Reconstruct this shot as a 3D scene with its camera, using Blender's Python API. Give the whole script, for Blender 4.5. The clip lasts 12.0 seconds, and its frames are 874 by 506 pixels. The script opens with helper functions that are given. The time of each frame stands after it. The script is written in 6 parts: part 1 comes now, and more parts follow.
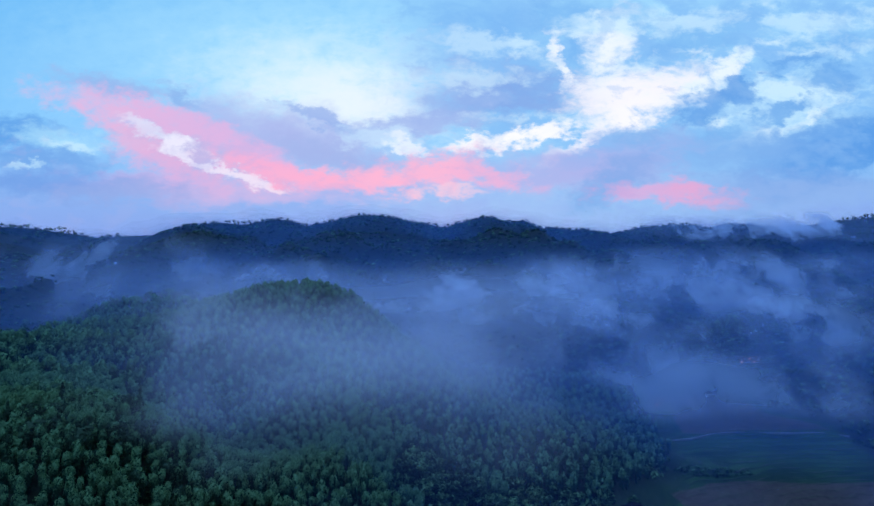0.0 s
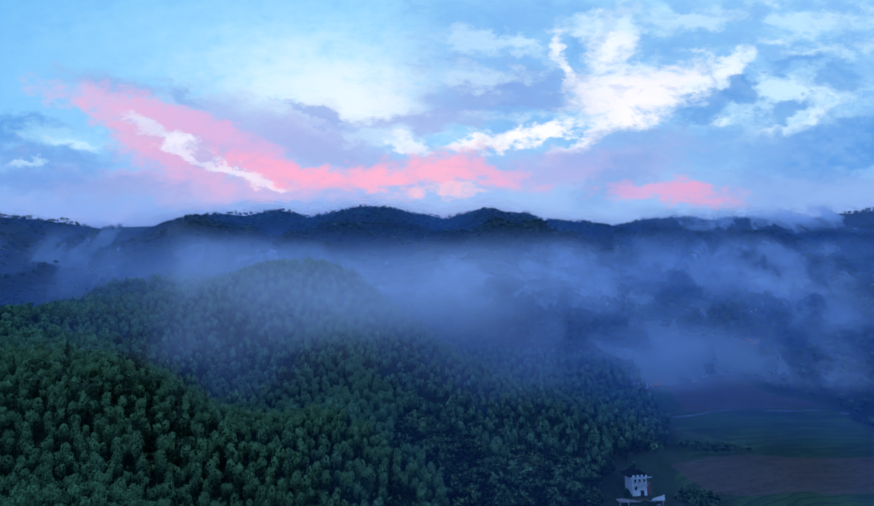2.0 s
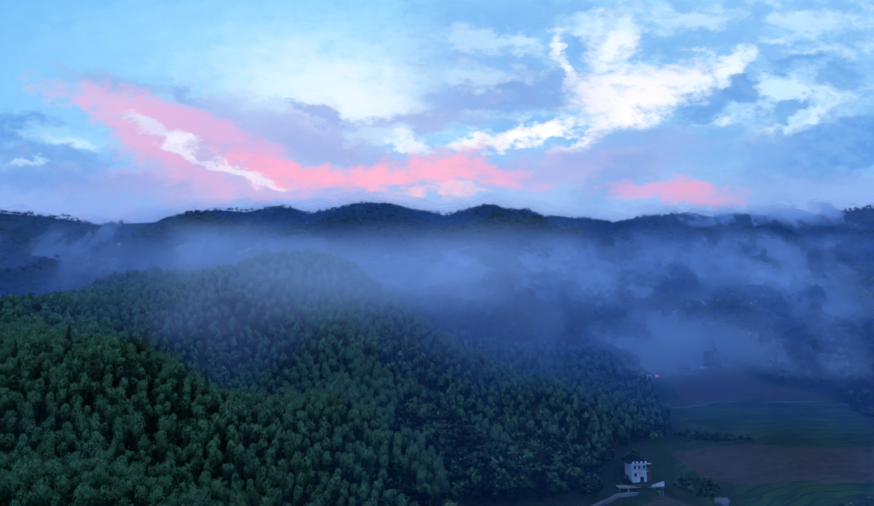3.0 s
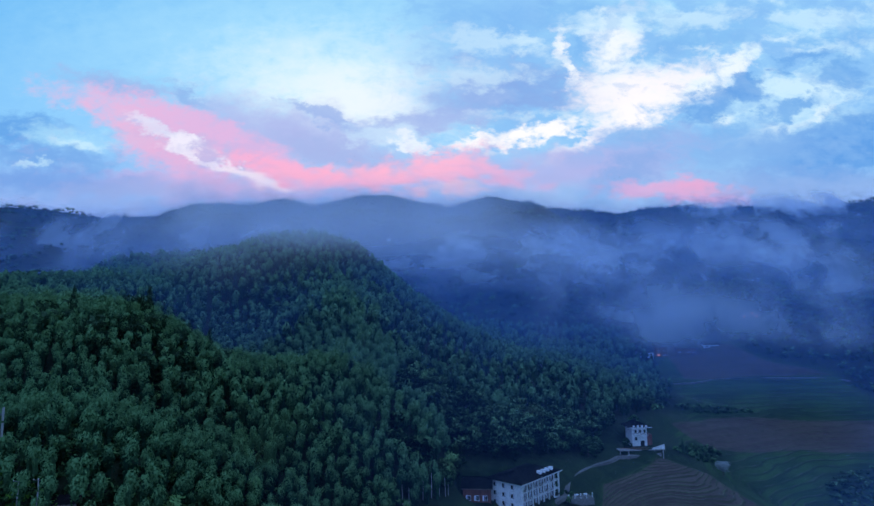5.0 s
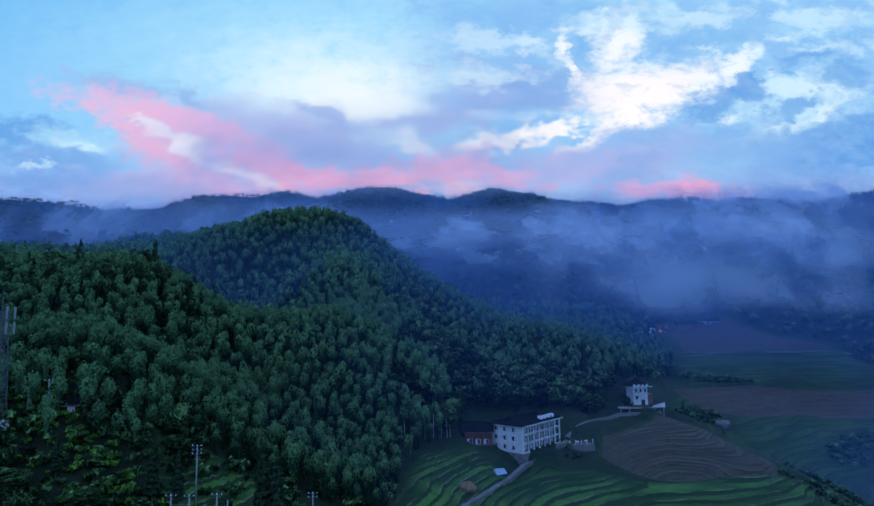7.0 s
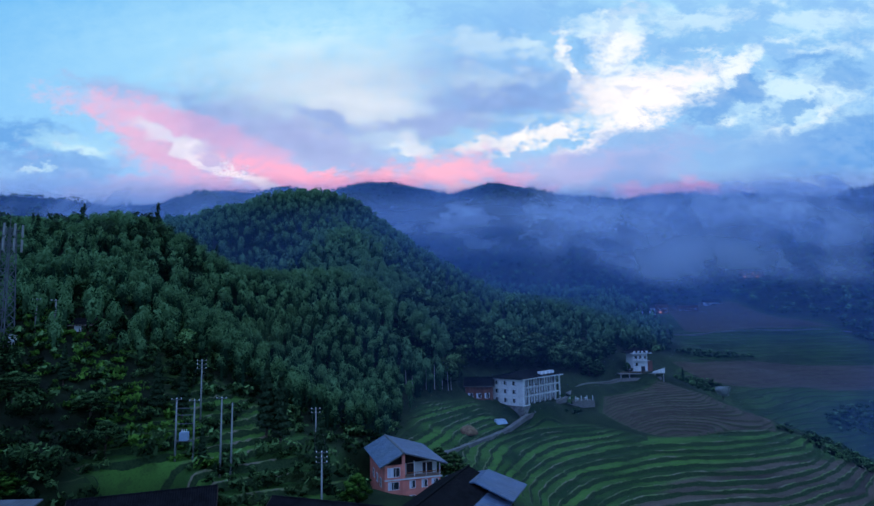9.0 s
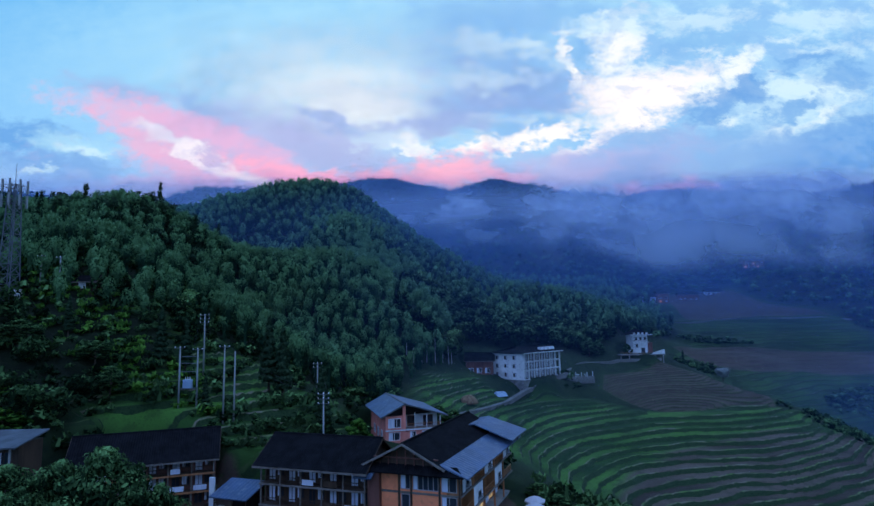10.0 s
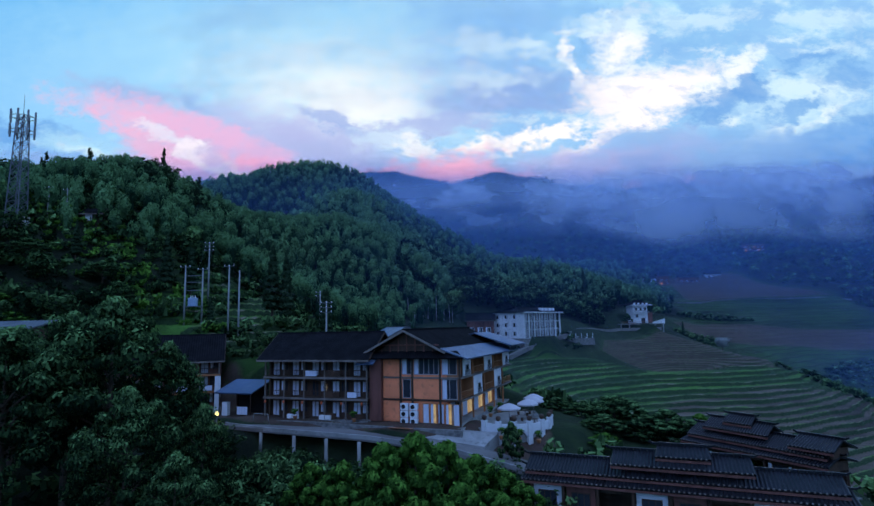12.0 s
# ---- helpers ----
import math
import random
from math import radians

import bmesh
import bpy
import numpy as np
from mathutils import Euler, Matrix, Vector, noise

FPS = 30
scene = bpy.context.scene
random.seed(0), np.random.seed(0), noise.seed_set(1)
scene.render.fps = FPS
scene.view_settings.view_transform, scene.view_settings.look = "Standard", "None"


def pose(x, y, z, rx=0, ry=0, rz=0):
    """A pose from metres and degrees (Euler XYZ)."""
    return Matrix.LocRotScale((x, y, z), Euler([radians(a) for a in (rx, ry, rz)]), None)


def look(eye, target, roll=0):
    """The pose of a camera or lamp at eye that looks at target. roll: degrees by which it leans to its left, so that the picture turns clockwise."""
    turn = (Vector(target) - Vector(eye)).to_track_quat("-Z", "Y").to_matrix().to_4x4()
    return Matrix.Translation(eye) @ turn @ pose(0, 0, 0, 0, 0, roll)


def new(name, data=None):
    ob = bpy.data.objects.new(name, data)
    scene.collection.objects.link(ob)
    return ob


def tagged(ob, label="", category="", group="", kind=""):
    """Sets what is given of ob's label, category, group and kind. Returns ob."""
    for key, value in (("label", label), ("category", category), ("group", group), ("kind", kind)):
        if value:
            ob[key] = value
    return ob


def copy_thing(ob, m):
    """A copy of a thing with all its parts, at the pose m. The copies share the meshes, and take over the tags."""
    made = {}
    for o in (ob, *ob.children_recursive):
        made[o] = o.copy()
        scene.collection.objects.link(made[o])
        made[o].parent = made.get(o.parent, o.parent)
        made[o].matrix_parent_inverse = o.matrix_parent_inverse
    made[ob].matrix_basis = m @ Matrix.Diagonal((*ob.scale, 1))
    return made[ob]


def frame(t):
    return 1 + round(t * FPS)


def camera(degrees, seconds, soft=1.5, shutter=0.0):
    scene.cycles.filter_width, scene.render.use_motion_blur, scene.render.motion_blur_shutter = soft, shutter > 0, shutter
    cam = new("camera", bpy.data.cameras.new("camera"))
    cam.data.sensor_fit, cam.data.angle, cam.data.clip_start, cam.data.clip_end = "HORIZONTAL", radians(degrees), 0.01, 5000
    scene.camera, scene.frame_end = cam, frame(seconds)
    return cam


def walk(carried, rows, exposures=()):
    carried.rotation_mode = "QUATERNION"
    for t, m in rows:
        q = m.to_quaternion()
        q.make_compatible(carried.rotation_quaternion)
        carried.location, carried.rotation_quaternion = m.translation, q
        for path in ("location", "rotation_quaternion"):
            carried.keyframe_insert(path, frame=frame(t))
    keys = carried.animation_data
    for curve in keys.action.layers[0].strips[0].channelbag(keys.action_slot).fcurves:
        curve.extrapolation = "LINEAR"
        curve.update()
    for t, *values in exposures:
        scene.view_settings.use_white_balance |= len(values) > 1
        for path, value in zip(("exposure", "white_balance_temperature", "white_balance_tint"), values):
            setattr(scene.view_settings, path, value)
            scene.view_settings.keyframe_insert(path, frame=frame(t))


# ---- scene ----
cam = camera(75.2, 12.0)
METRES, EYE, TILT, LEAN, TURN = 100.0, 112.5, 7.07, 1.03, 0.0
ROWS = [
    (0.0, 0.0, 0.0, 0.0, 0.0, 0.0, -0.0),
    (0.5, 0.0015, -0.0066, -0.0512, 0.05, -0.03, -0.05),
    (1.0, 0.002, -0.013, -0.0917, 0.09, -0.06, -0.09),
    (1.5, 0.0015, -0.0173, -0.1251, 0.13, -0.08, -0.1),
    (2.0, 0.0013, -0.0211, -0.1576, 0.15, -0.12, -0.14),
    (2.5, 0.0028, -0.0257, -0.1915, 0.17, -0.18, -0.15),
    (3.0, 0.003, -0.0278, -0.2173, 0.21, -0.2, -0.17),
    (5.0, 0.0133, -0.0494, -0.3856, 0.53, -0.2, -0.01),
    (5.5, 0.0146, -0.0556, -0.4366, 0.6, -0.23, 0.0),
    (6.0, 0.0148, -0.0606, -0.488, 0.64, -0.23, 0.04),
    (6.5, 0.0167, -0.0689, -0.5349, 0.71, -0.2, 0.05),
    (7.0, 0.0168, -0.0751, -0.5823, 0.78, -0.14, 0.1),
    (9.0, 0.0162, -0.0937, -0.7541, 0.83, 0.13, 0.27),
    (9.5, 0.0168, -0.0999, -0.7994, 0.88, 0.17, 0.3),
    (10.0, 0.0173, -0.1055, -0.8454, 0.93, 0.17, 0.3),
    (10.5, 0.0186, -0.11, -0.8887, 0.94, 0.2, 0.3),
    (11.0, 0.0172, -0.1163, -0.9264, 0.99, 0.24, 0.3),
    (11.5, 0.0172, -0.1204, -0.9622, 1.04, 0.26, 0.31),
    (12.0, 0.0183, -0.1231, -0.9914, 1.08, 0.16, 0.31),
]
walk(cam, [(t, pose(0, 0, EYE, TILT, LEAN, TURN) @ pose(METRES * x, METRES * y, METRES * z, 90 + pitch, roll, yaw)) for t, x, y, z, yaw, pitch, roll in ROWS],
     [(0, -0.08, 6300, 10), (3, -0.06, 6400, 10), (7, -0.02, 6650, 10), (12, 0.06, 6950, 12)])

scene.cycles.transparent_max_bounces = 48

# ---------------------------------------------------------------- sky and light
def lin(r, g, b):
    return tuple(((c / 255 + 0.055) / 1.055) ** 2.4 if c > 10 else c / 3294.6 for c in (r, g, b)) + (1.0,)


class Nodes:
    """Short hand for a node tree."""

    def __init__(self, tree):
        self.tree = tree
        tree.nodes.clear()

    def add(self, kind, **sockets):
        n = self.tree.nodes.new(kind)
        for key, value in sockets.items():
            self.put(n.inputs[int(key[1:])] if key[0] == "i" and key[1:].isdigit() else n.inputs[key.replace("_", " ")], value)
        return n

    def put(self, socket, value):
        if isinstance(value, bpy.types.NodeSocket):
            self.tree.links.new(value, socket)
        else:
            socket.default_value = value

    def math(self, op, a, b=0.0, clamp=False):
        n = self.tree.nodes.new("ShaderNodeMath")
        n.operation, n.use_clamp = op, clamp
        self.put(n.inputs[0], a)
        self.put(n.inputs[1], b)
        return n.outputs[0]

    def vec(self, op, a, b=(0, 0, 0), scale=None):
        n = self.tree.nodes.new("ShaderNodeVectorMath")
        n.operation = op
        self.put(n.inputs[0], a)
        if scale is None:
            self.put(n.inputs[1], b)
        else:
            self.put(n.inputs["Scale"], scale)
        return n.outputs["Value"] if op in ("DOT_PRODUCT", "LENGTH", "DISTANCE") else n.outputs["Vector"]

    def ramp(self, value, lo, hi, a=0.0, b=1.0, smooth=True):
        n = self.tree.nodes.new("ShaderNodeMapRange")
        n.interpolation_type, n.clamp = "SMOOTHSTEP" if smooth else "LINEAR", True
        for k, v in zip(range(5), (value, lo, hi, a, b)):
            self.put(n.inputs[k], v)
        return n.outputs[0]

    def mix(self, fac, a, b, blend="MIX"):
        n = self.tree.nodes.new("ShaderNodeMix")
        n.data_type, n.blend_type = "RGBA", blend
        self.put(n.inputs[0], fac)
        self.put(n.inputs[6], a)
        self.put(n.inputs[7], b)
        return n.outputs[2]

    def noise(self, vector, scale, detail=4.0, rough=0.55, colour=False, warp=0.0):
        n = self.add("ShaderNodeTexNoise", Vector=vector, Scale=scale, Detail=detail, Roughness=rough, Distortion=warp)
        return n.outputs["Color" if colour else "Fac"]


world = bpy.data.worlds.new("dusk_sky")
scene.world = world
world.use_nodes = True
w = Nodes(world.node_tree)
ray_dir = w.add("ShaderNodeTexCoord").outputs["Generated"]
# the sky is laid out on a plane in front of the sunset: u to the east, v downwards
ahead = w.math("MAXIMUM", w.vec("DOT_PRODUCT", ray_dir, (-0.0102, 0.9927, 0.1198)), 0.22)
u = w.math("ADD", w.math("DIVIDE", w.math("MULTIPLY", w.vec("DOT_PRODUCT", ray_dir, (0.9998, 0.0124, -0.0173)), 1.018), ahead), 0.784)
v = w.math("SUBTRACT", 0.454, w.math("DIVIDE", w.math("MULTIPLY", w.vec("DOT_PRODUCT", ray_dir, (0.0187, -0.1196, 0.9926)), 1.018), ahead))
uv = w.add("ShaderNodeCombineXYZ", X=u, Y=v).outputs[0]
stretched = w.vec("MULTIPLY", uv, (1.0, 1.7, 1.0))
puff = w.noise(stretched, 9.0, 9.0, 0.62, warp=0.4)
broad = w.noise(stretched, 2.6, 3.0, 0.5)
swirl = w.noise(stretched, 5.0, 5.0, 0.6, colour=True)
curl = w.noise(stretched, 21.0, 6.0, 0.62, colour=True)
bent = w.vec("ADD", uv, w.vec("MULTIPLY", w.vec("SUBTRACT", swirl, (0.5, 0.5, 0.5)), (0.08, 0.05, 0.0)))
bent = w.vec("ADD", bent, w.vec("MULTIPLY", w.vec("SUBTRACT", curl, (0.5, 0.5, 0.5)), (0.085, 0.06, 0.0)))
tuft = w.noise(stretched, 26.0, 6.0, 0.6, warp=0.3)
fine = w.math("ADD", w.math("ADD", w.math("MULTIPLY", w.math("SUBTRACT", puff, 0.5), 3.6), w.math("MULTIPLY", w.math("SUBTRACT", broad, 0.5), 1.6)), w.math("MULTIPLY", w.math("SUBTRACT", tuft, 0.5), 3.4))

wisp = w.ramp(w.math("ADD", w.math("MULTIPLY", puff, 0.6), w.math("MULTIPLY", tuft, 0.4)), 0.36, 0.58, 0.8, 1.0)

nishita = w.tree.nodes.new("ShaderNodeTexSky")
nishita.sky_type, nishita.sun_disc = "NISHITA", False
nishita.sun_elevation, nishita.sun_rotation = radians(3), radians(2)

height = w.ramp(v, -0.15, 0.40, smooth=False)
sky = w.mix(height, lin(86, 175, 238), lin(150, 206, 250))
sky = w.mix(w.ramp(u, 0.75, 1.6), sky, lin(128, 186, 242))
sky = w.mix(w.ramp(v, 0.20, 0.42), sky, lin(132, 164, 230))
sky = w.mix(0.008, sky, nishita.outputs[0])
sky = w.mix(w.ramp(v, -0.05, -1.6), sky, (0.26, 0.55, 1.46, 1))


def cloud(colour, x, y, rx, ry, turn=0.0, strength=1.0, ragged=0.6, soft=0.9):
    """Lays one cloud, or one gap between clouds, over the sky."""
    global sky
    m = w.add("ShaderNodeMapping")
    m.vector_type = "TEXTURE"
    w.put(m.inputs["Vector"], w.vec("ADD", bent, w.vec("SCALE", sky, scale=1e-7)))
    m.inputs["Location"].default_value = (x / 1000, y / 1000, 0)
    m.inputs["Rotation"].default_value = (0, 0, radians(turn))
    m.inputs["Scale"].default_value = (rx / 1000, ry / 1000, 1)
    d = w.math("ADD", w.vec("LENGTH", m.outputs[0]), w.math("MULTIPLY", fine, ragged * 1.45))
    cover = w.math("MULTIPLY", w.ramp(d, 1.0 + soft * 0.65, 1.0 - soft * 0.65, 0.0, strength), wisp)
    sky = w.mix(cover, sky, lin(*colour))


# pale washes
cloud((170, 223, 250), 540, 110, 340, 150, 0, 0.9, 0.2, 1.6)
cloud((172, 222, 249), 1160, 110, 470, 210, 0, 0.9, 0.2, 1.4)
cloud((226, 244, 252), 600, 150, 180, 70, 0, 0.8, 0.3, 1.5)
cloud((236, 244, 250), 670, 182, 130, 44, 8, 0.9, 0.35, 1.4)
# dappled cloud over the eastern half
dapple = w.ramp(w.math("ADD", w.math("MULTIPLY", puff, 0.7), w.math("MULTIPLY", tuft, 0.3)), 0.42, 0.60)
east = w.math("MULTIPLY", w.ramp(u, 0.62, 0.95), w.ramp(v, 0.34, 0.22))
sky = w.mix(w.math("MULTIPLY", w.math("MULTIPLY", dapple, east), 0.75), sky, lin(132, 186, 240))
cloud((122, 180, 238), 880, 40, 120, 50, 10, 0.75, 0.6, 1.0)
cloud((136, 184, 238), 890, 100, 130, 36, 6, 0.55, 0.6, 1.1)
cloud((134, 169, 227), 940, 168, 130, 54, -4, 0.95, 0.45, 0.9)
cloud((150, 178, 231), 820, 172, 70, 40, 0, 0.7, 0.5, 1.0)
cloud((158, 180, 232), 740, 224, 115, 20, -6, 0.9, 0.4, 0.9)
cloud((122, 180, 237), 1045, 25, 70, 26, 0, 0.75, 0.6, 1.0)
cloud((122, 180, 237), 1056, 80, 34, 36, 0, 0.8, 0.5, 0.8)
cloud((122, 180, 236), 1240, 78, 110, 36, -12, 0.85, 0.6, 0.9)
cloud((130, 188, 240), 1330, 30, 60, 40, 0, 0.6, 0.6, 1.0)
cloud((122, 182, 237), 1500, 72, 90, 13, -4, 0.75, 0.6, 1.0)
# bright gaps
cloud((249, 245, 250), 1130, 168, 74, 54, 0, 1.0, 0.5, 1.25)
cloud((250, 245, 249), 1225, 156, 96, 34, -14, 1.0, 0.5, 1.25)
cloud((242, 247, 252), 1112, 82, 36, 48, 10, 0.95, 0.5, 1.3)
cloud((246, 248, 252), 1018, 105, 11, 42, -12, 0.95, 0.4, 0.9)
cloud((238, 247, 252), 1325, 120, 84, 16, -30, 0.9, 0.5, 0.9)
cloud((250, 248, 251), 1150, 212, 62, 26, -20, 0.95, 0.5, 1.3)
cloud((251, 249, 252), 1070, 250, 74, 13, -24, 1.0, 0.5, 0.8)
cloud((252, 250, 251), 866, 262, 46, 13, -4, 1.0, 0.5, 0.8)
cloud((252, 250, 251), 935, 246, 66, 15, -8, 1.0, 0.6, 0.8)
cloud((250, 249, 252), 1003, 234, 40, 12, -4, 0.95, 0.6, 0.8)
cloud((220, 240, 252), 1440, 165, 70, 22, 14, 0.8, 0.6, 1.0)
cloud((240, 248, 252), 1400, 224, 38, 10, -16, 0.9, 0.6, 0.9)
cloud((240, 248, 252), 1470, 206, 40, 9, -18, 0.85, 0.6, 0.9)
cloud((238, 247, 252), 1305, 216, 20, 12, -30, 0.8, 0.6, 0.9)
# thin bright streaks and scraps
cloud((196, 231, 250), 1410, 195, 140, 55, -6, 0.8, 0.5, 1.3)
for x, y, rx, ry, turn in ((1230, 30, 130, 15, -8), (1460, 28, 110, 14, 0), (1450, 90, 130, 11, -6), (1385, 84, 60, 13, -22), (890, 72, 80, 13, 8), (1085, 38, 50, 14, 0), (850, 136, 80, 15, -6), (1505, 172, 50, 11, -8), (1330, 252, 70, 9, -6), (985, 95, 40, 16, 20), (960, 210, 70, 9, 0), (1170, 110, 60, 14, -10)):
    cloud((206, 235, 251), x, y, rx, ry, turn, 0.62, 0.85, 1.4)
# torn blue cloud before them
cloud((98, 158, 225), 1268, 196, 62, 22, -26, 0.95, 0.6, 0.8)
cloud((96, 157, 225), 1345, 152, 28, 25, 0, 0.9, 0.6, 0.7)
cloud((102, 163, 228), 1425, 190, 60, 13, -8, 0.85, 0.6, 0.8)
cloud((116, 176, 234), 1300, 240, 90, 20, -12, 0.8, 0.6, 0.9)
cloud((100, 162, 228), 1440, 110, 60, 13, -12, 0.85, 0.6, 0.8)
cloud((100, 162, 228), 1520, 138, 42, 28, 0, 0.85, 0.6, 0.8)
cloud((88, 152, 224), 1510, 262, 160, 54, -14, 1.0, 0.4, 0.8)
cloud((132, 178, 233), 1310, 272, 190, 38, -4, 0.9, 0.3, 1.1)
cloud((158, 180, 232), 1130, 278, 120, 40, -8, 0.9, 0.3, 1.0)
cloud((128, 176, 231), 1155, 240, 50, 17, 0, 0.75, 0.4, 0.9)
cloud((176, 178, 229), 1000, 305, 180, 30, 0, 0.85, 0.3, 1.3)
cloud((140, 174, 229), 1430, 336, 180, 28, 0, 0.85, 0.3, 1.2)
cloud((122, 168, 227), 1105, 328, 76, 26, -25, 0.75, 0.4, 1.0)
cloud((226, 170, 214), 1190, 340, 90, 14, 0, 0.8, 0.4, 1.1)
cloud((246, 162, 198), 1280, 347, 60, 12, 0, 0.5, 0.4, 1.1)
# lilac body of the western bank
cloud((174, 184, 232), 520, 242, 220, 46, 12, 0.95, 0.25, 1.1)
cloud((148, 176, 230), 590, 212, 78, 10, 22, 0.85, 0.35, 0.8)
cloud((160, 178, 228), 610, 276, 110, 24, 12, 0.75, 0.3, 1.1)
cloud((200, 228, 250), 700, 242, 58, 15, 6, 0.8, 0.5, 0.9)
cloud((238, 244, 252), 742, 258, 26, 9, 30, 0.8, 0.5, 0.9)
cloud((152, 178, 229), 215, 152, 90, 18, 8, 0.8, 0.4, 1.0)
cloud((138, 178, 231), 345, 175, 46, 14, 28, 0.8, 0.4, 0.9)
cloud((200, 182, 224), 375, 272, 110, 40, 14, 0.9, 0.2, 1.2)
# sunset glow on its folds
cloud((238, 178, 215), 215, 192, 100, 25, 12, 0.8, 0.45, 1.2)
cloud((226, 180, 221), 335, 220, 110, 22, 20, 0.8, 0.45, 1.2)
cloud((222, 180, 223), 450, 272, 120, 25, 24, 0.8, 0.45, 1.2)
cloud((240, 176, 212), 245, 246, 90, 17, 26, 0.75, 0.5, 1.2)
cloud((224, 177, 218), 330, 304, 90, 19, 16, 0.85, 0.4, 1.0)
cloud((212, 178, 223), 275, 330, 130, 16, 0, 0.7, 0.3, 1.2)
cloud((250, 174, 208), 530, 312, 110, 15, 12, 0.95, 0.45, 1.1)
cloud((252, 178, 208), 640, 322, 120, 17, 0, 0.95, 0.45, 1.1)
cloud((255, 182, 209), 775, 308, 110, 28, -4, 0.95, 0.5, 1.1)
cloud((246, 178, 211), 895, 315, 70, 17, 6, 0.8, 0.4, 1.0)
cloud((255, 204, 218), 815, 340, 80, 10, 0, 0.7, 0.5, 1.0)
cloud((220, 182, 222), 470, 348, 200, 16, 0, 0.6, 0.3, 1.2)
cloud((224, 228, 247), 296, 238, 74, 9, 26, 0.85, 0.5, 0.9)
cloud((238, 234, 249), 335, 268, 24, 13, 40, 0.95, 0.5, 0.8)
cloud((228, 224, 245), 395, 300, 62, 7, 18, 0.8, 0.6, 0.9)
cloud((242, 228, 243), 455, 316, 52, 6, 16, 0.8, 0.6, 0.9)
# blue cloud low in the west
cloud((98, 160, 227), 30, 234, 115, 28, 6, 0.95, 0.5, 0.9)
cloud((168, 219, 248), 130, 252, 70, 20, 8, 0.85, 0.5, 1.0)
cloud((204, 235, 250), 148, 262, 40, 8, 8, 0.7, 0.6, 1.0)
cloud((114, 164, 227), 90, 284, 120, 18, 4, 0.85, 0.4, 1.0)
cloud((192, 229, 250), 56, 292, 30, 7, 0, 0.8, 0.6, 0.9)
cloud((114, 158, 225), 80, 328, 180, 24, 4, 0.9, 0.3, 1.1)
cloud((150, 172, 226), 225, 345, 110, 18, 0, 0.7, 0.3, 1.1)
# torn scraps of blue cloud across the bright gaps
scrap = w.noise(w.vec("ADD", stretched, (3.7, 1.9, 0.0)), 11.0, 8.0, 0.62, warp=0.3)
torn = w.math("MULTIPLY", w.ramp(scrap, 0.51, 0.60), w.math("MULTIPLY", w.ramp(u, 0.70, 1.05), w.ramp(v, 0.33, 0.26)))
sky = w.mix(w.math("MULTIPLY", torn, 0.32), sky, lin(128, 180, 236))
# a fine mottling of the sunset bank
speck = w.noise(w.vec("ADD", stretched, (8.1, 4.4, 0.0)), 17.0, 7.0, 0.6, warp=0.2)
bank_zone = w.math("MULTIPLY", w.ramp(v, 0.20, 0.26), w.ramp(u, 1.0, 0.85))
sky = w.mix(w.math("MULTIPLY", w.math("MULTIPLY", w.ramp(speck, 0.5, 0.62), bank_zone), 0.2), sky, lin(168, 176, 226))
out = w.add("ShaderNodeOutputWorld")
w.put(out.inputs[0], w.add("ShaderNodeBackground", Color=sky, Strength=1.1).outputs[0])

sun = new("sun", bpy.data.lights.new("sun", "SUN"))
sun.data.energy, sun.data.angle, sun.data.color = 0.40, radians(70), (0.54, 0.72, 1.0)
sun.matrix_world = look((0, 0, 300), (60, 160, 0))


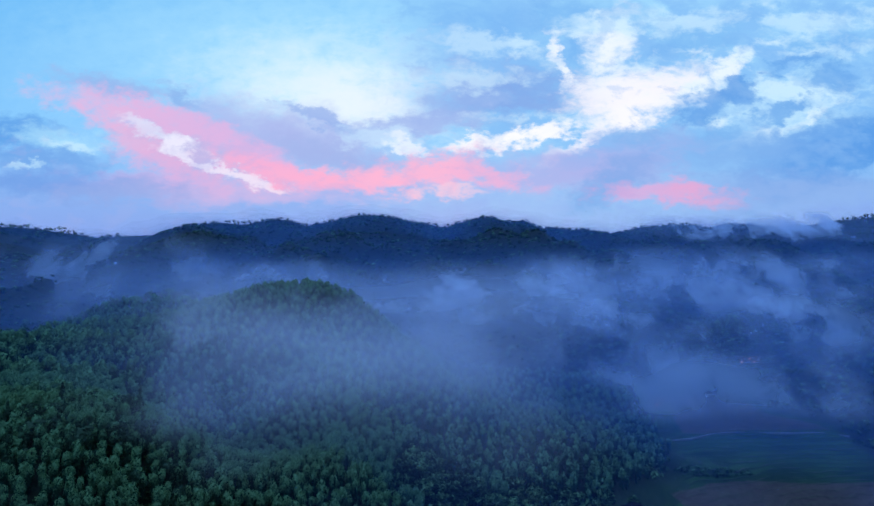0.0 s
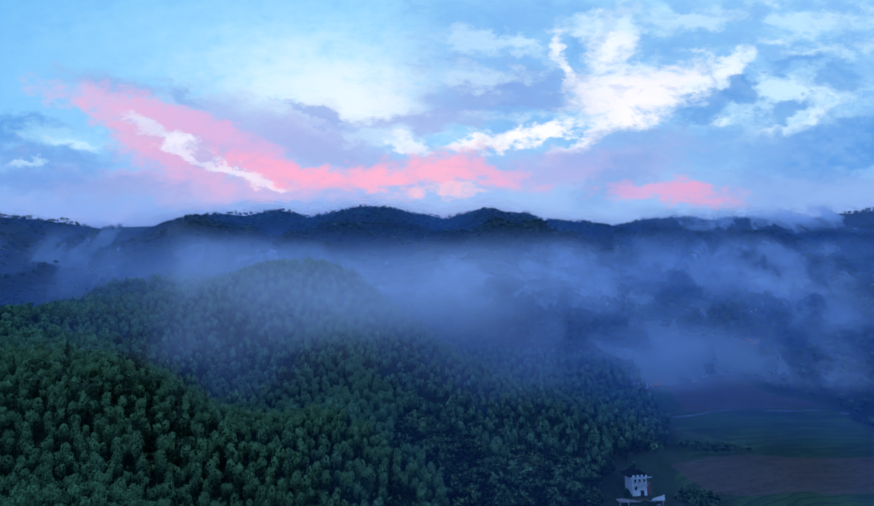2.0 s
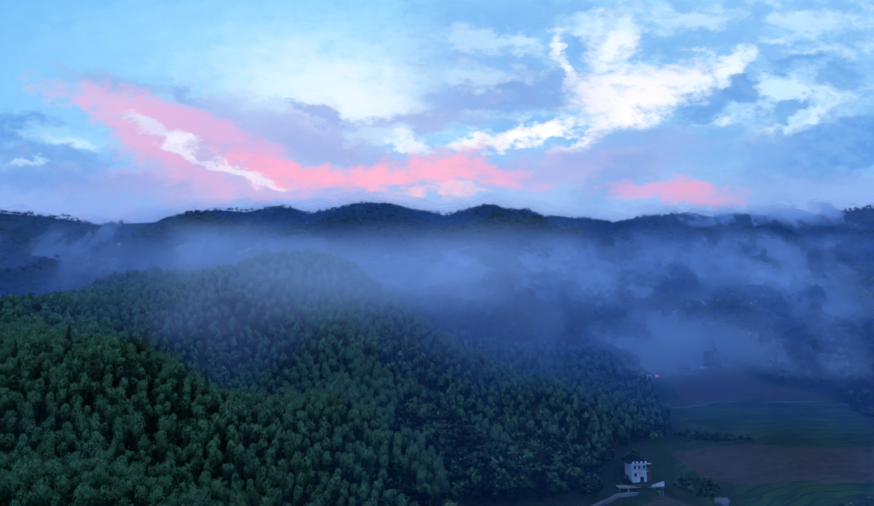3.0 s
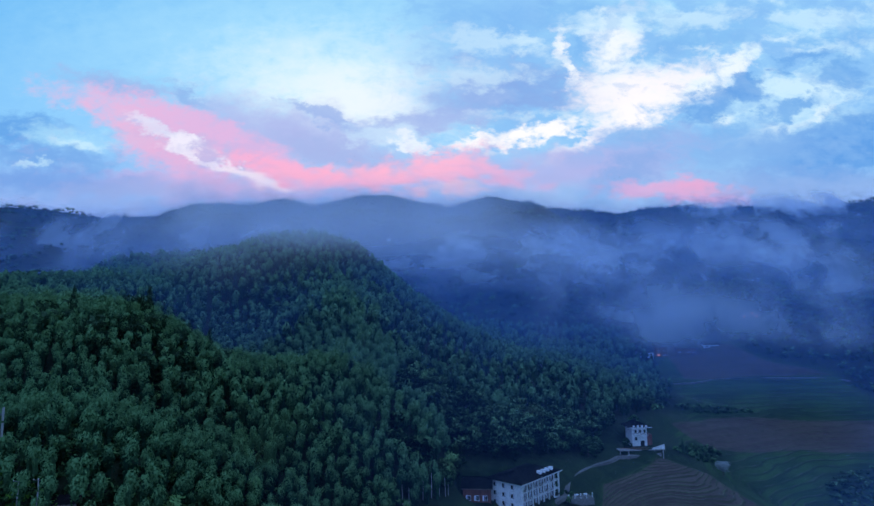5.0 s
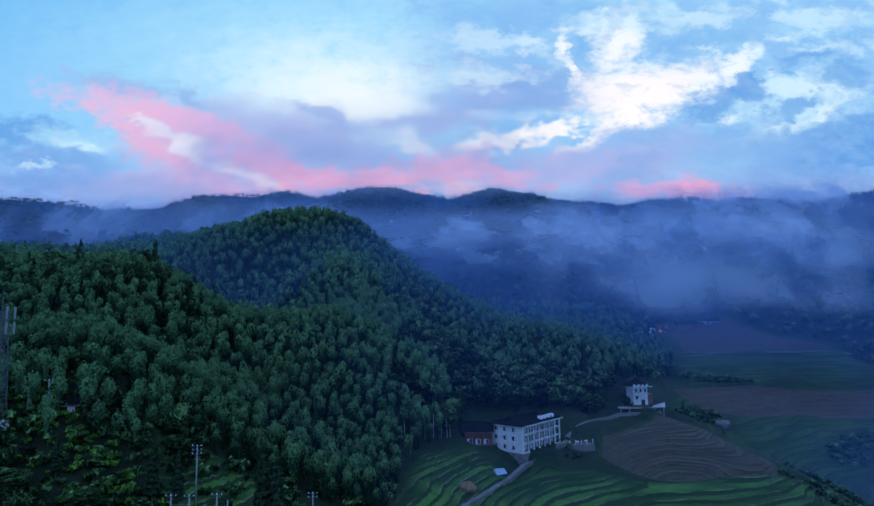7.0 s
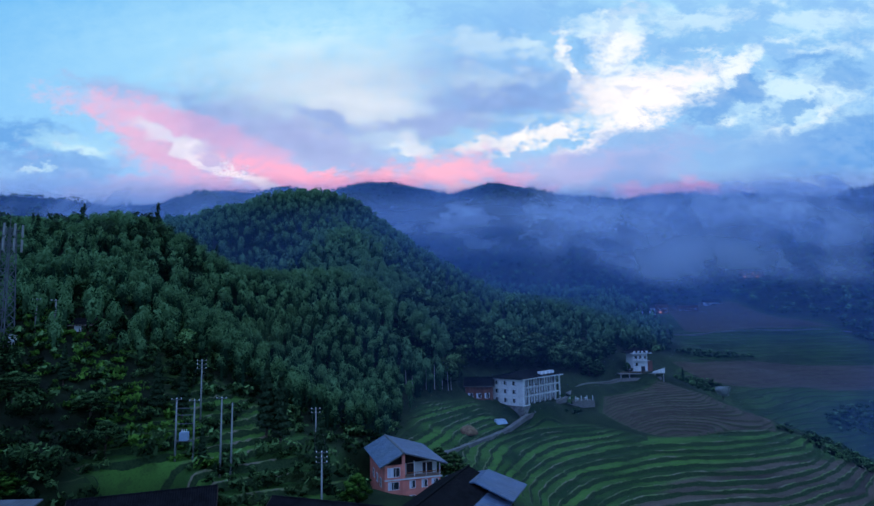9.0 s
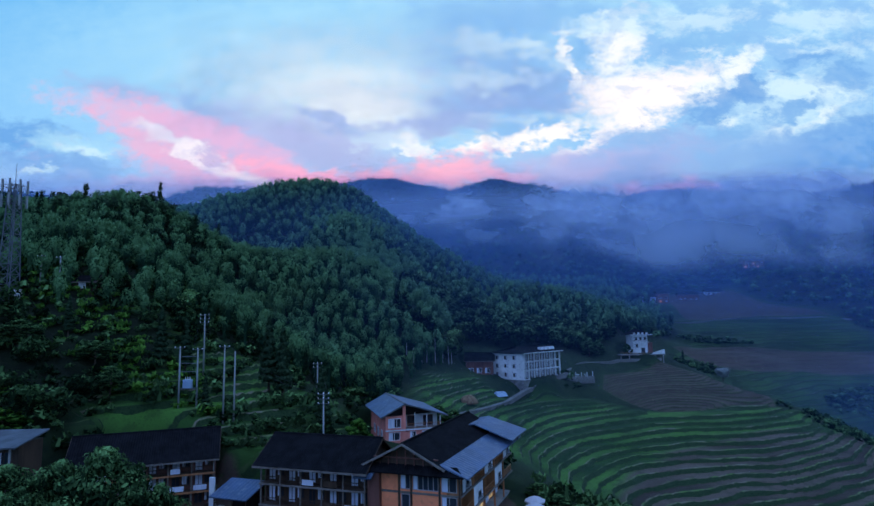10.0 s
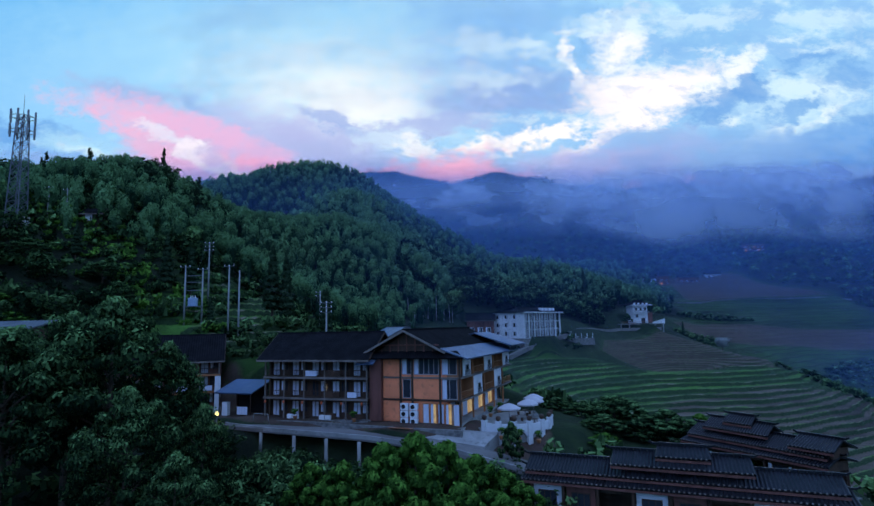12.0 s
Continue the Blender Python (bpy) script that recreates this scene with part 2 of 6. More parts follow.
# ---------------------------------------------------------------- materials
def material(name, colour, rough=0.8, metal=0.0, vary=0.25, scale=0.6, grain=8.0, bump=0.15, second=None, stretch=(1, 1, 1), per_piece=0.0, gloss=0.25):
    m = bpy.data.materials.new(name)
    m.use_nodes = True
    n = Nodes(m.node_tree)
    place = n.vec("MULTIPLY", n.add("ShaderNodeTexCoord").outputs["Object"], stretch)
    big, small = n.noise(place, scale, 4.0), n.noise(place, grain, 5.0, 0.65)
    dark = tuple(c * (1 - vary) for c in colour) + (1,)
    light = tuple(min(1, c * (1 + vary)) for c in colour) + (1,)
    tone = n.mix(n.ramp(big, 0.3, 0.7), dark, light)
    if second:
        tone = n.mix(n.ramp(n.noise(place, scale * 2.3, 6.0, 0.7), 0.52, 0.68), tone, tuple(second) + (1,))
    tone = n.mix(n.math("MULTIPLY", small, vary), tone, tuple(c * 0.45 for c in colour) + (1,))
    if per_piece:
        rnd = n.add("ShaderNodeObjectInfo").outputs["Random"]
        tone = n.mix(n.math("MULTIPLY", rnd, per_piece), tone, tuple(c * 0.5 for c in colour) + (1,))
    b = n.add("ShaderNodeBsdfPrincipled", Base_Color=tone, Metallic=metal)
    b.inputs["Specular IOR Level"].default_value = gloss
    n.put(b.inputs["Roughness"], n.ramp(small, 0.2, 0.8, max(0.05, rough - 0.12), min(1, rough + 0.12)))
    if bump:
        k = n.add("ShaderNodeBump", Strength=bump, Distance=0.03, Height=small)
        n.put(b.inputs["Normal"], k.outputs[0])
    n.put(n.add("ShaderNodeOutputMaterial").inputs[0], b.outputs[0])
    return m


def leaf_material(name, dark, light, tip=(0.12, 0.16, 0.05), through_leaf=0.12, contrast=1.0):
    """Foliage: the tone follows a value kept on each spray of leaves, painted shade included."""
    m = bpy.data.materials.new(name)
    m.use_nodes = True
    n = Nodes(m.node_tree)
    tint = n.add("ShaderNodeAttribute")
    tint.attribute_name = "tint"
    # contrast above 1 deepens the shade painted into the tone
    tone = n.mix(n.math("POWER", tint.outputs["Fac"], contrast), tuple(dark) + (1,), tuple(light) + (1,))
    place = n.add("ShaderNodeNewGeometry").outputs["Position"]
    tone = n.mix(n.ramp(n.noise(place, 0.03, 3.0), 0.55, 0.75, 0.0, 0.5), tone, tuple(tip) + (1,))
    tone = n.mix(n.math("MULTIPLY", n.noise(place, 1.3, 3.0), 0.5), tone, tuple(c * 0.4 for c in dark) + (1,))
    d = n.add("ShaderNodeBsdfDiffuse", Color=tone)
    t = n.add("ShaderNodeBsdfTranslucent", Color=tone)
    s = n.add("ShaderNodeMixShader", i0=through_leaf, i1=d.outputs[0], i2=t.outputs[0])
    n.put(n.add("ShaderNodeOutputMaterial").inputs[0], s.outputs[0])
    return m


def glow_material(name, colour, strength):
    m = bpy.data.materials.new(name)
    m.use_nodes = True
    n = Nodes(m.node_tree)
    place = n.add("ShaderNodeTexCoord").outputs["Object"]
    e = n.add("ShaderNodeEmission", Color=tuple(colour) + (1,))
    n.put(e.inputs["Strength"], n.ramp(n.noise(place, 1.5), 0.3, 0.7, strength * 0.5, strength))
    n.put(n.add("ShaderNodeOutputMaterial").inputs[0], e.outputs[0])
    return m


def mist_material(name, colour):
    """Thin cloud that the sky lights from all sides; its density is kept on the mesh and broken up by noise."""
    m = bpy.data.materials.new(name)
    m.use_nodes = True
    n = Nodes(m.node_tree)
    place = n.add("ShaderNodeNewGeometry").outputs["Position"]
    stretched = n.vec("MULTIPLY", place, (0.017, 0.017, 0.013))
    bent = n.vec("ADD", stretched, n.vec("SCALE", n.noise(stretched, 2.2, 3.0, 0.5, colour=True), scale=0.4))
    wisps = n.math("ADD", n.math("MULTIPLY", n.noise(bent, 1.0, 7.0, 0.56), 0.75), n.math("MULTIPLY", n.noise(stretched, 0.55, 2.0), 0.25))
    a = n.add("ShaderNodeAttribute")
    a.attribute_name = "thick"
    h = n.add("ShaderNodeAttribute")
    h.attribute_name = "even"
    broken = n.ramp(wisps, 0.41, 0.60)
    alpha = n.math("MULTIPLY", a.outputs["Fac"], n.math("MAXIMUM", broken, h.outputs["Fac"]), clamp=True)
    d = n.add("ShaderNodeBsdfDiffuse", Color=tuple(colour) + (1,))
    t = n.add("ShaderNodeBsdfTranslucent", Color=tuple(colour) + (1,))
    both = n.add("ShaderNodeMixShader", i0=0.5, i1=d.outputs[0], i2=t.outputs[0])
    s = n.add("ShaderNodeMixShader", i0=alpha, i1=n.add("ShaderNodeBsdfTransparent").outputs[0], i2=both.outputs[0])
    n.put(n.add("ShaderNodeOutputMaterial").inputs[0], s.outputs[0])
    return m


def ground_material():
    """Land by its use: woods floor with shade in its colour, fields, ploughed soil and the stepped edges of the
    terraces.
    """
    m = bpy.data.materials.new("ground")
    m.use_nodes = True
    n = Nodes(m.node_tree)
    place = n.add("ShaderNodeNewGeometry").outputs["Position"]

    def kept(name):
        a = n.add("ShaderNodeAttribute")
        a.attribute_name = name
        return a.outputs["Fac"]

    big, mid, small = n.noise(place, 0.04, 4.0), n.noise(place, 0.3, 5.0), n.noise(place, 2.5, 5.0, 0.7)
    grass = n.mix(n.ramp(mid, 0.3, 0.7), (0.007, 0.017, 0.007, 1), (0.018, 0.036, 0.011, 1))
    grass = n.mix(n.ramp(big, 0.45, 0.65, 0.0, 0.6), grass, (0.026, 0.044, 0.016, 1))
    soil = n.mix(n.ramp(mid, 0.3, 0.7), (0.052, 0.030, 0.024, 1), (0.092, 0.056, 0.043, 1))
    soil = n.mix(n.ramp(n.noise(place, 0.9, 5.0, 0.7), 0.5, 0.66, 0.0, 0.55), soil, (0.05, 0.08, 0.028, 1))
    field = n.mix(n.ramp(n.math("ADD", kept("plough"), n.math("MULTIPLY", n.math("SUBTRACT", mid, 0.5), 0.5)), 0.4, 0.6), grass, soil)
    raw = n.math("ADD", kept("level"), n.math("MULTIPLY", n.math("SUBTRACT", n.noise(place, 0.8, 3.0), 0.5), 0.10))
    level = n.math("FRACT", raw)
    # every tread has its own crop, which changes along it
    row = n.add("ShaderNodeCombineXYZ", X=n.math("FLOOR", raw), Y=0.0, Z=0.0).outputs[0]
    crop = n.noise(n.vec("ADD", n.vec("MULTIPLY", place, (0.022, 0.022, 0.0)), n.vec("MULTIPLY", row, (5.3, 0.0, 0.0))), 1.0, 2.0)
    green = n.mix(n.ramp(crop, 0.36, 0.62), (0.012, 0.042, 0.010, 1), (0.060, 0.155, 0.026, 1))
    earth = n.mix(n.ramp(crop, 0.38, 0.60), (0.046, 0.032, 0.025, 1), (0.115, 0.082, 0.062, 1))
    tread = n.mix(n.ramp(n.math("ADD", kept("plough"), n.math("MULTIPLY", n.math("SUBTRACT", crop, 0.5), 1.1)), 0.35, 0.65), green, earth)
    tread = n.mix(n.ramp(mid, 0.45, 0.7, 0.0, 0.5), tread, (0.022, 0.034, 0.014, 1))
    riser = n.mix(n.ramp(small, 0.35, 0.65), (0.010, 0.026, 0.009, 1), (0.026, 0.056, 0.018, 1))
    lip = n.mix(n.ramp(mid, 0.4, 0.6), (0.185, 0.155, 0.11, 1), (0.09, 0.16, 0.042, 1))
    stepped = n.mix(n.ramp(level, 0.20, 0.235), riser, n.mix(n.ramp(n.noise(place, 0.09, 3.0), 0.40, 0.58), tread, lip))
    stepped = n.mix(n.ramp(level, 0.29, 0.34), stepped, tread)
    bare = n.ramp(kept("plough"), 0.88, 0.98, 0.0, 0.45)
    stepped = n.mix(bare, stepped, soil)
    field = n.mix(kept("steps"), field, stepped)
    # woods floor, near black: shade under leaves and road is in its colour
    wood_shade = n.mix(n.ramp(mid, 0.3, 0.7), (0.006, 0.010, 0.005, 1), (0.016, 0.026, 0.011, 1))
    tone = n.mix(kept("wood_shade"), field, wood_shade)
    tone = n.mix(n.ramp(small, 0.45, 0.75, 0.0, 0.5), tone, (0.02, 0.022, 0.012, 1))
    b = n.add("ShaderNodeBsdfPrincipled", Base_Color=tone, Roughness=0.9)
    b.inputs["Specular IOR Level"].default_value = 0.15
    k = n.add("ShaderNodeBump", Strength=0.6, Distance=0.25, Height=n.math("ADD", small, mid))
    n.put(b.inputs["Normal"], k.outputs[0])
    n.put(n.add("ShaderNodeOutputMaterial").inputs[0], b.outputs[0])
    return m


MIST = mist_material("mist", (0.74, 0.82, 0.97))
SCUD = mist_material("scud", (0.96, 0.95, 1.0))
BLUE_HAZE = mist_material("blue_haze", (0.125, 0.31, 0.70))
GROUND = ground_material()
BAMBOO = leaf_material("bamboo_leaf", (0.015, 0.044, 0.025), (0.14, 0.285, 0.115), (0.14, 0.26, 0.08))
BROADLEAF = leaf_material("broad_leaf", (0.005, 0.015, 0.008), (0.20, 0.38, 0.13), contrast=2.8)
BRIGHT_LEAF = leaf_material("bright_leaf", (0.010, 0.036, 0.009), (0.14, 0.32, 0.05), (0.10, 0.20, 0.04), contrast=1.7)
CONIFER = leaf_material("needle_leaf", (0.012, 0.028, 0.016), (0.055, 0.10, 0.05), (0.05, 0.085, 0.035))
BLOSSOM = leaf_material("pale_blossom", (0.16, 0.19, 0.17), (0.50, 0.53, 0.50), (0.4, 0.42, 0.4))
PALE_FRAME = material("pale_window_frame", (0.34, 0.32, 0.31), 0.7, vary=0.15)
WEATHERED = material("weathered_board", (0.17, 0.14, 0.12), 0.8, vary=0.3)
BARK = material("bark", (0.07, 0.05, 0.035), 0.9, vary=0.4, scale=2, bump=0.5)
WHITEWASH = material("whitewash", (0.62, 0.62, 0.62), 0.75, vary=0.10, scale=0.4, second=(0.45, 0.44, 0.42))
ORANGE = material("orange_render", (0.90, 0.25, 0.11), 0.7, vary=0.10, scale=0.5, second=(0.66, 0.19, 0.085))
PINK = material("salmon_render", (0.78, 0.25, 0.19), 0.75, vary=0.15, scale=0.5)
TIMBER = material("dark_timber", (0.065, 0.035, 0.022), 0.6, vary=0.35, scale=1.2, grain=14, stretch=(1, 1, 0.15))
WARM_TIMBER = material("warm_timber", (0.38, 0.15, 0.065), 0.55, vary=0.3, scale=1.2, grain=14, stretch=(1, 1, 0.15))
RED_TIMBER = material("red_brown_timber", (0.16, 0.06, 0.045), 0.6, vary=0.3, scale=1.2, stretch=(1, 1, 0.15))
TILE = material("grey_roof_tile", (0.009, 0.0085, 0.010), 0.75, vary=0.4, scale=0.7, grain=5, bump=0.4, second=(0.016, 0.016, 0.017), gloss=0.04)
GLAZED = material("glazed_roof_tile", (0.009, 0.009, 0.012), 0.42, vary=0.5, scale=0.7, grain=5, bump=0.4, second=(0.022, 0.022, 0.024), gloss=0.26)
BLUE_ROOF = material("blue_metal_roof", (0.07, 0.11, 0.18), 0.42, 0.1, vary=0.18, scale=0.4, second=(0.16, 0.19, 0.23))
GREY_ROOF = material("grey_sheet_roof", (0.09, 0.095, 0.105), 0.5, vary=0.3, scale=0.5)
CONCRETE = material("concrete", (0.26, 0.255, 0.24), 0.85, vary=0.25, scale=0.4, second=(0.17, 0.165, 0.15))
ROAD = material("road_concrete", (0.15, 0.14, 0.13), 0.85, vary=0.25, scale=0.3, second=(0.16, 0.15, 0.13))
STONE = material("stone_wall", (0.17, 0.165, 0.155), 0.9, vary=0.45, scale=1.6, grain=5, bump=0.6)
STEEL = material("galvanised_steel", (0.12, 0.125, 0.14), 0.5, 0.4, vary=0.15)
POLE = material("pole_concrete", (0.26, 0.26, 0.25), 0.8, vary=0.12)
WHITE = material("white_paint", (0.72, 0.72, 0.72), 0.5, vary=0.06, bump=0.05)
CURTAIN = material("pale_curtain", (0.58, 0.60, 0.68), 0.9, vary=0.12, scale=2, stretch=(4, 4, 0.4))
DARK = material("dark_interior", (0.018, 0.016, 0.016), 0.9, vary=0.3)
CLOTH = material("umbrella_cloth", (0.48, 0.44, 0.45), 0.85, vary=0.08)
BLUE_PAINT = material("transformer_blue", (0.30, 0.40, 0.52), 0.5, vary=0.1)
LANTERN_RED = material("red_lantern_paper", (0.62, 0.13, 0.06), 0.7, vary=0.1)
CABLE = material("black_cable", (0.02, 0.02, 0.022), 0.6, bump=0)
GLASS = material("window_glass", (0.03, 0.035, 0.045), 0.08, vary=0.1, bump=0, gloss=0.5)
LAMPLIGHT = glow_material("warm_lamplight", (1.0, 0.76, 0.44), 0.48)
LAMP = glow_material("lamp_glow", (1.0, 0.78, 0.28), 4.0)
EMBER = glow_material("far_window_glow", (1.0, 0.35, 0.2), 0.8)



# ---------------------------------------------------------------- the lie of the land
# smooth hills and hollows: east, north, reach, height
FAR_HILLS = [(900, 1800, 600, 219.8), (-600, 1800, 600, 223.1), (600, 850, 300, 65.4), (-450, 1000, 300, 107.7), (-900, 250, 300, 65.9), (150, 1150, 300, 170.0), (1050, 1300, 300, 153.6), (-900, 1000, 300, 137.8), (900, 550, 300, 43.4)]
MIDDLE_HILLS = [(-200, 340, 130, 85.9), (400, 400, 130, -52.1), (160, -200, 130, -57.4), (-200, 640, 130, 35.2), (460, 580, 130, 26.6), (105, 125, 60, -22.0), (5, 400, 60, 19.0), (230, 250, 60, -41.8), (-145, 0, 60, -12.2), (-195, 400, 60, -21.0), (-70, 475, 60, 26.3), (305, 500, 60, 27.4), (255, 0, 60, -26.4), (255, 150, 60, -50.3), (205, 400, 60, -6.0)]
NEAR_HILLS = [(-86, 138, 30, 25.3), (-26, 30, 30, -11.1), (22, 198, 30, -12.1), (-110, 306, 30, -18.9), (58, 282, 30, -8.6), (-38, 162, 30, -10.1), (154, 102, 30, -8.5), (82, 30, 30, -5.9), (82, 234, 30, -22.4), (46, 138, 30, -12.9), (46, 90, 30, 3.9), (-50, 78, 30, -6.4), (-86, 198, 30, -13.7), (130, 330, 30, -7.1), (-62, 318, 30, 20.5), (-38, 246, 30, 11.8)]
NEAR_HILLS += [(70, 342, 30, 7.2), (-86, 270, 30, -24.7), (-110, 222, 30, 21.5), (-14, 114, 30, 2.8), (-74, 30, 30, 6.1), (10, 246, 30, -11.2), (-110, 342, 30, -22.0), (10, 330, 30, -14.9), (94, 114, 30, -9.9), (22, 30, 30, -4.1), (-110, 90, 30, 2.6), (154, 174, 30, -10.9), (154, 270, 30, -8.5), (130, 234, 30, 9.2), (46, 246, 30, 14.9), (-38, 210, 30, 6.0)]
LATE_HILLS = [(-128, 455, 55, 20), (-215, 318, 40, -18), (-160, 290, 30, -6), (-272, 572, 55, 34), (45, 385, 32, -9), (-180, 450, 35, 6), (-84, 458, 32, 8), (15, 460, 45, -18)]
# height of the far crest, from west to east, and how far north it lies
CREST = [-2600, 330, -988, 345, -912, 343, -861, 332, -818, 335, -754, 313, -698, 318, -629, 307, -611, 314, -555, 332, -487, 343, -406, 338, -348, 350, -288, 335, -276, 331, -239, 338, -170, 353, -115, 350, -41, 336, 23, 323, 75, 337, 120, 345, 155, 332, 205, 334, 239, 320, 333, 319, 404, 311, 477, 328, 552, 336, 610, 338, 658, 330, 719, 342, 769, 341, 851, 331, 938, 340, 995, 346, 1042, 358, 1100, 366, 2600, 380]
# levelled ground: east, north, inner and outer radius, height
PADS = [(-4, 84, 9, 14, -0.1), (3, 90, 9, 14, -0.3), (-20, 86, 6, 10, 0), (-32, 88, 5, 9, 0), (-46.5, 90.5, 8, 12, 0.5), (-54, 87, 5, 9, 0.5), (12, 82, 6, 10, -0.9),
        (30, 220, 10, 15, 7.6), (12, 217, 5, 9, 9.0), (96, 288, 7, 12, 11.5), (-10, 121, 9, 13, 2.3), (22, 55, 8, 13, -6.5), (37, 68, 7, 12, -6.5), (160, 462, 7, 12, 42),
        (-14, 66.5, 5, 8.5, -5.6), (-22, 70, 4.5, 7.5, -5.0), (-4, 62.5, 5, 7.5, -6.2)]
GREEN_STEPS = [(18, 188), (30, 206), (52, 213), (110, 222), (146, 226), (166, 190), (150, 140), (112, 108), (66, 100), (36, 112), (22, 150)]
BROWN_STEPS = [(60, 226), (67, 248), (95, 275), (106, 282), (125, 278), (132, 240), (124, 222), (95, 224)]
HOUSE_STEPS = [(-13, 140), (-8, 186), (10, 205), (20, 195), (20, 140), (5, 126)]
LEFT_STEPS = [(-80, 96), (-78, 128), (-40, 132), (-20, 120), (-14, 98), (-34, 94)]
FAR_FIELDS = [(128, 300), (131, 344), (157, 377), (165, 441), (187, 498), (230, 494), (243, 478), (262, 452), (297, 432), (300, 405), (345, 330), (330, 250), (230, 170), (172, 192), (142, 230), (130, 262)]
WOODS = [(-900, 128), (-62, 130), (-40, 134), (-16, 142), (-10, 188), (4, 206), (6, 226), (34, 240), (50, 250), (70, 276), (86, 302), (110, 336), (127, 352), (152, 382), (160, 441), (182, 500), (232, 500), (246, 482), (266, 456), (301, 436), (304, 405), (352, 330), (600, 300), (3000, 300), (3000, 3000), (-3000, 3000), (-3000, 128)]


def inside(poly, x, y, feather=0.0):
    """1 inside the outline, 0 outside, with a soft rim."""
    hit = np.zeros(x.shape, bool)
    far = np.full(x.shape, 1e9)
    for (ax, ay), (bx, by) in zip(poly, poly[1:] + poly[:1]):
        cross = ((ay > y) != (by > y)) & (x < (bx - ax) * (y - ay) / (by - ay + 1e-12) + ax)
        hit ^= cross
        k = np.clip(((x - ax) * (bx - ax) + (y - ay) * (by - ay)) / ((bx - ax) ** 2 + (by - ay) ** 2), 0, 1)
        far = np.minimum(far, np.hypot(x - ax - k * (bx - ax), y - ay - k * (by - ay)))
    if not feather:
        return hit.astype(float)
    return np.clip(0.5 + np.where(hit, far, -far) / (2 * feather), 0, 1)


def ripple(x, y, size, seed):
    """Smooth, uneven swelling between -1 and 1 (a sum of turned waves)."""
    rng = np.random.RandomState(seed)
    total = np.zeros(np.shape(x))
    for k in range(7):
        a, p = rng.uniform(0, 6.283), rng.uniform(0, 6.283)
        f = 6.283 / (size * rng.uniform(0.6, 1.6))
        total = total + np.sin((x * np.cos(a) + y * np.sin(a)) * f + p)
    return total / 3.2


def crest_line(x):
    return 1230 + 0.25 * np.clip(x - 150, 0, 800)


def smooth_land(x, y):
    z = np.zeros(np.shape(x))
    for cx, cy, s, h in FAR_HILLS + MIDDLE_HILLS + NEAR_HILLS:
        z = z + h * np.exp(-((x - cx) ** 2 + (y - cy) ** 2) / (2 * s * s))
    line = crest_line(x)
    crest = np.interp(x, CREST[0::2], CREST[1::2])
    t = np.clip((y - 480) / (line - 480), 0, 1)
    behind = np.clip((y - line) / 500, 0, 1)
    mountain = crest * t ** 1.1 + 80 * (1 - t) + (1 - t) * t * 4 * (17 * ripple(x, y, 230, 3) + 8 * ripple(x, y, 90, 4)) - 140 * behind
    k = np.clip((y - 480) / 220, 0, 1)
    z = z + (mountain - z) * k * k * (3 - 2 * k)
    z = z + np.clip((y - 150) / 300, 0, 1) * 1.8 * ripple(x, y, 45, 5)
    for cx, cy, s, h in LATE_HILLS:
        z = z + h * np.exp(-((x - cx) ** 2 + (y - cy) ** 2) / (2 * s * s))
    # the terraced spur is worked into one even slope
    u, v = (x - 90) / 60, (y - 160) / 60
    spur = -21.4 + 18.3 * v + 5.6 * v ** 2 - 6.7 * v ** 3 + u * (-5.4 + 2.7 * v + 0.9 * v ** 2) + u ** 2 * (-0.4 - 4.4 * v) - 5.8 * u ** 3
    return z + (spur - z) * inside(GREEN_STEPS, x, y, 9) * 0.85


def land(x, y):
    """Height, terrace level and how far the ground is stepped."""
    z = smooth_land(x, y)
    steps = np.maximum.reduce([inside(GREEN_STEPS, x, y, 3), inside(BROWN_STEPS, x, y, 2), inside(HOUSE_STEPS, x, y, 3), inside(LEFT_STEPS, x, y, 3), inside(FAR_FIELDS, x, y, 4) * 0.35])
    wavy = z + (0.6 * ripple(x, y, 52, 8) + 0.3 * ripple(x, y, 17, 28) + 0.08 * ripple(x, y, 6, 18)) * (steps > 0)
    rise = np.where(inside(BROWN_STEPS, x, y) > 0, 0.7, np.where(inside(FAR_FIELDS, x, y) > 0, 2.0, np.where(inside(LEFT_STEPS, x, y) > 0, 1.5, 1.25)))
    level = wavy / rise
    part_way = level - np.floor(level)
    lip = 0.12 * np.exp(-((part_way - 0.28) / 0.06) ** 2)
    stepped = rise * (np.floor(level) + np.clip(part_way / 0.22, 0, 1)) + lip
    z = z + (stepped - z) * np.clip(steps * 1.6 - 0.3, 0, 1)
    for cx, cy, r0, r1, h in PADS:
        k = np.clip((r1 - np.hypot(x - cx, y - cy)) / (r1 - r0), 0, 1)
        k = k * k * (3 - 2 * k)
        z = z + (h - z) * k
        steps = steps * (1 - k)
    return z, level, steps


def ground_at(x, y):
    return float(land(np.array([float(x)]), np.array([float(y)]))[0][0])


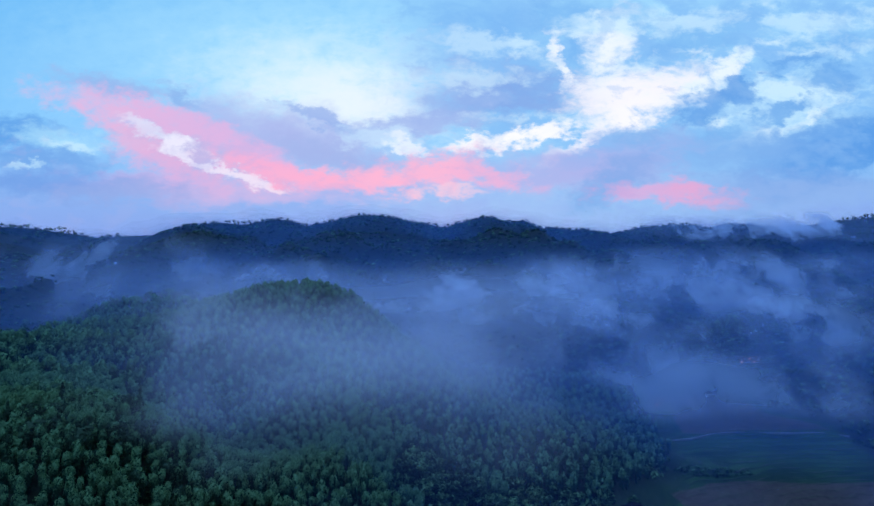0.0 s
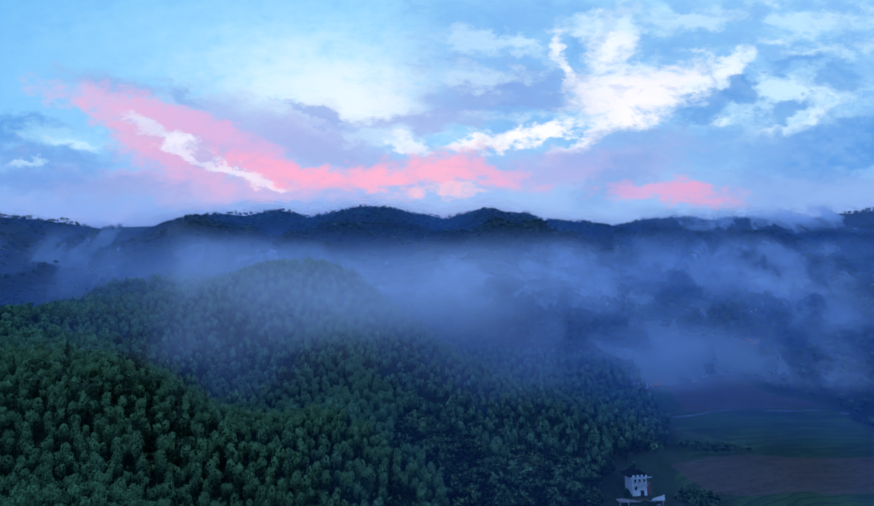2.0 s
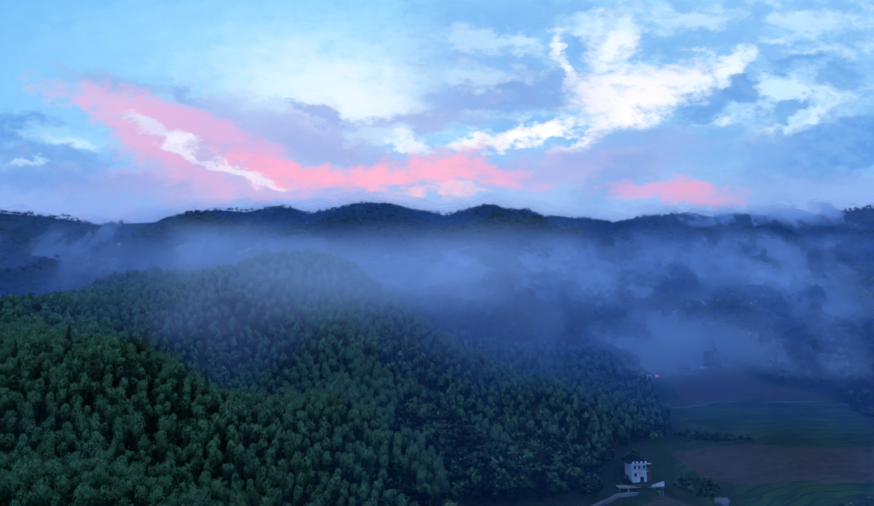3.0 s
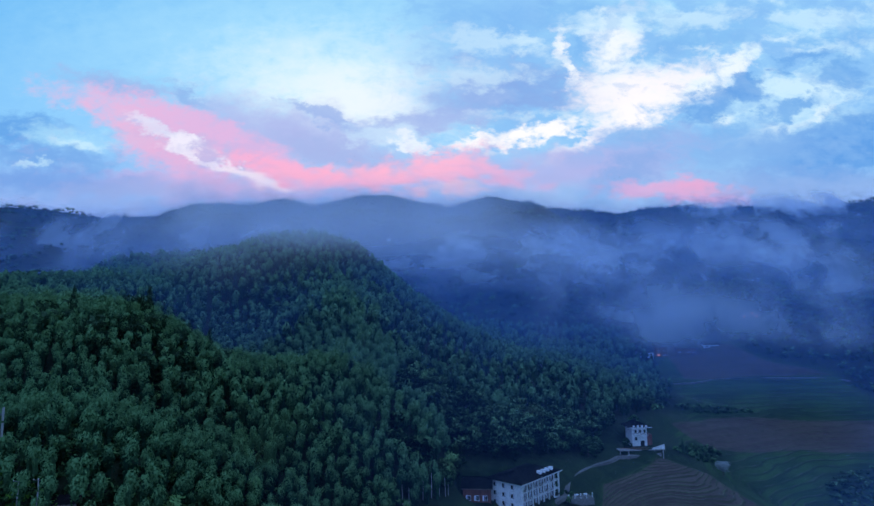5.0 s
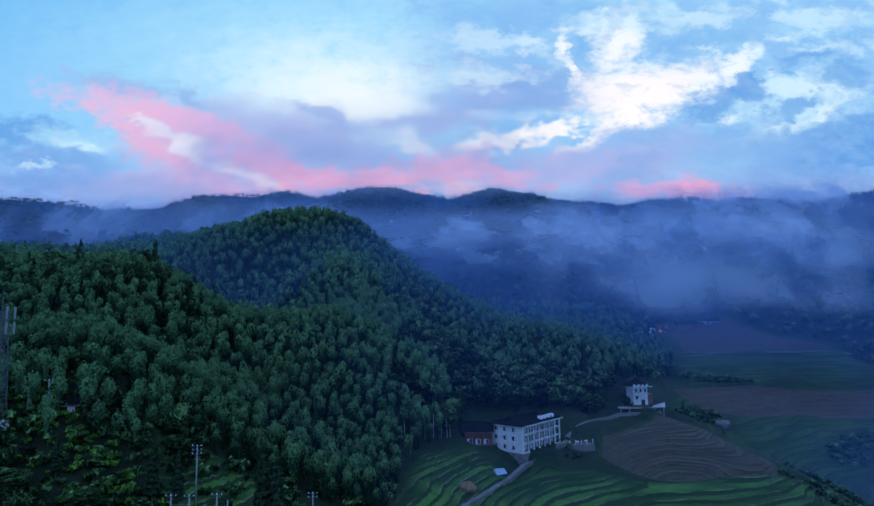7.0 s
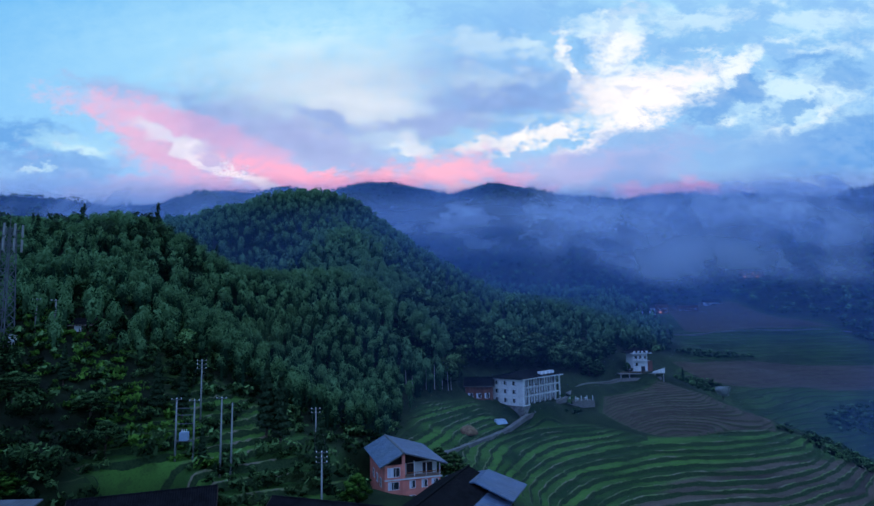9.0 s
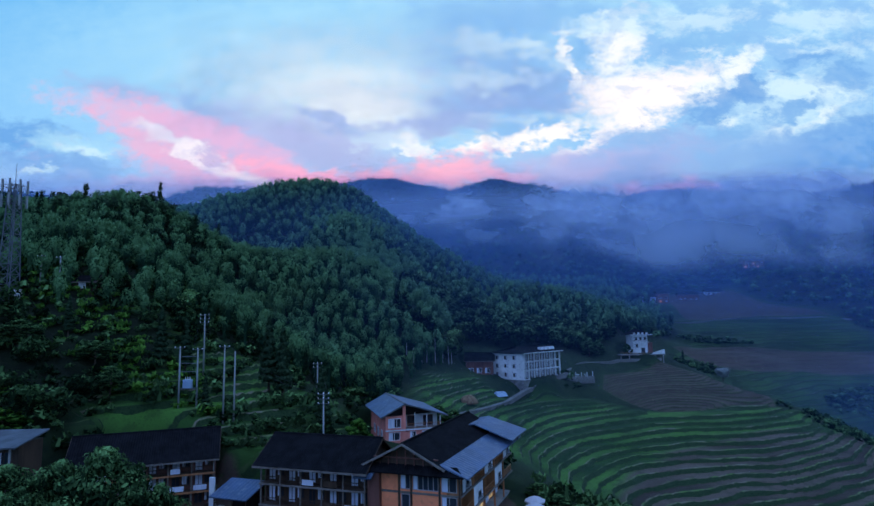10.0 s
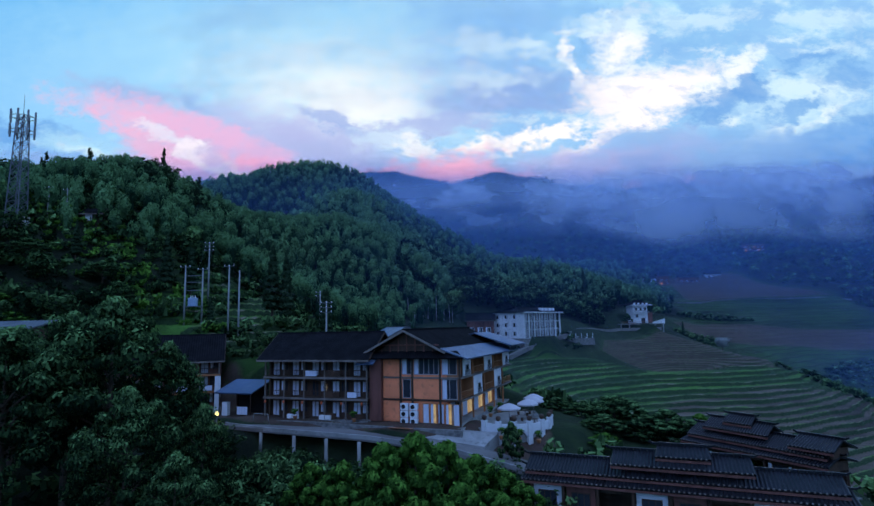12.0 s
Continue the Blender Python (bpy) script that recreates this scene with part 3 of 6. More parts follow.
def spaced(*runs):
    """Grid lines: runs of start, end and step."""
    return np.unique(np.concatenate([np.arange(a, b + 1e-6, s) for a, b, s in runs]).round(3))


def sheet(name, xs, ys, z, mat, kept):
    nx, ny = len(xs), len(ys)
    gx, gy = np.meshgrid(xs, ys)
    co = np.stack([gx, gy, z], -1).reshape(-1, 3)
    i = (np.arange(ny - 1)[:, None] * nx + np.arange(nx - 1)[None]).reshape(-1)
    quads = np.stack([i, i + 1, i + nx + 1, i + nx], -1)
    return quad_mesh(name, co, quads, mat, kept)


def quad_mesh(name, co, quads, mat, kept=()):
    me = bpy.data.meshes.new(name)
    me.vertices.add(len(co))
    me.vertices.foreach_set("co", np.ascontiguousarray(co, np.float32).ravel())
    me.loops.add(quads.size)
    me.loops.foreach_set("vertex_index", np.ascontiguousarray(quads, np.int32).ravel())
    me.polygons.add(len(quads))
    me.polygons.foreach_set("loop_start", np.arange(len(quads), dtype=np.int32) * quads.shape[1])
    me.update(calc_edges=True)
    me.materials.append(mat)
    for key, values in dict(kept).items():
        me.attributes.new(key, "FLOAT", "POINT").data.foreach_set("value", np.ascontiguousarray(values, np.float32).ravel())
    return me


XS = spaced((-3400, -600, 140), (-600, -200, 16), (-200, -60, 3), (-60, 15, 0.9), (15, 170, 0.8), (170, 340, 2.5), (340, 900, 16), (900, 3400, 125))
YS = spaced((-2500, -200, 150), (-200, 40, 8), (40, 95, 1.5), (95, 300, 0.85), (300, 520, 2.5), (520, 1700, 18), (1700, 4200, 125))
GX, GY = np.meshgrid(XS, YS)
GZ, LEVEL, STEPS = land(GX, GY)
UPPER = inside([(187, 496), (228, 492), (241, 478), (259, 452), (292, 434), (248, 437), (209, 440), (183, 438)], GX, GY, 3)
BAND = inside([(133, 344), (169, 372), (217, 383), (285, 389), (330, 385), (320, 356), (256, 351), (209, 345), (166, 329), (148, 327)], GX, GY, 3)
YARD = inside([(-58, 84), (-38, 82), (-10, 75), (12, 67), (13, 74), (9, 98), (-4, 100), (-30, 93), (-42, 99), (-58, 93)], GX, GY, 1.5)
PLOUGH = np.clip(YARD + inside(BROWN_STEPS, GX, GY, 2) + UPPER + BAND + inside([(36, 112), (66, 100), (112, 108), (150, 140), (166, 190), (146, 214), (118, 202), (84, 190), (60, 176), (40, 148)], GX, GY, 6) * 0.85, 0, 1)
# woods, bank and the hollow below the road take the painted-shade floor
WOOD_SHADE = np.maximum.reduce([inside(WOODS, GX, GY, 3), inside([(-300, -300), (-300, 70), (-62, 72), (-38, 81), (-24, 77.5), (-10, 73.5), (0, 70), (8, 65), (30, 58), (60, 62), (120, 60), (300, -300)], GX, GY, 2), inside([(-300, 70), (-60, 74), (-62, 98), (-54, 112), (-62, 130), (-300, 130)], GX, GY, 3)])
ground = new("ground", sheet("ground", XS, YS, GZ, GROUND, {"level": LEVEL, "plough": PLOUGH, "steps": STEPS, "wood_shade": WOOD_SHADE}))
ground.data.polygons.foreach_set("use_smooth", np.ones(len(ground.data.polygons), bool))
tagged(ground, "mountain land with terraced fields and wooded slopes", "ground", kind="structure")


# ---------------------------------------------------------------- woods
def sprays(rng, count, centre, radius, size, droop=0.5, shell=0.55, aspect=0.5, jitter=0.45):
    """Leaf sprays, one quad each, over an uneven egg; returns corners and a tone for each."""
    d = rng.normal(size=(count, 3))
    d /= np.linalg.norm(d, axis=1)[:, None]
    r = shell + (1 - shell) * rng.uniform(0, 1, count) ** 0.6
    p = np.array(centre) + d * np.array(radius) * r[:, None]
    facing = d / np.array(radius) * max(radius) + rng.normal(size=(count, 3)) * jitter
    facing /= np.linalg.norm(facing, axis=1)[:, None]
    out_dir = d * np.array([1, 1, 0.2]) + rng.normal(size=(count, 3)) * 0.5
    out_dir[:, 2] -= droop
    out_dir -= facing * (out_dir * facing).sum(1)[:, None]
    out_dir /= np.linalg.norm(out_dir, axis=1)[:, None] + 1e-9
    side = np.cross(out_dir, facing)
    s = size * rng.uniform(0.6, 1.3, count)[:, None]
    a, b = p - out_dir * s * 0.5, p + out_dir * s * 0.5
    half = side * s * aspect * 0.5
    quad = np.stack([a - half * 0.5, a + half * 0.5, b + half, b - half], 1)
    # top light and underside shade go into each spray's tone
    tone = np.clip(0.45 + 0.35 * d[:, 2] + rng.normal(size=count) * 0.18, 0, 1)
    return quad, tone


def bamboo_plume(rng, count, size):
    """One head of bamboo: a full, upright plume with a nodding tip, smaller plumes at its foot and an added dark core.
    """
    lean = rng.normal(size=2) * 0.9
    wide = rng.uniform(1.6, 2.2)
    q, t = sprays(rng, int(count * 0.5), (lean[0] * 0.5, lean[1] * 0.5, 8.2), (wide, wide, 3.8), size, 0.8, 0.8, 0.62, 0.3)
    quads, tones = [q], [t]
    for k in range(3):
        a = rng.uniform(0, 6.28)
        c = (lean[0] * 0.6 + 1.2 * math.cos(a), lean[1] * 0.6 + 1.2 * math.sin(a), rng.uniform(7.0, 10.6))
        q, t = sprays(rng, int(count * 0.12), c, (wide * 0.6, wide * 0.6, 2.0), size * 0.9, 0.8, 0.8, 0.62, 0.3)
        quads.append(q), tones.append(t)
    q, t = sprays(rng, int(count * 0.14), (0, 0, 3.4), (1.9, 1.9, 2.6), size * 1.15, 0.8, 0.6, 0.7, 0.4)
    quads.append(q), tones.append(t)
    # an added near-black core stands for the shade inside the head
    dark_core = []
    for k in range(4):
        a, b = 6.283 * k / 4, 6.283 * (k + 1) / 4
        dark_core.append([(0.45 * math.cos(a), 0.45 * math.sin(a), 0.0), (0.45 * math.cos(b), 0.45 * math.sin(b), 0.0), (0.9 * math.cos(b), 0.9 * math.sin(b), 8.5), (0.9 * math.cos(a), 0.9 * math.sin(a), 8.5)])
    quads.append(np.array(dark_core)), tones.append(np.zeros(len(dark_core)))
    quads, tones = np.concatenate(quads), np.concatenate(tones)
    # shade put into the tone: feet darker, tips lighter
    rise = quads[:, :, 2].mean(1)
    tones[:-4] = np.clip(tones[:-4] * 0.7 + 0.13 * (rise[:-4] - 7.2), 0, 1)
    return quads, tones


def round_crown(rng, count, size, height, width, lobes=7):
    quads, tones = [], []
    for k in range(lobes):
        a, f = rng.uniform(0, 6.28), rng.uniform(0, 1)
        rr = width * 0.5 * rng.uniform(0.25, 0.62)
        c = (math.cos(a) * rr, math.sin(a) * rr, height * (0.45 + 0.4 * f))
        r = width * rng.uniform(0.22, 0.33)
        q, t = sprays(rng, count // lobes, c, (r, r, r * 0.75), size, 0.25)
        # higher lobes lighter, as light from above painted in
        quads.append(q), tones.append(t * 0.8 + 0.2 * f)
    return np.concatenate(quads), np.concatenate(tones)


def spire_crown(rng, count, size, height, width):
    quads, tones = [], []
    tiers = 9
    for k in range(tiers):
        f = k / (tiers - 1)
        r = width * 0.5 * (1 - 0.88 * f) * rng.uniform(0.85, 1.15)
        q, t = sprays(rng, max(6, int(count * (1.5 - f) / tiers)), (0, 0, height * (0.16 + 0.8 * f)), (r, r, height * 0.07), size, 0.5, 0.3)
        quads.append(q), tones.append(t)
    return np.concatenate(quads), np.concatenate(tones)


def scatter(name, mat, kinds, x, y, z, scale, rng, label, category, tone_shift=None):
    """Many plants as one mesh."""
    pick = rng.randint(0, len(kinds), len(x))
    turn = rng.uniform(0, 6.283, len(x))
    shift = rng.normal(size=len(x)) * 0.14 if tone_shift is None else tone_shift
    all_co, all_tone = [], []
    for k, (quad, tone) in enumerate(kinds):
        i = np.nonzero(pick == k)[0]
        if not len(i):
            continue
        c, s = np.cos(turn[i])[:, None, None], np.sin(turn[i])[:, None, None]
        q = quad[None] * np.ones((len(i), 1, 1, 1))
        px, py = q[..., 0] * c - q[..., 1] * s, q[..., 0] * s + q[..., 1] * c
        co = np.stack([px, py, q[..., 2]], -1) * scale[i][:, None, None, None]
        co += np.stack([x[i], y[i], z[i]], -1)[:, None, None, :]
        all_co.append(co.reshape(-1, 3))
        all_tone.append(np.repeat(np.clip(tone[None] + shift[i][:, None], 0, 1).reshape(-1), 4))
    co = np.concatenate(all_co)
    me = quad_mesh(name, co, np.arange(len(co)).reshape(-1, 4), mat, {"tint": np.concatenate(all_tone)})
    return tagged(new(name, me), label, category, kind="stuff")


def spread(rng, x0, x1, y0, y1, gap, keep):
    """Places on a loosened grid where keep(x, y) allows."""
    gx, gy = np.meshgrid(np.arange(x0, x1, gap), np.arange(y0, y1, gap))
    x = gx.ravel() + rng.uniform(-0.48, 0.48, gx.size) * gap
    y = gy.ravel() + rng.uniform(-0.48, 0.48, gx.size) * gap
    ok = keep(x, y) > rng.uniform(0.3, 0.7, len(x))
    return x[ok], y[ok]


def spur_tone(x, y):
    """Paints light on the back of the spur and shade in the hollow east of it into the bamboo's tone."""
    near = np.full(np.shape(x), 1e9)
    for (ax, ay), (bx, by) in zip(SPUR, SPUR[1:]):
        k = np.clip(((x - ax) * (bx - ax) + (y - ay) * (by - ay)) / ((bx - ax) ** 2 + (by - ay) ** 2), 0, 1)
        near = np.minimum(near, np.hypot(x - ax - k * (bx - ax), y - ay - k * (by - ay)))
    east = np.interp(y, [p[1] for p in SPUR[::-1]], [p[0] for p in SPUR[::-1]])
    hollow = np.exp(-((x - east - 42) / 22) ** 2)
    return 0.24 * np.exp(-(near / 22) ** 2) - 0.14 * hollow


SPUR = [(-118, 450), (-85, 400), (-60, 330), (-24, 262), (6, 222), (14, 205)]
rng = np.random.RandomState(11)
plumes = [bamboo_plume(rng, 210, 0.88) for _ in range(9)]
x, y = spread(rng, -215, 150, 128, 300, 3.8, lambda x, y: inside(WOODS, x, y, 2) * (inside(FAR_FIELDS, x, y) < 0.5) * (y >= 195))
xn, yn = spread(rng, -190, 20, 128, 196, 3.5, lambda x, y: inside(WOODS, x, y, 2))
belt = (x > -38 + 0.25 * (y - 200)) & (y > 205 + 0 * x) & (ripple(x, y, 60, 21) > -0.75)
dark_belt = belt & (x > -20)
z = land(x, y)[0]
rear = ~dark_belt
fine_plumes = [bamboo_plume(rng, 270, 0.7) for _ in range(7)]
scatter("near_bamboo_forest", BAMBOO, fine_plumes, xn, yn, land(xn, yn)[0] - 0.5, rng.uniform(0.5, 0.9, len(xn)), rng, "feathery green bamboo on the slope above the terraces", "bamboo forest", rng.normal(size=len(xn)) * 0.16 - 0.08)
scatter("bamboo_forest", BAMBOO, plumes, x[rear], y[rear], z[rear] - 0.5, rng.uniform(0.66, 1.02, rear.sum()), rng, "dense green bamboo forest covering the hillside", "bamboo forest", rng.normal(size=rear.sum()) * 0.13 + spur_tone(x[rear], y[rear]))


def young_bamboo(x, y):
    """The bright young bamboo on the shoulder of the slope."""
    return np.maximum.reduce([np.exp(-((x + 77) ** 2 + (y - 121) ** 2) / 60), np.exp(-((x + 92) ** 2 + (y - 124) ** 2) / 90), np.exp(-((x + 66) ** 2 + (y - 126) ** 2) / 40)])


x2, y2 = spread(rng, -112, -56, 108, 136, 3.6, lambda x, y: young_bamboo(x, y) * 1.3)
scatter("young_bamboo", BAMBOO, fine_plumes, x2, y2, land(x2, y2)[0] - 1.5, rng.uniform(0.5, 0.8, len(x2)), rng, "bright young bamboo on the shoulder of the slope", "bamboo", rng.normal(size=len(x2)) * 0.12 + 0.28)
rounds = [round_crown(rng, 110, 1.5, 11, 7.5) for _ in range(6)]
scatter("mixed_woods", BROADLEAF, rounds, x[dark_belt], y[dark_belt], z[dark_belt] - 1.5, rng.uniform(0.6, 1.15, dark_belt.sum()), rng, "dark broadleaf woods beside the bamboo", "woods", rng.normal(size=dark_belt.sum()) * 0.2 - 0.1)
plumes_mid = [bamboo_plume(rng, 70, 1.6) for _ in range(5)]
x, y = spread(rng, -330, 160, 300, 520, 5.6, lambda x, y: inside(WOODS, x, y, 2))
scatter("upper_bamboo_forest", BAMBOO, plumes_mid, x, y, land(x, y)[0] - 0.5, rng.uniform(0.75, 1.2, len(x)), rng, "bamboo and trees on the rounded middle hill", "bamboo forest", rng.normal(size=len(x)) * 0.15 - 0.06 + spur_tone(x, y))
rounds_far = [round_crown(rng, 36, 2.9, 11, 10, 5) for _ in range(6)]
x, y = spread(rng, 120, 640, 300, 760, 7.0, lambda x, y: inside(WOODS, x, y, 2))
x2, y2 = spread(rng, -1350, 1500, 520, 1560, 11.5, lambda x, y: np.where((x > 120) & (x < 640) & (y < 760), 0, 1))
near_side = (np.abs(x2) < y2 * 0.85 + 120) & (y2 < crest_line(x2) + 40)
x, y = np.concatenate([x, x2[near_side]]), np.concatenate([y, y2[near_side]])
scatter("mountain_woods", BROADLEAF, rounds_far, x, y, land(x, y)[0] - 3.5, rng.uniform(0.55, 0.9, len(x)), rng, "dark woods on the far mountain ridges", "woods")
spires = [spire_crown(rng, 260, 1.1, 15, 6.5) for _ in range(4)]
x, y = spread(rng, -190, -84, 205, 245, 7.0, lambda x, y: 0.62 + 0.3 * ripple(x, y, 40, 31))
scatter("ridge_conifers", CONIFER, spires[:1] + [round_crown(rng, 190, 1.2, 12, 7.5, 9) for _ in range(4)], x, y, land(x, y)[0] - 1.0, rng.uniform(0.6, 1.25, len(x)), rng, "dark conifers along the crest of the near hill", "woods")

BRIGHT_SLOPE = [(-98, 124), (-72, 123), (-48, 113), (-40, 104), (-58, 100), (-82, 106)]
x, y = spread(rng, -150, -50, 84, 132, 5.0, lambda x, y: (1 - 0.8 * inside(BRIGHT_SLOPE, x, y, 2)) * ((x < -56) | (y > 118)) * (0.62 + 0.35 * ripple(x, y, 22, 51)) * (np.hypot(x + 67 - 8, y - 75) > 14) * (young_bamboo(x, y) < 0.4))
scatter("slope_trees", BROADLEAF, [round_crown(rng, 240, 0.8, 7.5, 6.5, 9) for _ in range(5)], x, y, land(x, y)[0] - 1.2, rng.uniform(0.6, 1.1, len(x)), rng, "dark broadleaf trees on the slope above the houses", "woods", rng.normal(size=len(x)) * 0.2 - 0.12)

# shrubs and rough growth on the slope above the houses and in the hollow below the road
bushes = [round_crown(rng, 36, 1.0, 2.6, 3.4, 4) for _ in range(6)]


def scrub(x, y):
    k = ((x < -52) & (y > 70)) * 0.9 + ((y > 90) & (x < -14)) * (0.60 + 0.3 * (y < 107) + 0.45 * ripple(x, y, 11, 41)) * (1 - 0.6 * np.exp(-((x + 36) ** 2 + (y - 122) ** 2) / 90))
    k = k + ((y < 70) & (y > 18)) * 0.75 + ((x > 14) & (x < 34) & (y > 84) & (y < 104)) * 0.9 + ((x > -14) & (x < 12) & (y > 112) & (y < 140)) * 0.55 + ((x > 38) & (x < 50) & (y > 216) & (y < 228)) * 0.45
    k = k + inside([(150, 150), (168, 192), (150, 232), (146, 262), (156, 262), (172, 215), (190, 180), (175, 140)], x, y) * 0.9
    k = k + inside([(198, 310), (220, 328), (246, 336), (246, 306), (195, 300)], x, y) * 0.8 + inside([(152, 374), (173, 377), (204, 382), (204, 388), (172, 385), (152, 381)], x, y)
    k = k + inside([(116, 296), (134, 300), (150, 318), (146, 326), (128, 318)], x, y) * 0.8 + inside([(124, 228), (132, 224), (138, 208), (160, 196), (160, 206), (140, 226)], x, y) * 0.8
    for cx, cy, r0, r1, h in PADS:
        k = np.where(np.hypot(x - cx, y - cy) < r0 + 2.5, 0, k)
    k = np.where((np.abs(y - 72 + 0.36 * x) < 5.5) & (x > -40) & (x < 12), 0, k)
    return np.where(np.hypot(x, y) < 14, 0, k)


x, y = spread(rng, -34, 12, 48, 74, 1.7, lambda x, y: (y < 70.5 - 0.33 * (x + 10)) * (0.78 + 0.3 * ripple(x, y, 12, 61)))
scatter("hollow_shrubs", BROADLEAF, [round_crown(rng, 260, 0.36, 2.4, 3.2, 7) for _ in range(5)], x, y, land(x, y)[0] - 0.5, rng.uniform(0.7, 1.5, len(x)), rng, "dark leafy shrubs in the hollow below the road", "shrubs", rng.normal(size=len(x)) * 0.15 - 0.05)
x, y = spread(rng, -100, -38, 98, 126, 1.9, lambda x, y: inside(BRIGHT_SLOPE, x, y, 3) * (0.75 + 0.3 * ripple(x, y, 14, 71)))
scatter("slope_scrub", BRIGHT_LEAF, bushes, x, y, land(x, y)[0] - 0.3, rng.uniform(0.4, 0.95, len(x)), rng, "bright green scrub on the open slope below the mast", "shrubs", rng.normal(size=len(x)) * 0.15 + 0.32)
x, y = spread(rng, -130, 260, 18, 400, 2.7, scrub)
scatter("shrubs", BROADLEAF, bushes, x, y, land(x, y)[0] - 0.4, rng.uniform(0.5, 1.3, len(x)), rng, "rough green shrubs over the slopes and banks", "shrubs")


# ---------------------------------------------------------------- mist and haze
def mist_bank(x0, x1, y, z0, z1, density, even=0.0, bow=0.0, seed=1, rim=0.35, label="pale drifting mist over the wooded slopes", mat=None, lean=0.75, fan=False):
    nx, nz = 60, 24
    s, t = np.meshgrid(np.linspace(0, 1, nx), np.linspace(0, 1, nz))
    gx, gz = x0 + (x1 - x0) * s, z0 + (z1 - z0) * t
    gy = y + bow * (2 * s - 1) ** 2 + 5 * ripple(gx, gz * 0.5, 160, seed) + lean * (gz - (z0 + z1) / 2)
    gx = gx * gy / y if fan else gx
    ease = lambda k: np.clip(k, 0, 1) ** 2 * (3 - 2 * np.clip(k, 0, 1))
    edge = t + 0.16 * ripple(gx, gz, (x1 - x0) * 0.3, seed + 5)
    d = ease(s / rim) * ease((1 - s) / rim) * ease(edge / 0.4) * ease((1 - edge) / 0.5) * ease(t / 0.25) * ease((1 - t) / 0.25) * density
    i = (np.arange(nz - 1)[:, None] * nx + np.arange(nx - 1)[None]).reshape(-1)
    me = quad_mesh("mist", np.stack([gx, gy, gz], -1).reshape(-1, 3), np.stack([i, i + 1, i + nx + 1, i + nx], -1), mat or MIST, {"thick": d, "even": np.full(d.shape, even)})
    me.polygons.foreach_set("use_smooth", np.ones(len(me.polygons), bool))
    return tagged(new("mist", me), label, "mist", kind="stuff")


# distance haze, added as see-through sheets with the blue set in their colour
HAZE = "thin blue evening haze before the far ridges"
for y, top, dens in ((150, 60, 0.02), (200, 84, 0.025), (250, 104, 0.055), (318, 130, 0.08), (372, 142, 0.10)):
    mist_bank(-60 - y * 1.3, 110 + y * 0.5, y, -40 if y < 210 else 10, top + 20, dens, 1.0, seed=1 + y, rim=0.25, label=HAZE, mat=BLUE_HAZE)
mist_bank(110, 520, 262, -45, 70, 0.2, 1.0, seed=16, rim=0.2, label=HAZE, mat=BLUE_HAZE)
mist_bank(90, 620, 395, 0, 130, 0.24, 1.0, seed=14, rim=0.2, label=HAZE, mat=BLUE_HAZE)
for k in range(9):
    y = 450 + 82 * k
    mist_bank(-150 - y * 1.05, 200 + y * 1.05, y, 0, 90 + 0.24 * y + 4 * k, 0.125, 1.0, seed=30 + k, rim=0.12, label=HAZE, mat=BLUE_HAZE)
# the long bank that leans up the valley, above the fields and before the far slopes
for k, (y, z0, z1, dens) in enumerate(((335, 50, 102, 0.4), (385, 60, 122, 0.5), (440, 78, 142, 0.58), (505, 98, 164, 0.6), (580, 118, 184, 0.6), (660, 140, 208, 0.5))):
    mist_bank(0.12 * y, 0.86 * y, y, z0, z1, dens, 0.1, seed=60 + 7 * k, rim=0.28, lean=0.6)
mist_bank(-90, 330, 600, 85, 190, 0.5, 0.15, seed=5, lean=1.6, fan=True)
# cloud caught behind the rounded hill
mist_bank(-260, 230, 560, 96, 196, 0.85, 0.35, seed=6, lean=1.3)
mist_bank(-430, 20, 520, 104, 186, 0.4, 0.4, seed=9)
# scud that hangs before the hill, high over the bamboo
for y, dens in ((126, 0.17), (146, 0.18), (170, 0.19), (198, 0.20), (230, 0.20), (266, 0.20)):
    mist_bank(-0.74 * y, 0.36 * y, y, 78 + 0.2 * (y - 126), 119 + 0.2 * (y - 126), dens, 0.15, seed=20 + y, rim=0.3, mat=SCUD)
mist_bank(320, 1150, 1080, 235, 330, 0.9, 0.1, seed=7)
mist_bank(-900, -150, 740, 130, 260, 0.5, 0.3, seed=12)


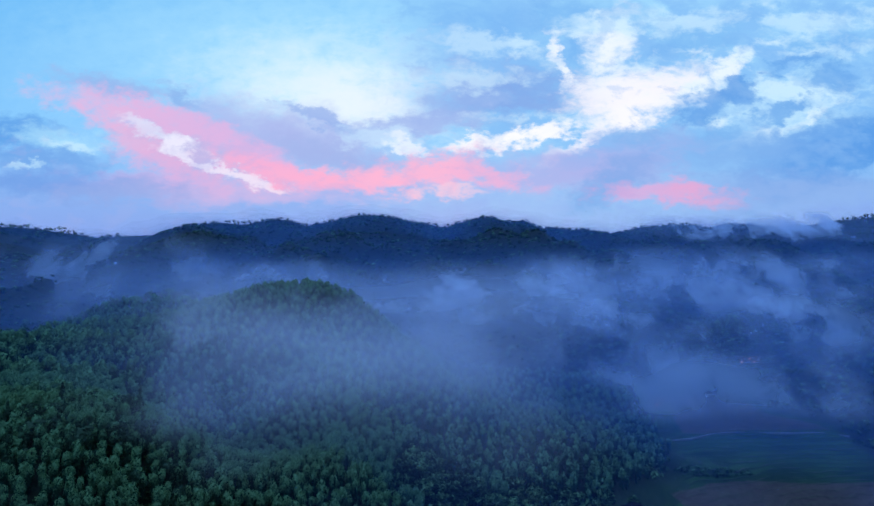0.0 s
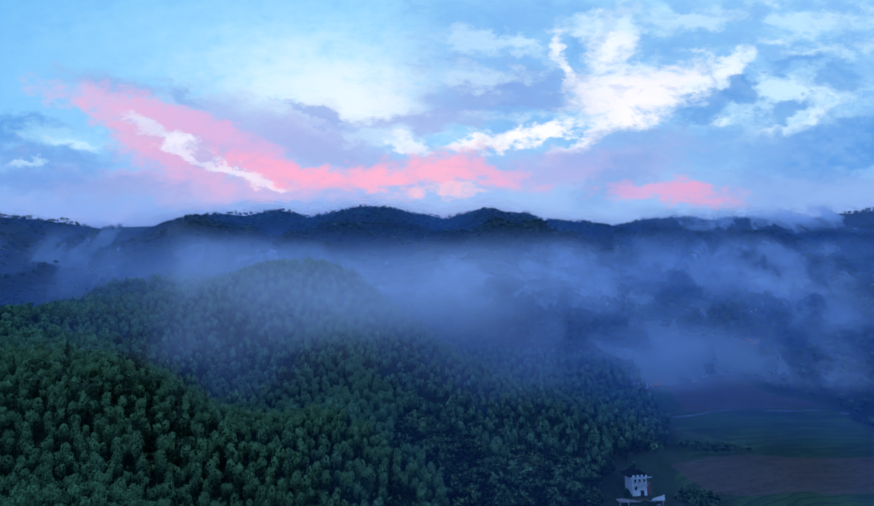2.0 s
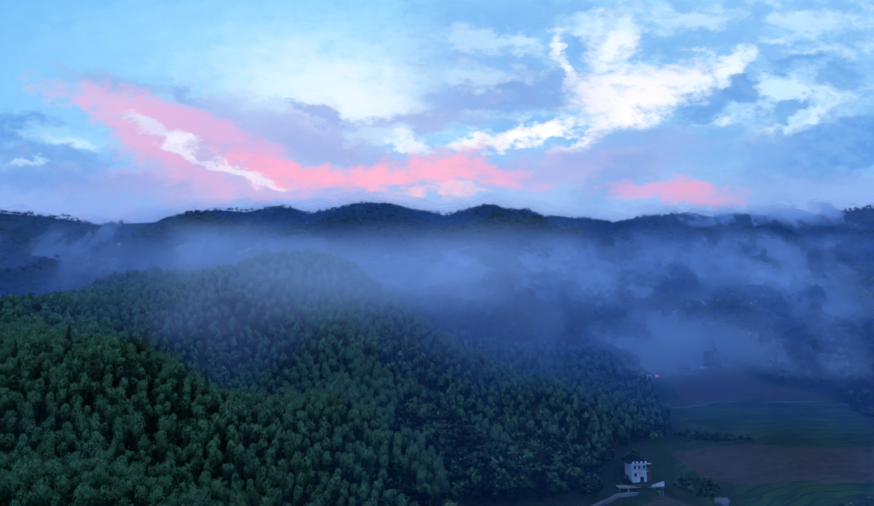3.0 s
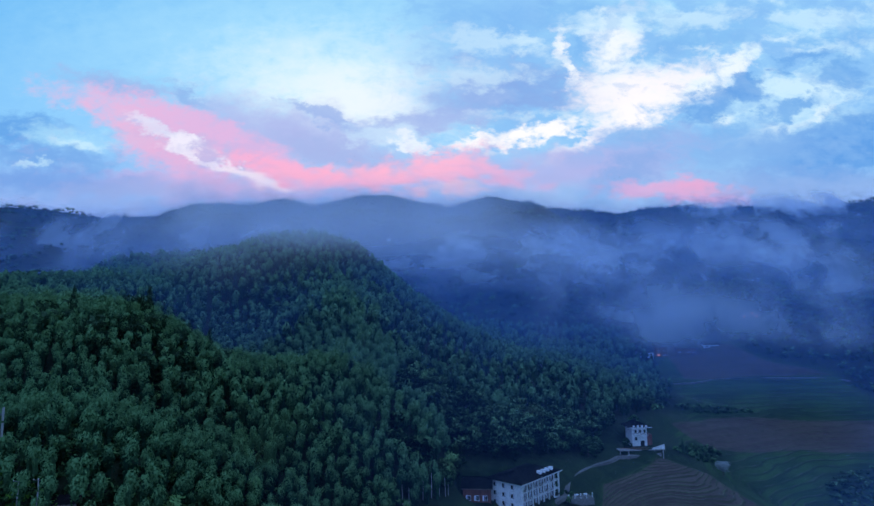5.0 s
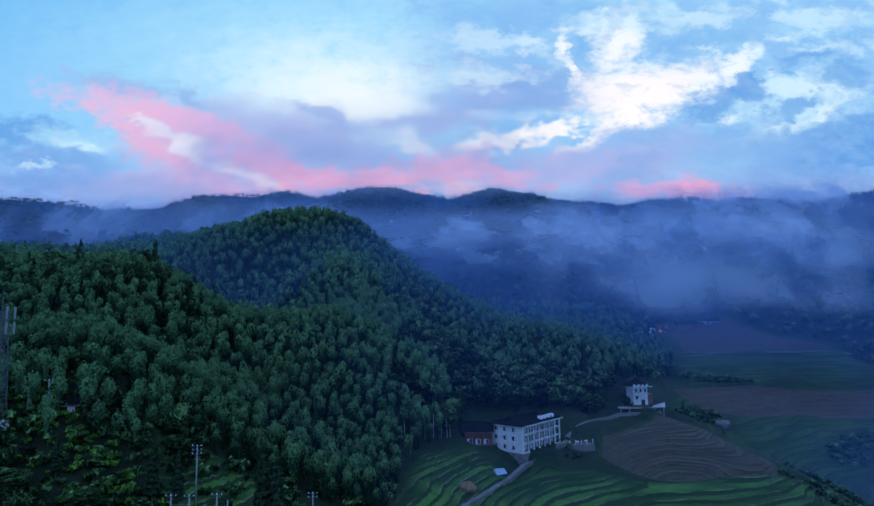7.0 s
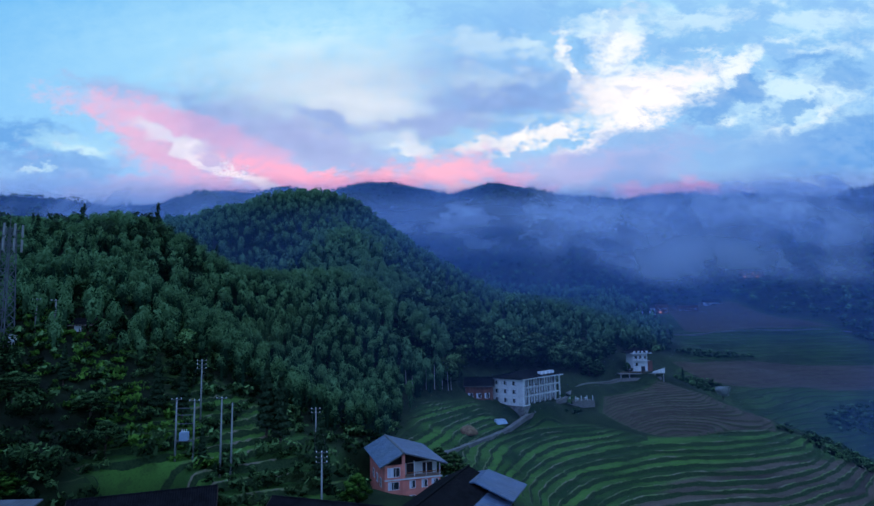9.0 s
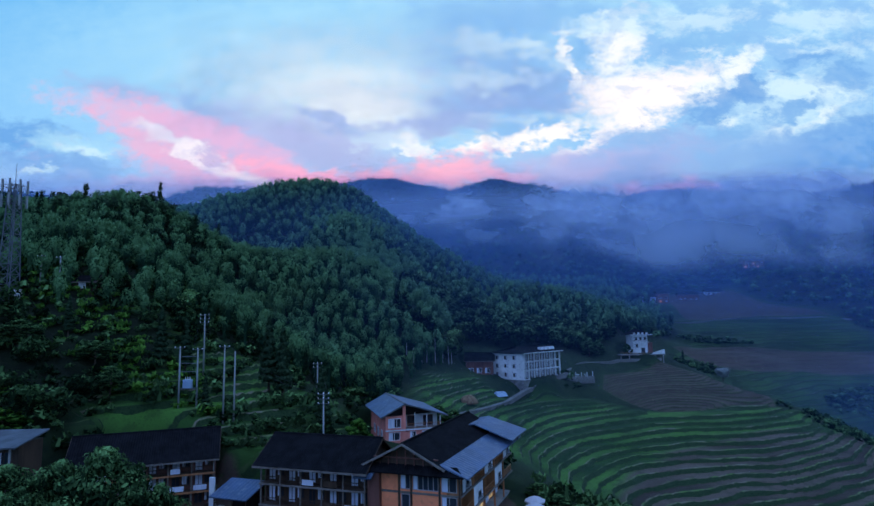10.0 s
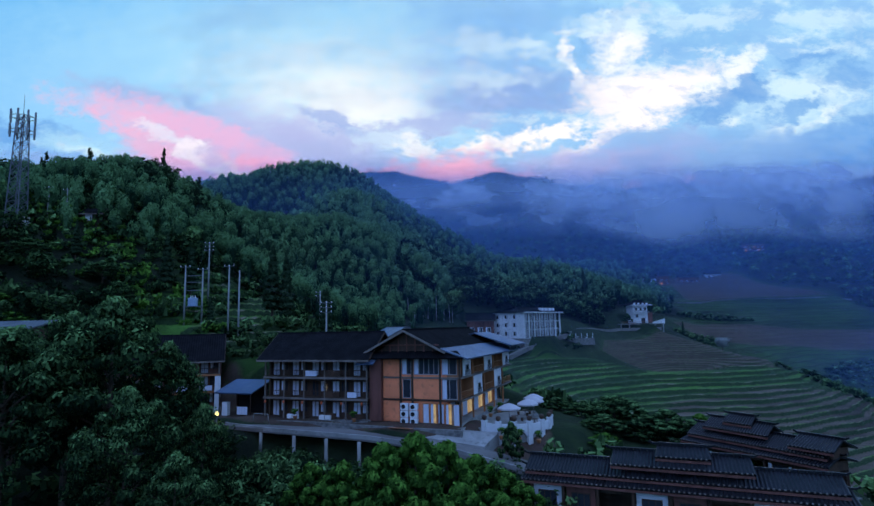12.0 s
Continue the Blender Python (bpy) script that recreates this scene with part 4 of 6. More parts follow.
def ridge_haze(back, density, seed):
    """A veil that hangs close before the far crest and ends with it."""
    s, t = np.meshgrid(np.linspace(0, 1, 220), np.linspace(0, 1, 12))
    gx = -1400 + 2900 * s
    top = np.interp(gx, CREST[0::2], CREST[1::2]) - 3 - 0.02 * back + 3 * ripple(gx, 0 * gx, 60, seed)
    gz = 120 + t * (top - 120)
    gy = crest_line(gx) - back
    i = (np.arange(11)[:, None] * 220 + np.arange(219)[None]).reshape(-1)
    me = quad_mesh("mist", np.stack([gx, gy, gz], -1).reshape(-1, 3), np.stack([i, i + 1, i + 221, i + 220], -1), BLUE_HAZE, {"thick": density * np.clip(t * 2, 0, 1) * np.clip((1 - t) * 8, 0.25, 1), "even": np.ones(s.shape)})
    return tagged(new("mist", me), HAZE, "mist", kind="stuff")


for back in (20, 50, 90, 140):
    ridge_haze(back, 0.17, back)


# ---------------------------------------------------------------- building kit
class Geo:
    """Corners and faces of one part."""

    def __init__(self):
        self.v, self.f = [], []

    def face(self, *pts):
        k = len(self.v)
        self.v += [tuple(p) for p in pts]
        self.f.append(tuple(range(k, k + len(pts))))
        return self

    def hexa(self, low, high):
        """A solid between two four-cornered rings."""
        k = len(self.v)
        self.v += [tuple(p) for p in (*low, *high)]
        self.f += [(k + 3, k + 2, k + 1, k), (k + 4, k + 5, k + 6, k + 7)] + [(k + a, k + (a + 1) % 4, k + 4 + (a + 1) % 4, k + 4 + a) for a in range(4)]
        return self

    def box(self, x0, x1, y0, y1, z0, z1):
        return self.hexa([(x0, y0, z0), (x1, y0, z0), (x1, y1, z0), (x0, y1, z0)], [(x0, y0, z1), (x1, y0, z1), (x1, y1, z1), (x0, y1, z1)])

    def beam(self, a, b, wide, deep=None):
        """A square bar from a to b."""
        a, b = Vector(a), Vector(b)
        way = (b - a).normalized()
        side = way.cross(Vector((0, 0, 1)) if abs(way.z) < 0.95 else Vector((1, 0, 0))).normalized()
        up = side.cross(way) * ((deep or wide) / 2)
        side = side * (wide / 2)
        return self.hexa([a - side - up, a + side - up, a + side + up, a - side + up], [b - side - up, b + side - up, b + side + up, b - side + up])

    def tube(self, rings, sides=8):
        """A round, tapered rod through rings of (point, radius)."""
        k = len(self.v)
        n = len(rings)
        for i, (p, r) in enumerate(rings):
            way = (Vector(rings[min(i + 1, n - 1)][0]) - Vector(rings[max(i - 1, 0)][0])).normalized()
            a = way.cross(Vector((0, 1, 0)) if abs(way.y) < 0.9 else Vector((1, 0, 0))).normalized()
            b = way.cross(a)
            for s in range(sides):
                t = 2 * math.pi * s / sides
                self.v.append(tuple(Vector(p) + a * (r * math.cos(t)) + b * (r * math.sin(t))))
        for i in range(n - 1):
            for s in range(sides):
                q = (s + 1) % sides
                self.f.append((k + i * sides + s, k + i * sides + q, k + (i + 1) * sides + q, k + (i + 1) * sides + s))
        self.f.append(tuple(k + s for s in reversed(range(sides))))
        self.f.append(tuple(k + (n - 1) * sides + s for s in range(sides)))
        return self

    def slope(self, e0, e1, r1, r0, thick=0.18, row=0.34, ridge=0.05):
        """A roof slope from the eave e0-e1 up to r0-r1, laid with rows of half-round tiles."""
        e0, e1, r0, r1 = map(Vector, (e0, e1, r0, r1))
        up = (e1 - e0).cross(r0 - e0).normalized()
        if up.z < 0:
            up = -up
        n = max(2, int((e1 - e0).length / row))
        k = len(self.v)
        for i in range(2 * n + 1):
            s = i / (2 * n)
            lift = up * (ridge if i % 2 else 0.0)
            lo, hi = e0.lerp(e1, s), r0.lerp(r1, s)
            self.v += [tuple(lo + lift), tuple(hi + lift)]
        for i in range(2 * n):
            self.f.append((k + 2 * i, k + 2 * i + 2, k + 2 * i + 3, k + 2 * i + 1))
        d = up * thick
        self.hexa([e0 - d, e1 - d, r1 - d, r0 - d], [e0 - up * 0.01, e1 - up * 0.01, r1 - up * 0.01, r0 - up * 0.01])
        return self

    def mesh(self, name, mat, smooth=False):
        me = bpy.data.meshes.new(name)
        me.from_pydata(self.v, [], self.f)
        me.materials.append(mat)
        if smooth:
            me.polygons.foreach_set("use_smooth", np.ones(len(me.polygons), bool))
        me.update()
        return me


def part(name, geo, mat, parent, label="", smooth=False):
    ob = new(name, geo.mesh(name, mat, smooth))
    ob.parent = parent
    return tagged(ob, label)


def thing(name, m, label, category, group=""):
    ob = new(name)
    ob.empty_display_size = 0.3
    ob.matrix_world = m
    return tagged(ob, label, category, group)


def window(parent, axis, at, a0, a1, z0, z1, mat=TIMBER, pane=GLASS, bars=1, curtain=0.0, out=-1, name="window"):
    """A framed window in the wall plane x = at or y = at, looking to the side out."""
    def bx(g, p, q, d0, d1, lo, hi):
        lo_d, hi_d = sorted((at + out * d0, at + out * d1))
        return g.box(p, q, lo_d, hi_d, lo, hi) if axis == "y" else g.box(lo_d, hi_d, p, q, lo, hi)
    g = Geo()
    t = 0.09
    for p, q, lo, hi in ((a0, a1, z0, z0 + t), (a0, a1, z1 - t, z1), (a0, a0 + t, z0 + t, z1 - t), (a1 - t, a1, z0 + t, z1 - t)):
        bx(g, p, q, 0.002, 0.08, lo, hi)
    for k in range(bars):
        c = a0 + (a1 - a0) * (k + 1) / (bars + 1)
        bx(g, c - 0.035, c + 0.035, 0.002, 0.06, z0 + t, z1 - t)
    w_ob = part(name, g, mat, parent)
    part("pane", bx(Geo(), a0 + t, a1 - t, 0.004, 0.02, z0 + t, z1 - t), pane, w_ob)
    if curtain:
        c = a0 + t + (a1 - a0 - 2 * t) * curtain
        part("curtain", bx(Geo(), a0 + t, c, 0.024, 0.034, z0 + t, z1 - t), CURTAIN, w_ob, "pale drawn curtain")
    return w_ob


def railing(parent, axis, at, a0, a1, z0, high=1.0, mat=TIMBER, gap=0.28):
    g = Geo()
    def bx(p, q, w, lo, hi):
        return g.box(p, q, at - w, at + w, lo, hi) if axis == "y" else g.box(at - w, at + w, p, q, lo, hi)
    bx(a0, a1, 0.04, z0 + high - 0.08, z0 + high)
    bx(a0, a1, 0.03, z0 + 0.12, z0 + 0.18)
    n = max(2, int((a1 - a0) / gap))
    for k in range(n + 1):
        c = a0 + (a1 - a0) * k / n
        bx(c - 0.018, c + 0.018, 0.018, z0 + 0.18, z0 + high - 0.08)
    return part("railing", g, mat, parent)


def gable_roof(parent, x0, x1, y0, y1, eave, ridge, mat=TILE, over=0.9, ends=0.7, label="", ridge_tiles=True):
    """Two slopes with the ridge along x."""
    ym = (y0 + y1) / 2
    drop = (ridge - eave) / (ym - y0) * over
    r = part("roof", Geo().slope((x0 - ends, y0 - over, eave - drop), (x1 + ends, y0 - over, eave - drop), (x1 + ends, ym, ridge), (x0 - ends, ym, ridge))
             .slope((x1 + ends, y1 + over, eave - drop), (x0 - ends, y1 + over, eave - drop), (x0 - ends, ym, ridge), (x1 + ends, ym, ridge)), mat, parent, label)
    if ridge_tiles:
        a, b = x0 - ends, x1 + ends
        g = Geo().hexa([(a, ym - 0.16, ridge - 0.02), (b, ym - 0.16, ridge - 0.02), (b, ym + 0.16, ridge - 0.02), (a, ym + 0.16, ridge - 0.02)],
                       [(a, ym - 0.08, ridge + 0.16), (b, ym - 0.08, ridge + 0.16), (b, ym + 0.08, ridge + 0.16), (a, ym + 0.08, ridge + 0.16)])
        part("ridge_cap", g, mat, r)
    for x in (x0 - ends, x1 + ends):
        g = Geo()
        for yy in (y0 - over, y1 + over):
            g.beam((x, yy, eave - drop - 0.12), (x, ym, ridge - 0.12), 0.06, 0.24)
        part("bargeboard", g, TIMBER, r)
    part("eave_board", Geo().box(x0 - ends, x1 + ends, y0 - over - 0.05, y0 - over - 0.006, eave - drop - 0.28, eave - drop - 0.02), WEATHERED if mat is TILE else mat, r, "pale weathered eave board" if mat is TILE else "")
    return r


# ---------------------------------------------------------------- timber guest house with open galleries
def gallery_house(m, length, depth, bays, floors, storey, ridge, label, wall=TIMBER, band=WEATHERED):
    h = thing("guest_house", m, label, "house", "timber guest houses")
    eave = floors * storey
    part("wall", Geo().box(0.15, length - 0.15, 1.7, depth, 0, eave), wall, h)
    bay = length / bays
    rnd = random.Random(bays * 7 + floors)
    part("plinth", Geo().box(-0.3, length + 0.3, -0.4, depth, -1.2, -0.004), STONE, h)
    for f in range(floors):
        z = f * storey
        if f:
            part("gallery_floor", Geo().box(0, length, 0, 1.695, z - 0.18, z), TIMBER, h)
            part("floor_beam", Geo().box(-0.1, length + 0.1, -0.08, -0.004, z - 0.24, z + 0.04), band, h)
        for b in range(bays):
            a = b * bay
            if f:
                railing(h, "y", 0.06, a + 0.12, a + bay - 0.12, z)
            light = CURTAIN if rnd.random() < 0.7 else GLASS
            window(h, "y", 1.7, a + 0.35, a + bay * 0.5 - 0.1, z + 0.05 if f else z + 0.05, z + 2.25, TIMBER, light, 1, 0.0, name="gallery_door")
            window(h, "y", 1.7, a + bay * 0.5 + 0.1, a + bay - 0.35, z + 0.7, z + 2.25, TIMBER, GLASS, 2, rnd.choice((0, 0.4, 0.75)))
            if rnd.random() < 0.5:
                part("railing_panel", Geo().box(a + 0.3, a + bay * rnd.uniform(0.45, 0.8), -0.004, 0.014, z + 0.16, z + 0.9), CURTAIN if rnd.random() < 0.6 and f else TIMBER, h)
        for b in range(bays + 1):
            x = min(max(b * bay, 0.12), length - 0.12)
            part("post", Geo().tube([((x, 0.14, z), 0.12), ((x, 0.14, z + storey - 0.2), 0.11)], 8), WEATHERED, h)
    for x in (0, length - 0.24):
        part("end_wall", Geo().box(x, x + 0.24, 1.2, depth, 0, eave), wall, h)
    mid = depth / 2
    for x, s in ((0.02, 0.2), (length - 0.22, 0.2)):
        part("gable", Geo().hexa([(x, 0.2, eave), (x + s, 0.2, eave), (x + s, depth - 0.2, eave), (x, depth - 0.2, eave)], [(x, mid - 0.1, ridge - 0.35), (x + s, mid - 0.1, ridge - 0.35), (x + s, mid + 0.1, ridge - 0.35), (x, mid + 0.1, ridge - 0.35)]), TIMBER, h)
    gable_roof(h, 0, length, 0, depth, eave + 0.25, ridge)
    return h


wing = gallery_house(pose(-26.8, 83.4, 0, 0, 0, -19), 16.6, 8.6, 5, 3, 2.85, 11.8, "three-storey dark timber guest house with open galleries under a tiled roof")
for k in range(4):
    x = 4.2 + (k % 2) * 0.95 + (k // 2) * 5.2
    part("air_conditioner", Geo().box(x, x + 0.8, -0.39, -0.05, 0.05, 0.62), WHITE, wing, "white outdoor air conditioner")
for k in range(6):
    x = 0.4 + k * 3.1
    lantern = part("lantern", Geo().tube([((x, -0.25, 2.05), 0.06), ((x, -0.25, 2.12), 0.15), ((x, -0.25, 2.35), 0.17), ((x, -0.25, 2.48), 0.06)], 10), LANTERN_RED, wing, "small hanging lantern", True)
# small roof that joins the wing to the main house
part("link_roof", Geo().slope((15.2, -0.7, 7.6), (17.8, -0.7, 7.6), (17.8, 1.9, 8.9), (15.2, 1.9, 8.9)), BLUE_ROOF, wing, "small blue sheet roof between the houses")
part("link_wall", Geo().box(16.7, 18.4, 0.6, 5, 0, 8.2), RED_TIMBER, wing)

left_house = gallery_house(pose(-54.3, 83.4, 0.5, 0, 0, 20), 19.5, 8.0, 6, 3, 2.6, 11.3, "timber guest house with galleries and a dark tiled roof behind trees", RED_TIMBER, band=WARM_TIMBER)


# ---------------------------------------------------------------- orange main house
def main_house():
    h = thing("hotel_house", pose(-10.2, 79.0, 0, 0, 0, -20.3), "orange three-storey hotel with tiled gable roof and lit ground floor", "house")
    L, D, s, eave = 12.4, 26.5, 2.9, 8.6
    part("wall", Geo().box(0, L - 1.9, 0.25, D, -0.5, eave), ORANGE, h)
    part("plinth", Geo().box(-0.2, L + 0.35, -0.15, D + 0.2, -2.6, -0.504), CONCRETE, h)
    # front: rendered panels between dark beams
    for f in range(3):
        z = f * s
        part("floor_beam", Geo().box(-0.05, L + 0.08, 0.02, 0.246, z + s - 0.2, z + s), WEATHERED if f == 1 else TIMBER, h)
        part("wall_panel", Geo().box(0.08, 3.75, 0.12, 0.246, z + 0.1, z + s - 0.24), ORANGE, h, "smooth orange rendered panel")
    for x in (0.0, 3.85, 5.6, 9.55, 12.28):
        part("post", Geo().box(x - 0.09, x + 0.11, -0.02, 0.24, -0.45, eave), TIMBER, h)
    window(h, "y", 0.25, 4.05, 5.45, 6.1, 8.25, PALE_FRAME, GLASS, 1, 0.5)
    window(h, "y", 0.25, 5.8, 9.4, 6.1, 8.25, PALE_FRAME, GLASS, 4, 0.16)
    window(h, "y", 0.25, 9.8, 11.9, 6.1, 8.25, PALE_FRAME, GLASS, 1, 0.4)
    window(h, "y", 0.25, 4.15, 5.35, 3.0, 5.5, PALE_FRAME, GLASS, 0, 0.0)
    part("wall_panel", Geo().box(5.75, 9.4, 0.12, 0.246, 3.0, 5.6), ORANGE, h, "smooth orange rendered panel")
    window(h, "y", 0.25, 9.8, 11.9, 2.95, 5.55, PALE_FRAME, GLASS, 1, 0.3)
    for k in range(6):
        x, z = 4.05 + (k % 2) * 1.35, -0.35 + (k // 2) * 0.95
        ac = part("air_conditioner", Geo().box(x, x + 1.1, -0.45, -0.03, z, z + 0.85), WHITE, h, "white outdoor air conditioner")
        part("fan", Geo().tube([((x + 0.42, -0.47, z + 0.42), 0.3), ((x + 0.42, -0.452, z + 0.42), 0.3)], 12), DARK, ac, "dark round fan grille")
    for k in range(5):
        x = 7.0 + k * 1.06
        window(h, "y", 0.25, x, x + 0.95, -0.4, 2.4, WARM_TIMBER, LAMPLIGHT if k in (1, 3) else CURTAIN, 0, 0.45 if k in (1, 3) else 0)
    # side towards the fields: stacked balconies, open and boarded in turn
    bay = (D - 0.4) / 5
    for f in range(3):
        z = f * s
        part("balcony_floor", Geo().box(L - 1.9, L, 0.26, D, z - 0.2 if f else -0.5, z), TIMBER if f else CONCRETE, h)
        part("floor_beam", Geo().box(L + 0.002, L + 0.1, 0.26, D, z + s - 0.24, z + s), WEATHERED, h)
        for b in range(5):
            y0 = 0.3 + b * bay
            part("post", Geo().box(L - 0.2, L - 0.002, y0 - 0.1, y0 + 0.1, z, z + s - 0.2), WARM_TIMBER, h)
            if f == 0:
                window(h, "x", L - 1.9, y0 + 0.3, y0 + bay - 0.3, 0.05, 2.45, WARM_TIMBER, LAMPLIGHT if b in (1, 2, 3) else GLASS, 2, 0.0, out=1)
                part("curtain_strip", Geo().box(L - 1.8, L - 1.76, y0 + 0.4, y0 + bay * 0.45, 0.1, 2.4), CURTAIN, h, "pale drawn curtain")
                continue
            part("partition", Geo().box(L - 1.895, L - 0.21, y0 - 0.06, y0 + 0.06, z, z + s - 0.22), WARM_TIMBER, h)
            part("inner_wall", Geo().box(L - 1.896, L - 1.86, y0 + 0.1, y0 + bay - 0.1, z + 0.02, z + s - 0.24), WARM_TIMBER, h)
            window(h, "x", L - 1.86, y0 + bay * 0.5, y0 + bay - 0.5, z + 0.05, z + 2.2, TIMBER, GLASS, 1, 0.4, out=1, name="balcony_door")
            if (b + f) % 2 == 0:
                part("balcony_board", Geo().box(L - 0.19, L - 0.08, y0 + (1.2 if b == 0 else 0.14), y0 + bay * 0.86, z + 0.04, z + s - 0.26), WHITEWASH, h, "white boarded balcony panel")
                window(h, "x", L - 0.08, y0 + bay * 0.42, y0 + bay * 0.68, z + 0.5, z + 1.5, PALE_FRAME, GLASS, 0, 0, out=1)
                railing(h, "x", L + 0.02, y0 + bay * 0.36, y0 + bay * 0.74, z + 0.02, 0.8, STEEL, 0.2)
            else:
                railing(h, "x", L - 0.1, y0 + 0.12, y0 + bay - 0.12, z, 1.0, WARM_TIMBER)
    # roofs: gable to the front, skirt roof below it, long slope to the side
    a0, a1, ridge = -0.6, 10.2, 12.0
    am = (a0 + a1) / 2
    r = part("roof", Geo().slope((a1 + 0.5, -0.9, 9.1), (a1 + 0.5, D + 0.8, 9.1), (am, D + 0.8, ridge), (am, -0.9, ridge))
             .slope((a0 - 0.5, D + 0.8, 9.1), (a0 - 0.5, -0.9, 9.1), (am, -0.9, ridge), (am, D + 0.8, ridge)), TILE, h, "dark grey tiled main roof")
    part("ridge_cap", Geo().box(am - 0.15, am + 0.15, -0.9, D + 0.8, ridge - 0.02, ridge + 0.2), TILE, r)
    g = Geo()
    for x in (a0 - 0.5, a1 + 0.5):
        g.beam((x, -0.95, 8.98), (am, -0.95, ridge - 0.08), 0.1, 0.28)
    part("bargeboard", g, WEATHERED, r, "pale weathered bargeboard")
    part("gable", Geo().hexa([(a0, 0.3, 8.6), (a1, 0.3, 8.6), (a1, 0.5, 8.6), (a0, 0.5, 8.6)], [(am - 0.2, 0.3, 11.7), (am + 0.2, 0.3, 11.7), (am + 0.2, 0.5, 11.7), (am - 0.2, 0.5, 11.7)]), TIMBER, h)
    g = Geo()
    for k in range(-3, 4):
        g.beam((am + k * 1.25, 0.2, 8.7), (am + k * 1.25, 0.2, 11.6 - abs(k) * 0.76), 0.14)
    g.beam((a0 + 0.8, 0.16, 10.0), (a1 - 0.8, 0.16, 10.0), 0.16)
    part("gable_frame", g, RED_TIMBER, h)
    part("skirt_roof", Geo().slope((-0.8, -1.2, 8.35), (L + 0.9, -1.2, 8.35), (L - 0.4, 0.35, 9.2), (-0.8, 0.35, 9.2)), TILE, h)
    part("side_roof", Geo().slope((L + 1.5, -1.2, 8.3), (L + 1.5, D + 1.2, 8.3), (a1 - 0.4, D + 1.2, 9.55), (a1 - 0.4, -0.4, 9.55), row=0.8), BLUE_ROOF, h, "blue-grey sheet metal side roof")
    part("rear_roof", Geo().slope((L + 2.2, D - 7.5, 9.2), (L + 2.2, D + 2.5, 9.2), (L - 4.5, D + 2.5, 11.2), (L - 4.5, D - 6.0, 11.2), row=0.8).slope((L - 12.5, D + 2.5, 9.6), (L - 12.5, D - 4.5, 9.6), (L - 4.5, D - 6.0, 11.2), (L - 4.5, D + 2.5, 11.2), row=0.8), BLUE_ROOF, h, "raised blue sheet metal rear roof")
    g = Geo()
    for y in (D - 7, D - 2.5, D + 2):
        g.beam((L + 1.8, y, 8.3), (L + 1.8, y, 9.1), 0.12)
    part("roof_prop", g, STEEL, h)
    return h


main_house()


